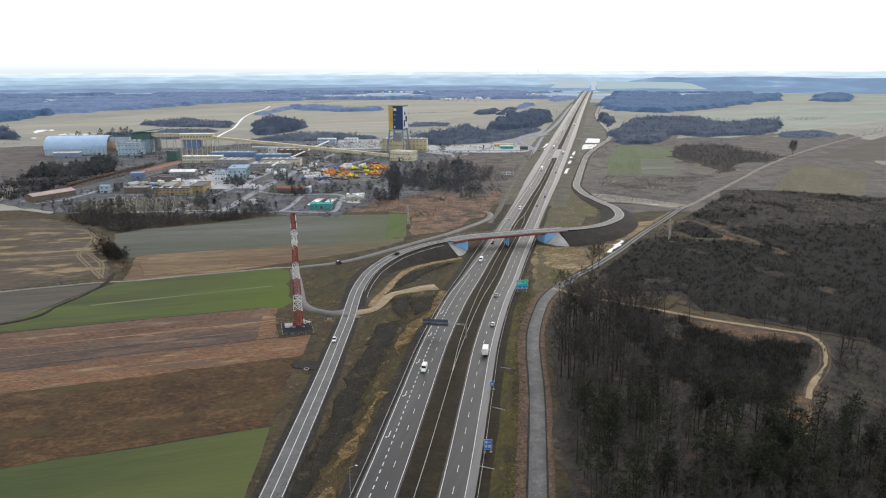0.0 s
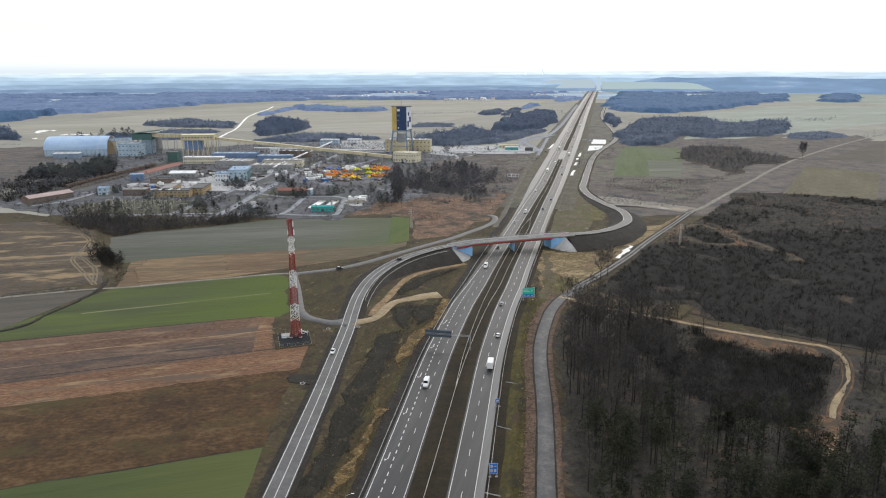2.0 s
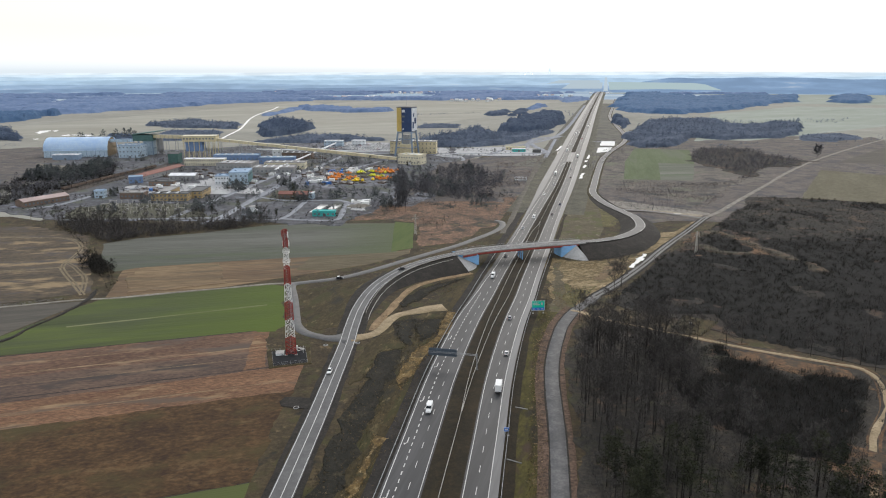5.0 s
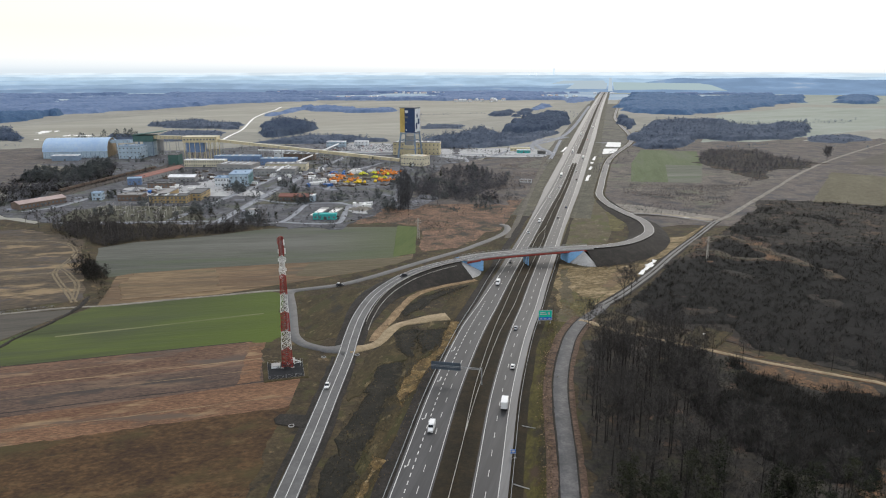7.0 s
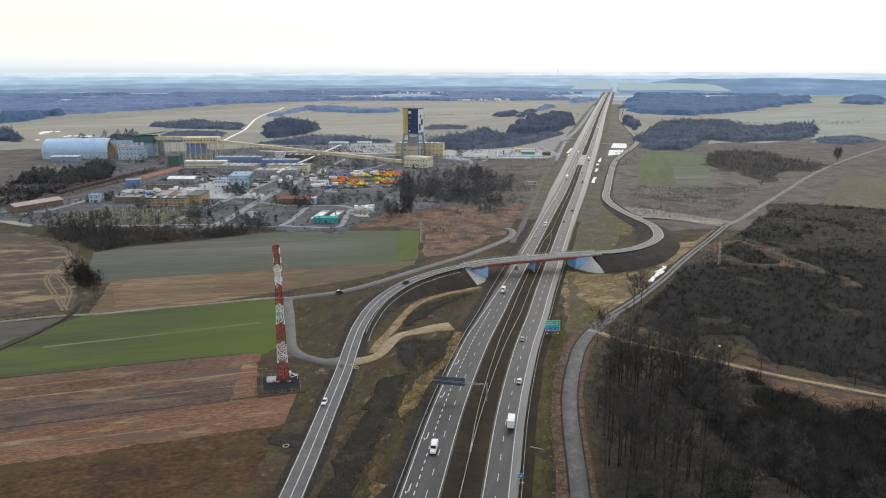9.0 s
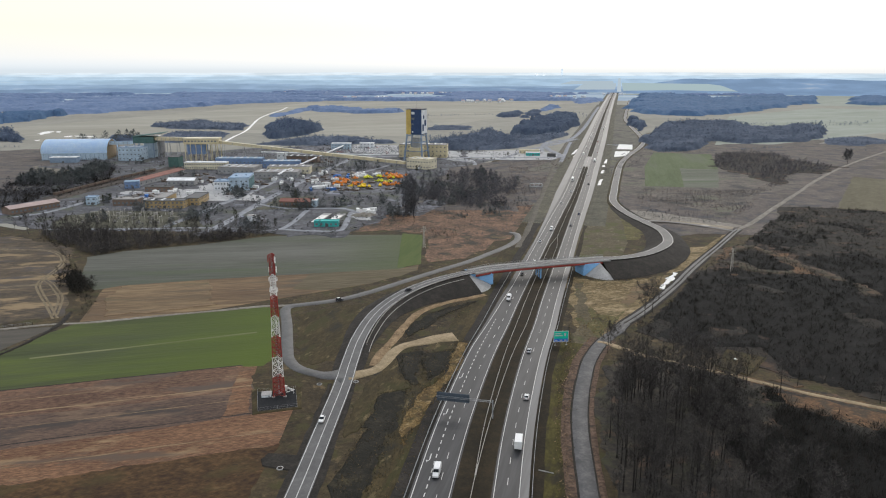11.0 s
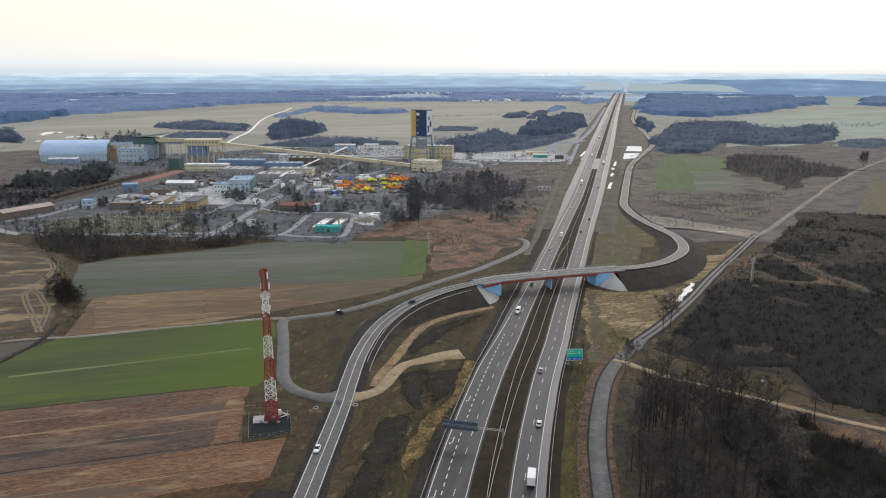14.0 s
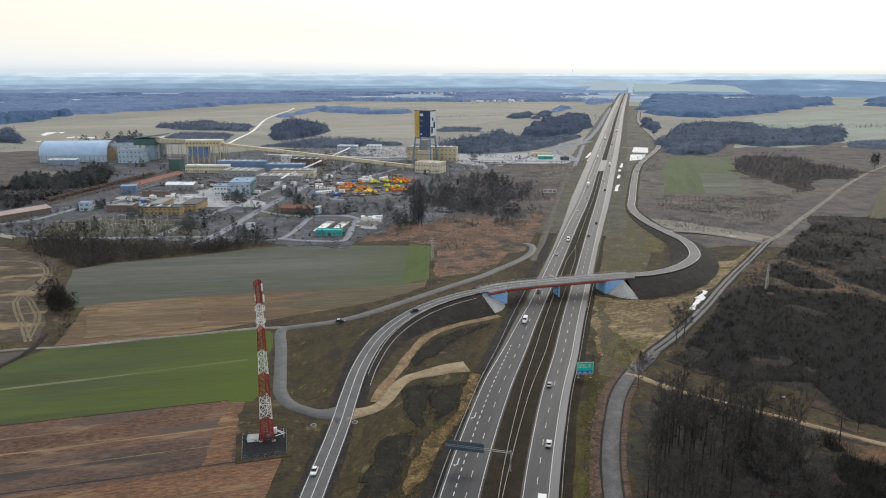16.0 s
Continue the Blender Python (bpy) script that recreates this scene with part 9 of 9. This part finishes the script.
for i, (poly, count, tall) in enumerate(((((-740, 1060), (-600, 1180), (-440, 1120), (-600, 1000)), 120, 6), (((150, 1560), (330, 1650), (340, 1900), (230, 1800)), 60, 9), (((-1000, 1000), (-800, 1020), (-640, 960), (-900, 900)), 120, 5), (((420, 1380), (700, 1500), (1000, 1560), (900, 1440)), 160, 8), (((600, 1000), (1000, 1330), (1040, 1310), (640, 980)), 60, 6), (((380, 990), (520, 1050), (520, 1035), (400, 975)), 60, 5), (((-140, 1700), (100, 1790), (110, 1770), (-130, 1680)), 60, 7))):
    scatter("far_scrub", fill(poly, count, 300 + i, 0.6), CROWN, (tall * 0.35, tall * 0.8), M["wood_bare_haze"], 310 + i, label="scattered far bushes between the fields", category="scrub")
HEDGE = spline(((-312, 585), (-289, 561), (-267.5, 534), (-248, 504.5), (-228, 473), (-209.7, 446.7), (-200, 432.5), (-195, 417)), 3, True)
HR = np.random.default_rng(5)
hp = np.vstack([HEDGE[k::2, :2] + HR.normal(0, 1.8, (len(HEDGE[k::2]), 2)) for k in (0, 1, 0, 1)])
clump = np.array((-226, 470)) + HR.normal(0, 1, (150, 2)) @ np.array(((7.0, -8.5), (2.5, 2.0)))
scatter("hedge_clump", clump, FUZZ, (2.5, 7.0), M["thicket"], 44, label="tall dark clump of bare bushes beside the ditch", category="hedge")
scatter("hedge", hp, SPRAY + FUZZ, (0.8, 2.4), M["thicket"], 43, label="dark overgrown hedge along the ditch", category="hedge")
DITCH = spline(((-300, 229), (-217, 261), (-205, 284), (-199, 312), (-203, 334)), 3)
tagged(ribbon("ditch", DITCH, ((-0.8, 0.14), (0.8, 0.14)), M["dark_soil"], wobble=0.5), "dark ditch between the fields", "ditch", kind="structure")

dp = np.vstack([DITCH[k::2, :2] + HR.normal(0, 0.7, (len(DITCH[k::2]), 2)) for k in (0, 1, 0)])
scatter("ditch_scrub", dp, FUZZ, (0.5, 1.5), M["thicket"], 47, label="low dark scrub along the ditch", category="scrub")
patch("stubble_patch", ((-182, 417), (-196, 446), (-197, 468), (-153, 479), (-134, 436), (-157, 424)), 0.085, M["tan_stubble"], 1.1, "paler tan stubble patch in the brown strip", "field", True)

# pale stones thrown up along the service road
stones = SERVICE[SERVICE[:, 1] < gy(300)]
sp = np.vstack([stones[:, :2] + sideways(stones) * (-6.9 + np.random.default_rng(k).normal(0, 0.45, len(stones)))[:, None] + np.random.default_rng(k + 9).normal(0, 0.9, (len(stones), 2)) for k in range(7)])
STONE = [(np.array([(-0.5, -0.4, 0), (0.5, -0.5, 0), (0.4, 0.5, 0), (-0.4, 0.4, 0), (0.05, 0.0, 0.7)]), np.array([(0, 1, 4), (1, 2, 4), (2, 3, 4), (3, 0, 4)]))]
scatter("stones", sp[np.random.default_rng(3).random(len(sp)) < 0.4], STONE, (0.15, 0.5), M["sand"], 51, 0.3, label="pale stones along the service road", category="stones")

# tussocks of dead grass on the verges
VERGE_W = ((-46, 130), (-38, 200), (-36, 260), (-38, 300), (-28, 330), (-8, 352), (4, 355), (-2, 300), (-10, 250), (-22, 180), (-34, 120))
VERGE_E = ((9, 90), (20, 160), (31, 230), (38, 280), (52, 330), (44, 270), (36, 200), (25, 130), (14, 80))
off = ((GRAVEL, 4.5), (SANDY, 3.5), (LOCAL, 6.0), (MOTORWAY[MOTORWAY[:, 1] < 600], 19.0))
M["tuft_dark"] = ramp_mat("tuft_dark", ((0.020, 0.019, 0.012), (0.034, 0.031, 0.019), (0.055, 0.047, 0.028)), (8, 1.0), island=0.3)
scatter("grass_tufts", fill(VERGE_W, 2100, 91, 0.8, off), SHRUB, (0.2, 0.55), M["verge_straw"], 92, 0.12, label="straw-coloured tussocks on the verge", category="grass")
scatter("grass_tufts", fill(VERGE_W, 2100, 93, 0.6, off), SHRUB, (0.2, 0.6), M["tuft_dark"], 94, 0.12, label="dark tussocks on the verge", category="grass")
off = ((SERVICE, 5.2), (MOTORWAY[MOTORWAY[:, 1] < 600], 18.5))
scatter("grass_tufts", fill(VERGE_E, 1600, 95, 0.6, off), SHRUB, (0.2, 0.5), M["verge_straw"], 96, 0.12, label="straw-coloured tussocks on the verge", category="grass")
scatter("grass_tufts", fill(VERGE_E, 1600, 97, 0.6, off), SHRUB, (0.2, 0.55), M["tuft_dark"], 98, 0.12, label="dark tussocks on the verge", category="grass")
scatter("grass_tufts", fill(((55, 385), (58, 398), (66, 400), (90, 396), (115, 400), (92, 370), (76, 338), (56, 306), (52, 340)), 1800, 99, 0.7, ((TRACK_NE, 3.0),)), SHRUB, (0.2, 0.6), M["verge_straw"], 101, 0.12, label="straw-coloured tussocks below the bridge", category="grass")
for key, mat, text in (("dark", "tuft_dark", "dark tussocks along the burnt grass"), ("straw", "verge_straw", "straw-coloured tussocks along the dry grass")):
    edge = []
    for k, q in enumerate(TUFTS[key]):
        c = np.array(q, float)
        for a, b in zip(c, np.roll(c, -1, 0)):
            n = max(1, int(np.linalg.norm(b - a) * 4))
            edge.append(a + (b - a) * np.linspace(0, 1, n)[:, None] + np.random.default_rng(n + k).normal(0, 1.1, (n, 2)))
    edge = np.vstack(edge)
    scatter("grass_tufts", edge, SHRUB, (0.2, 0.7), M[mat], 103, 0.1, label=text, category="grass")
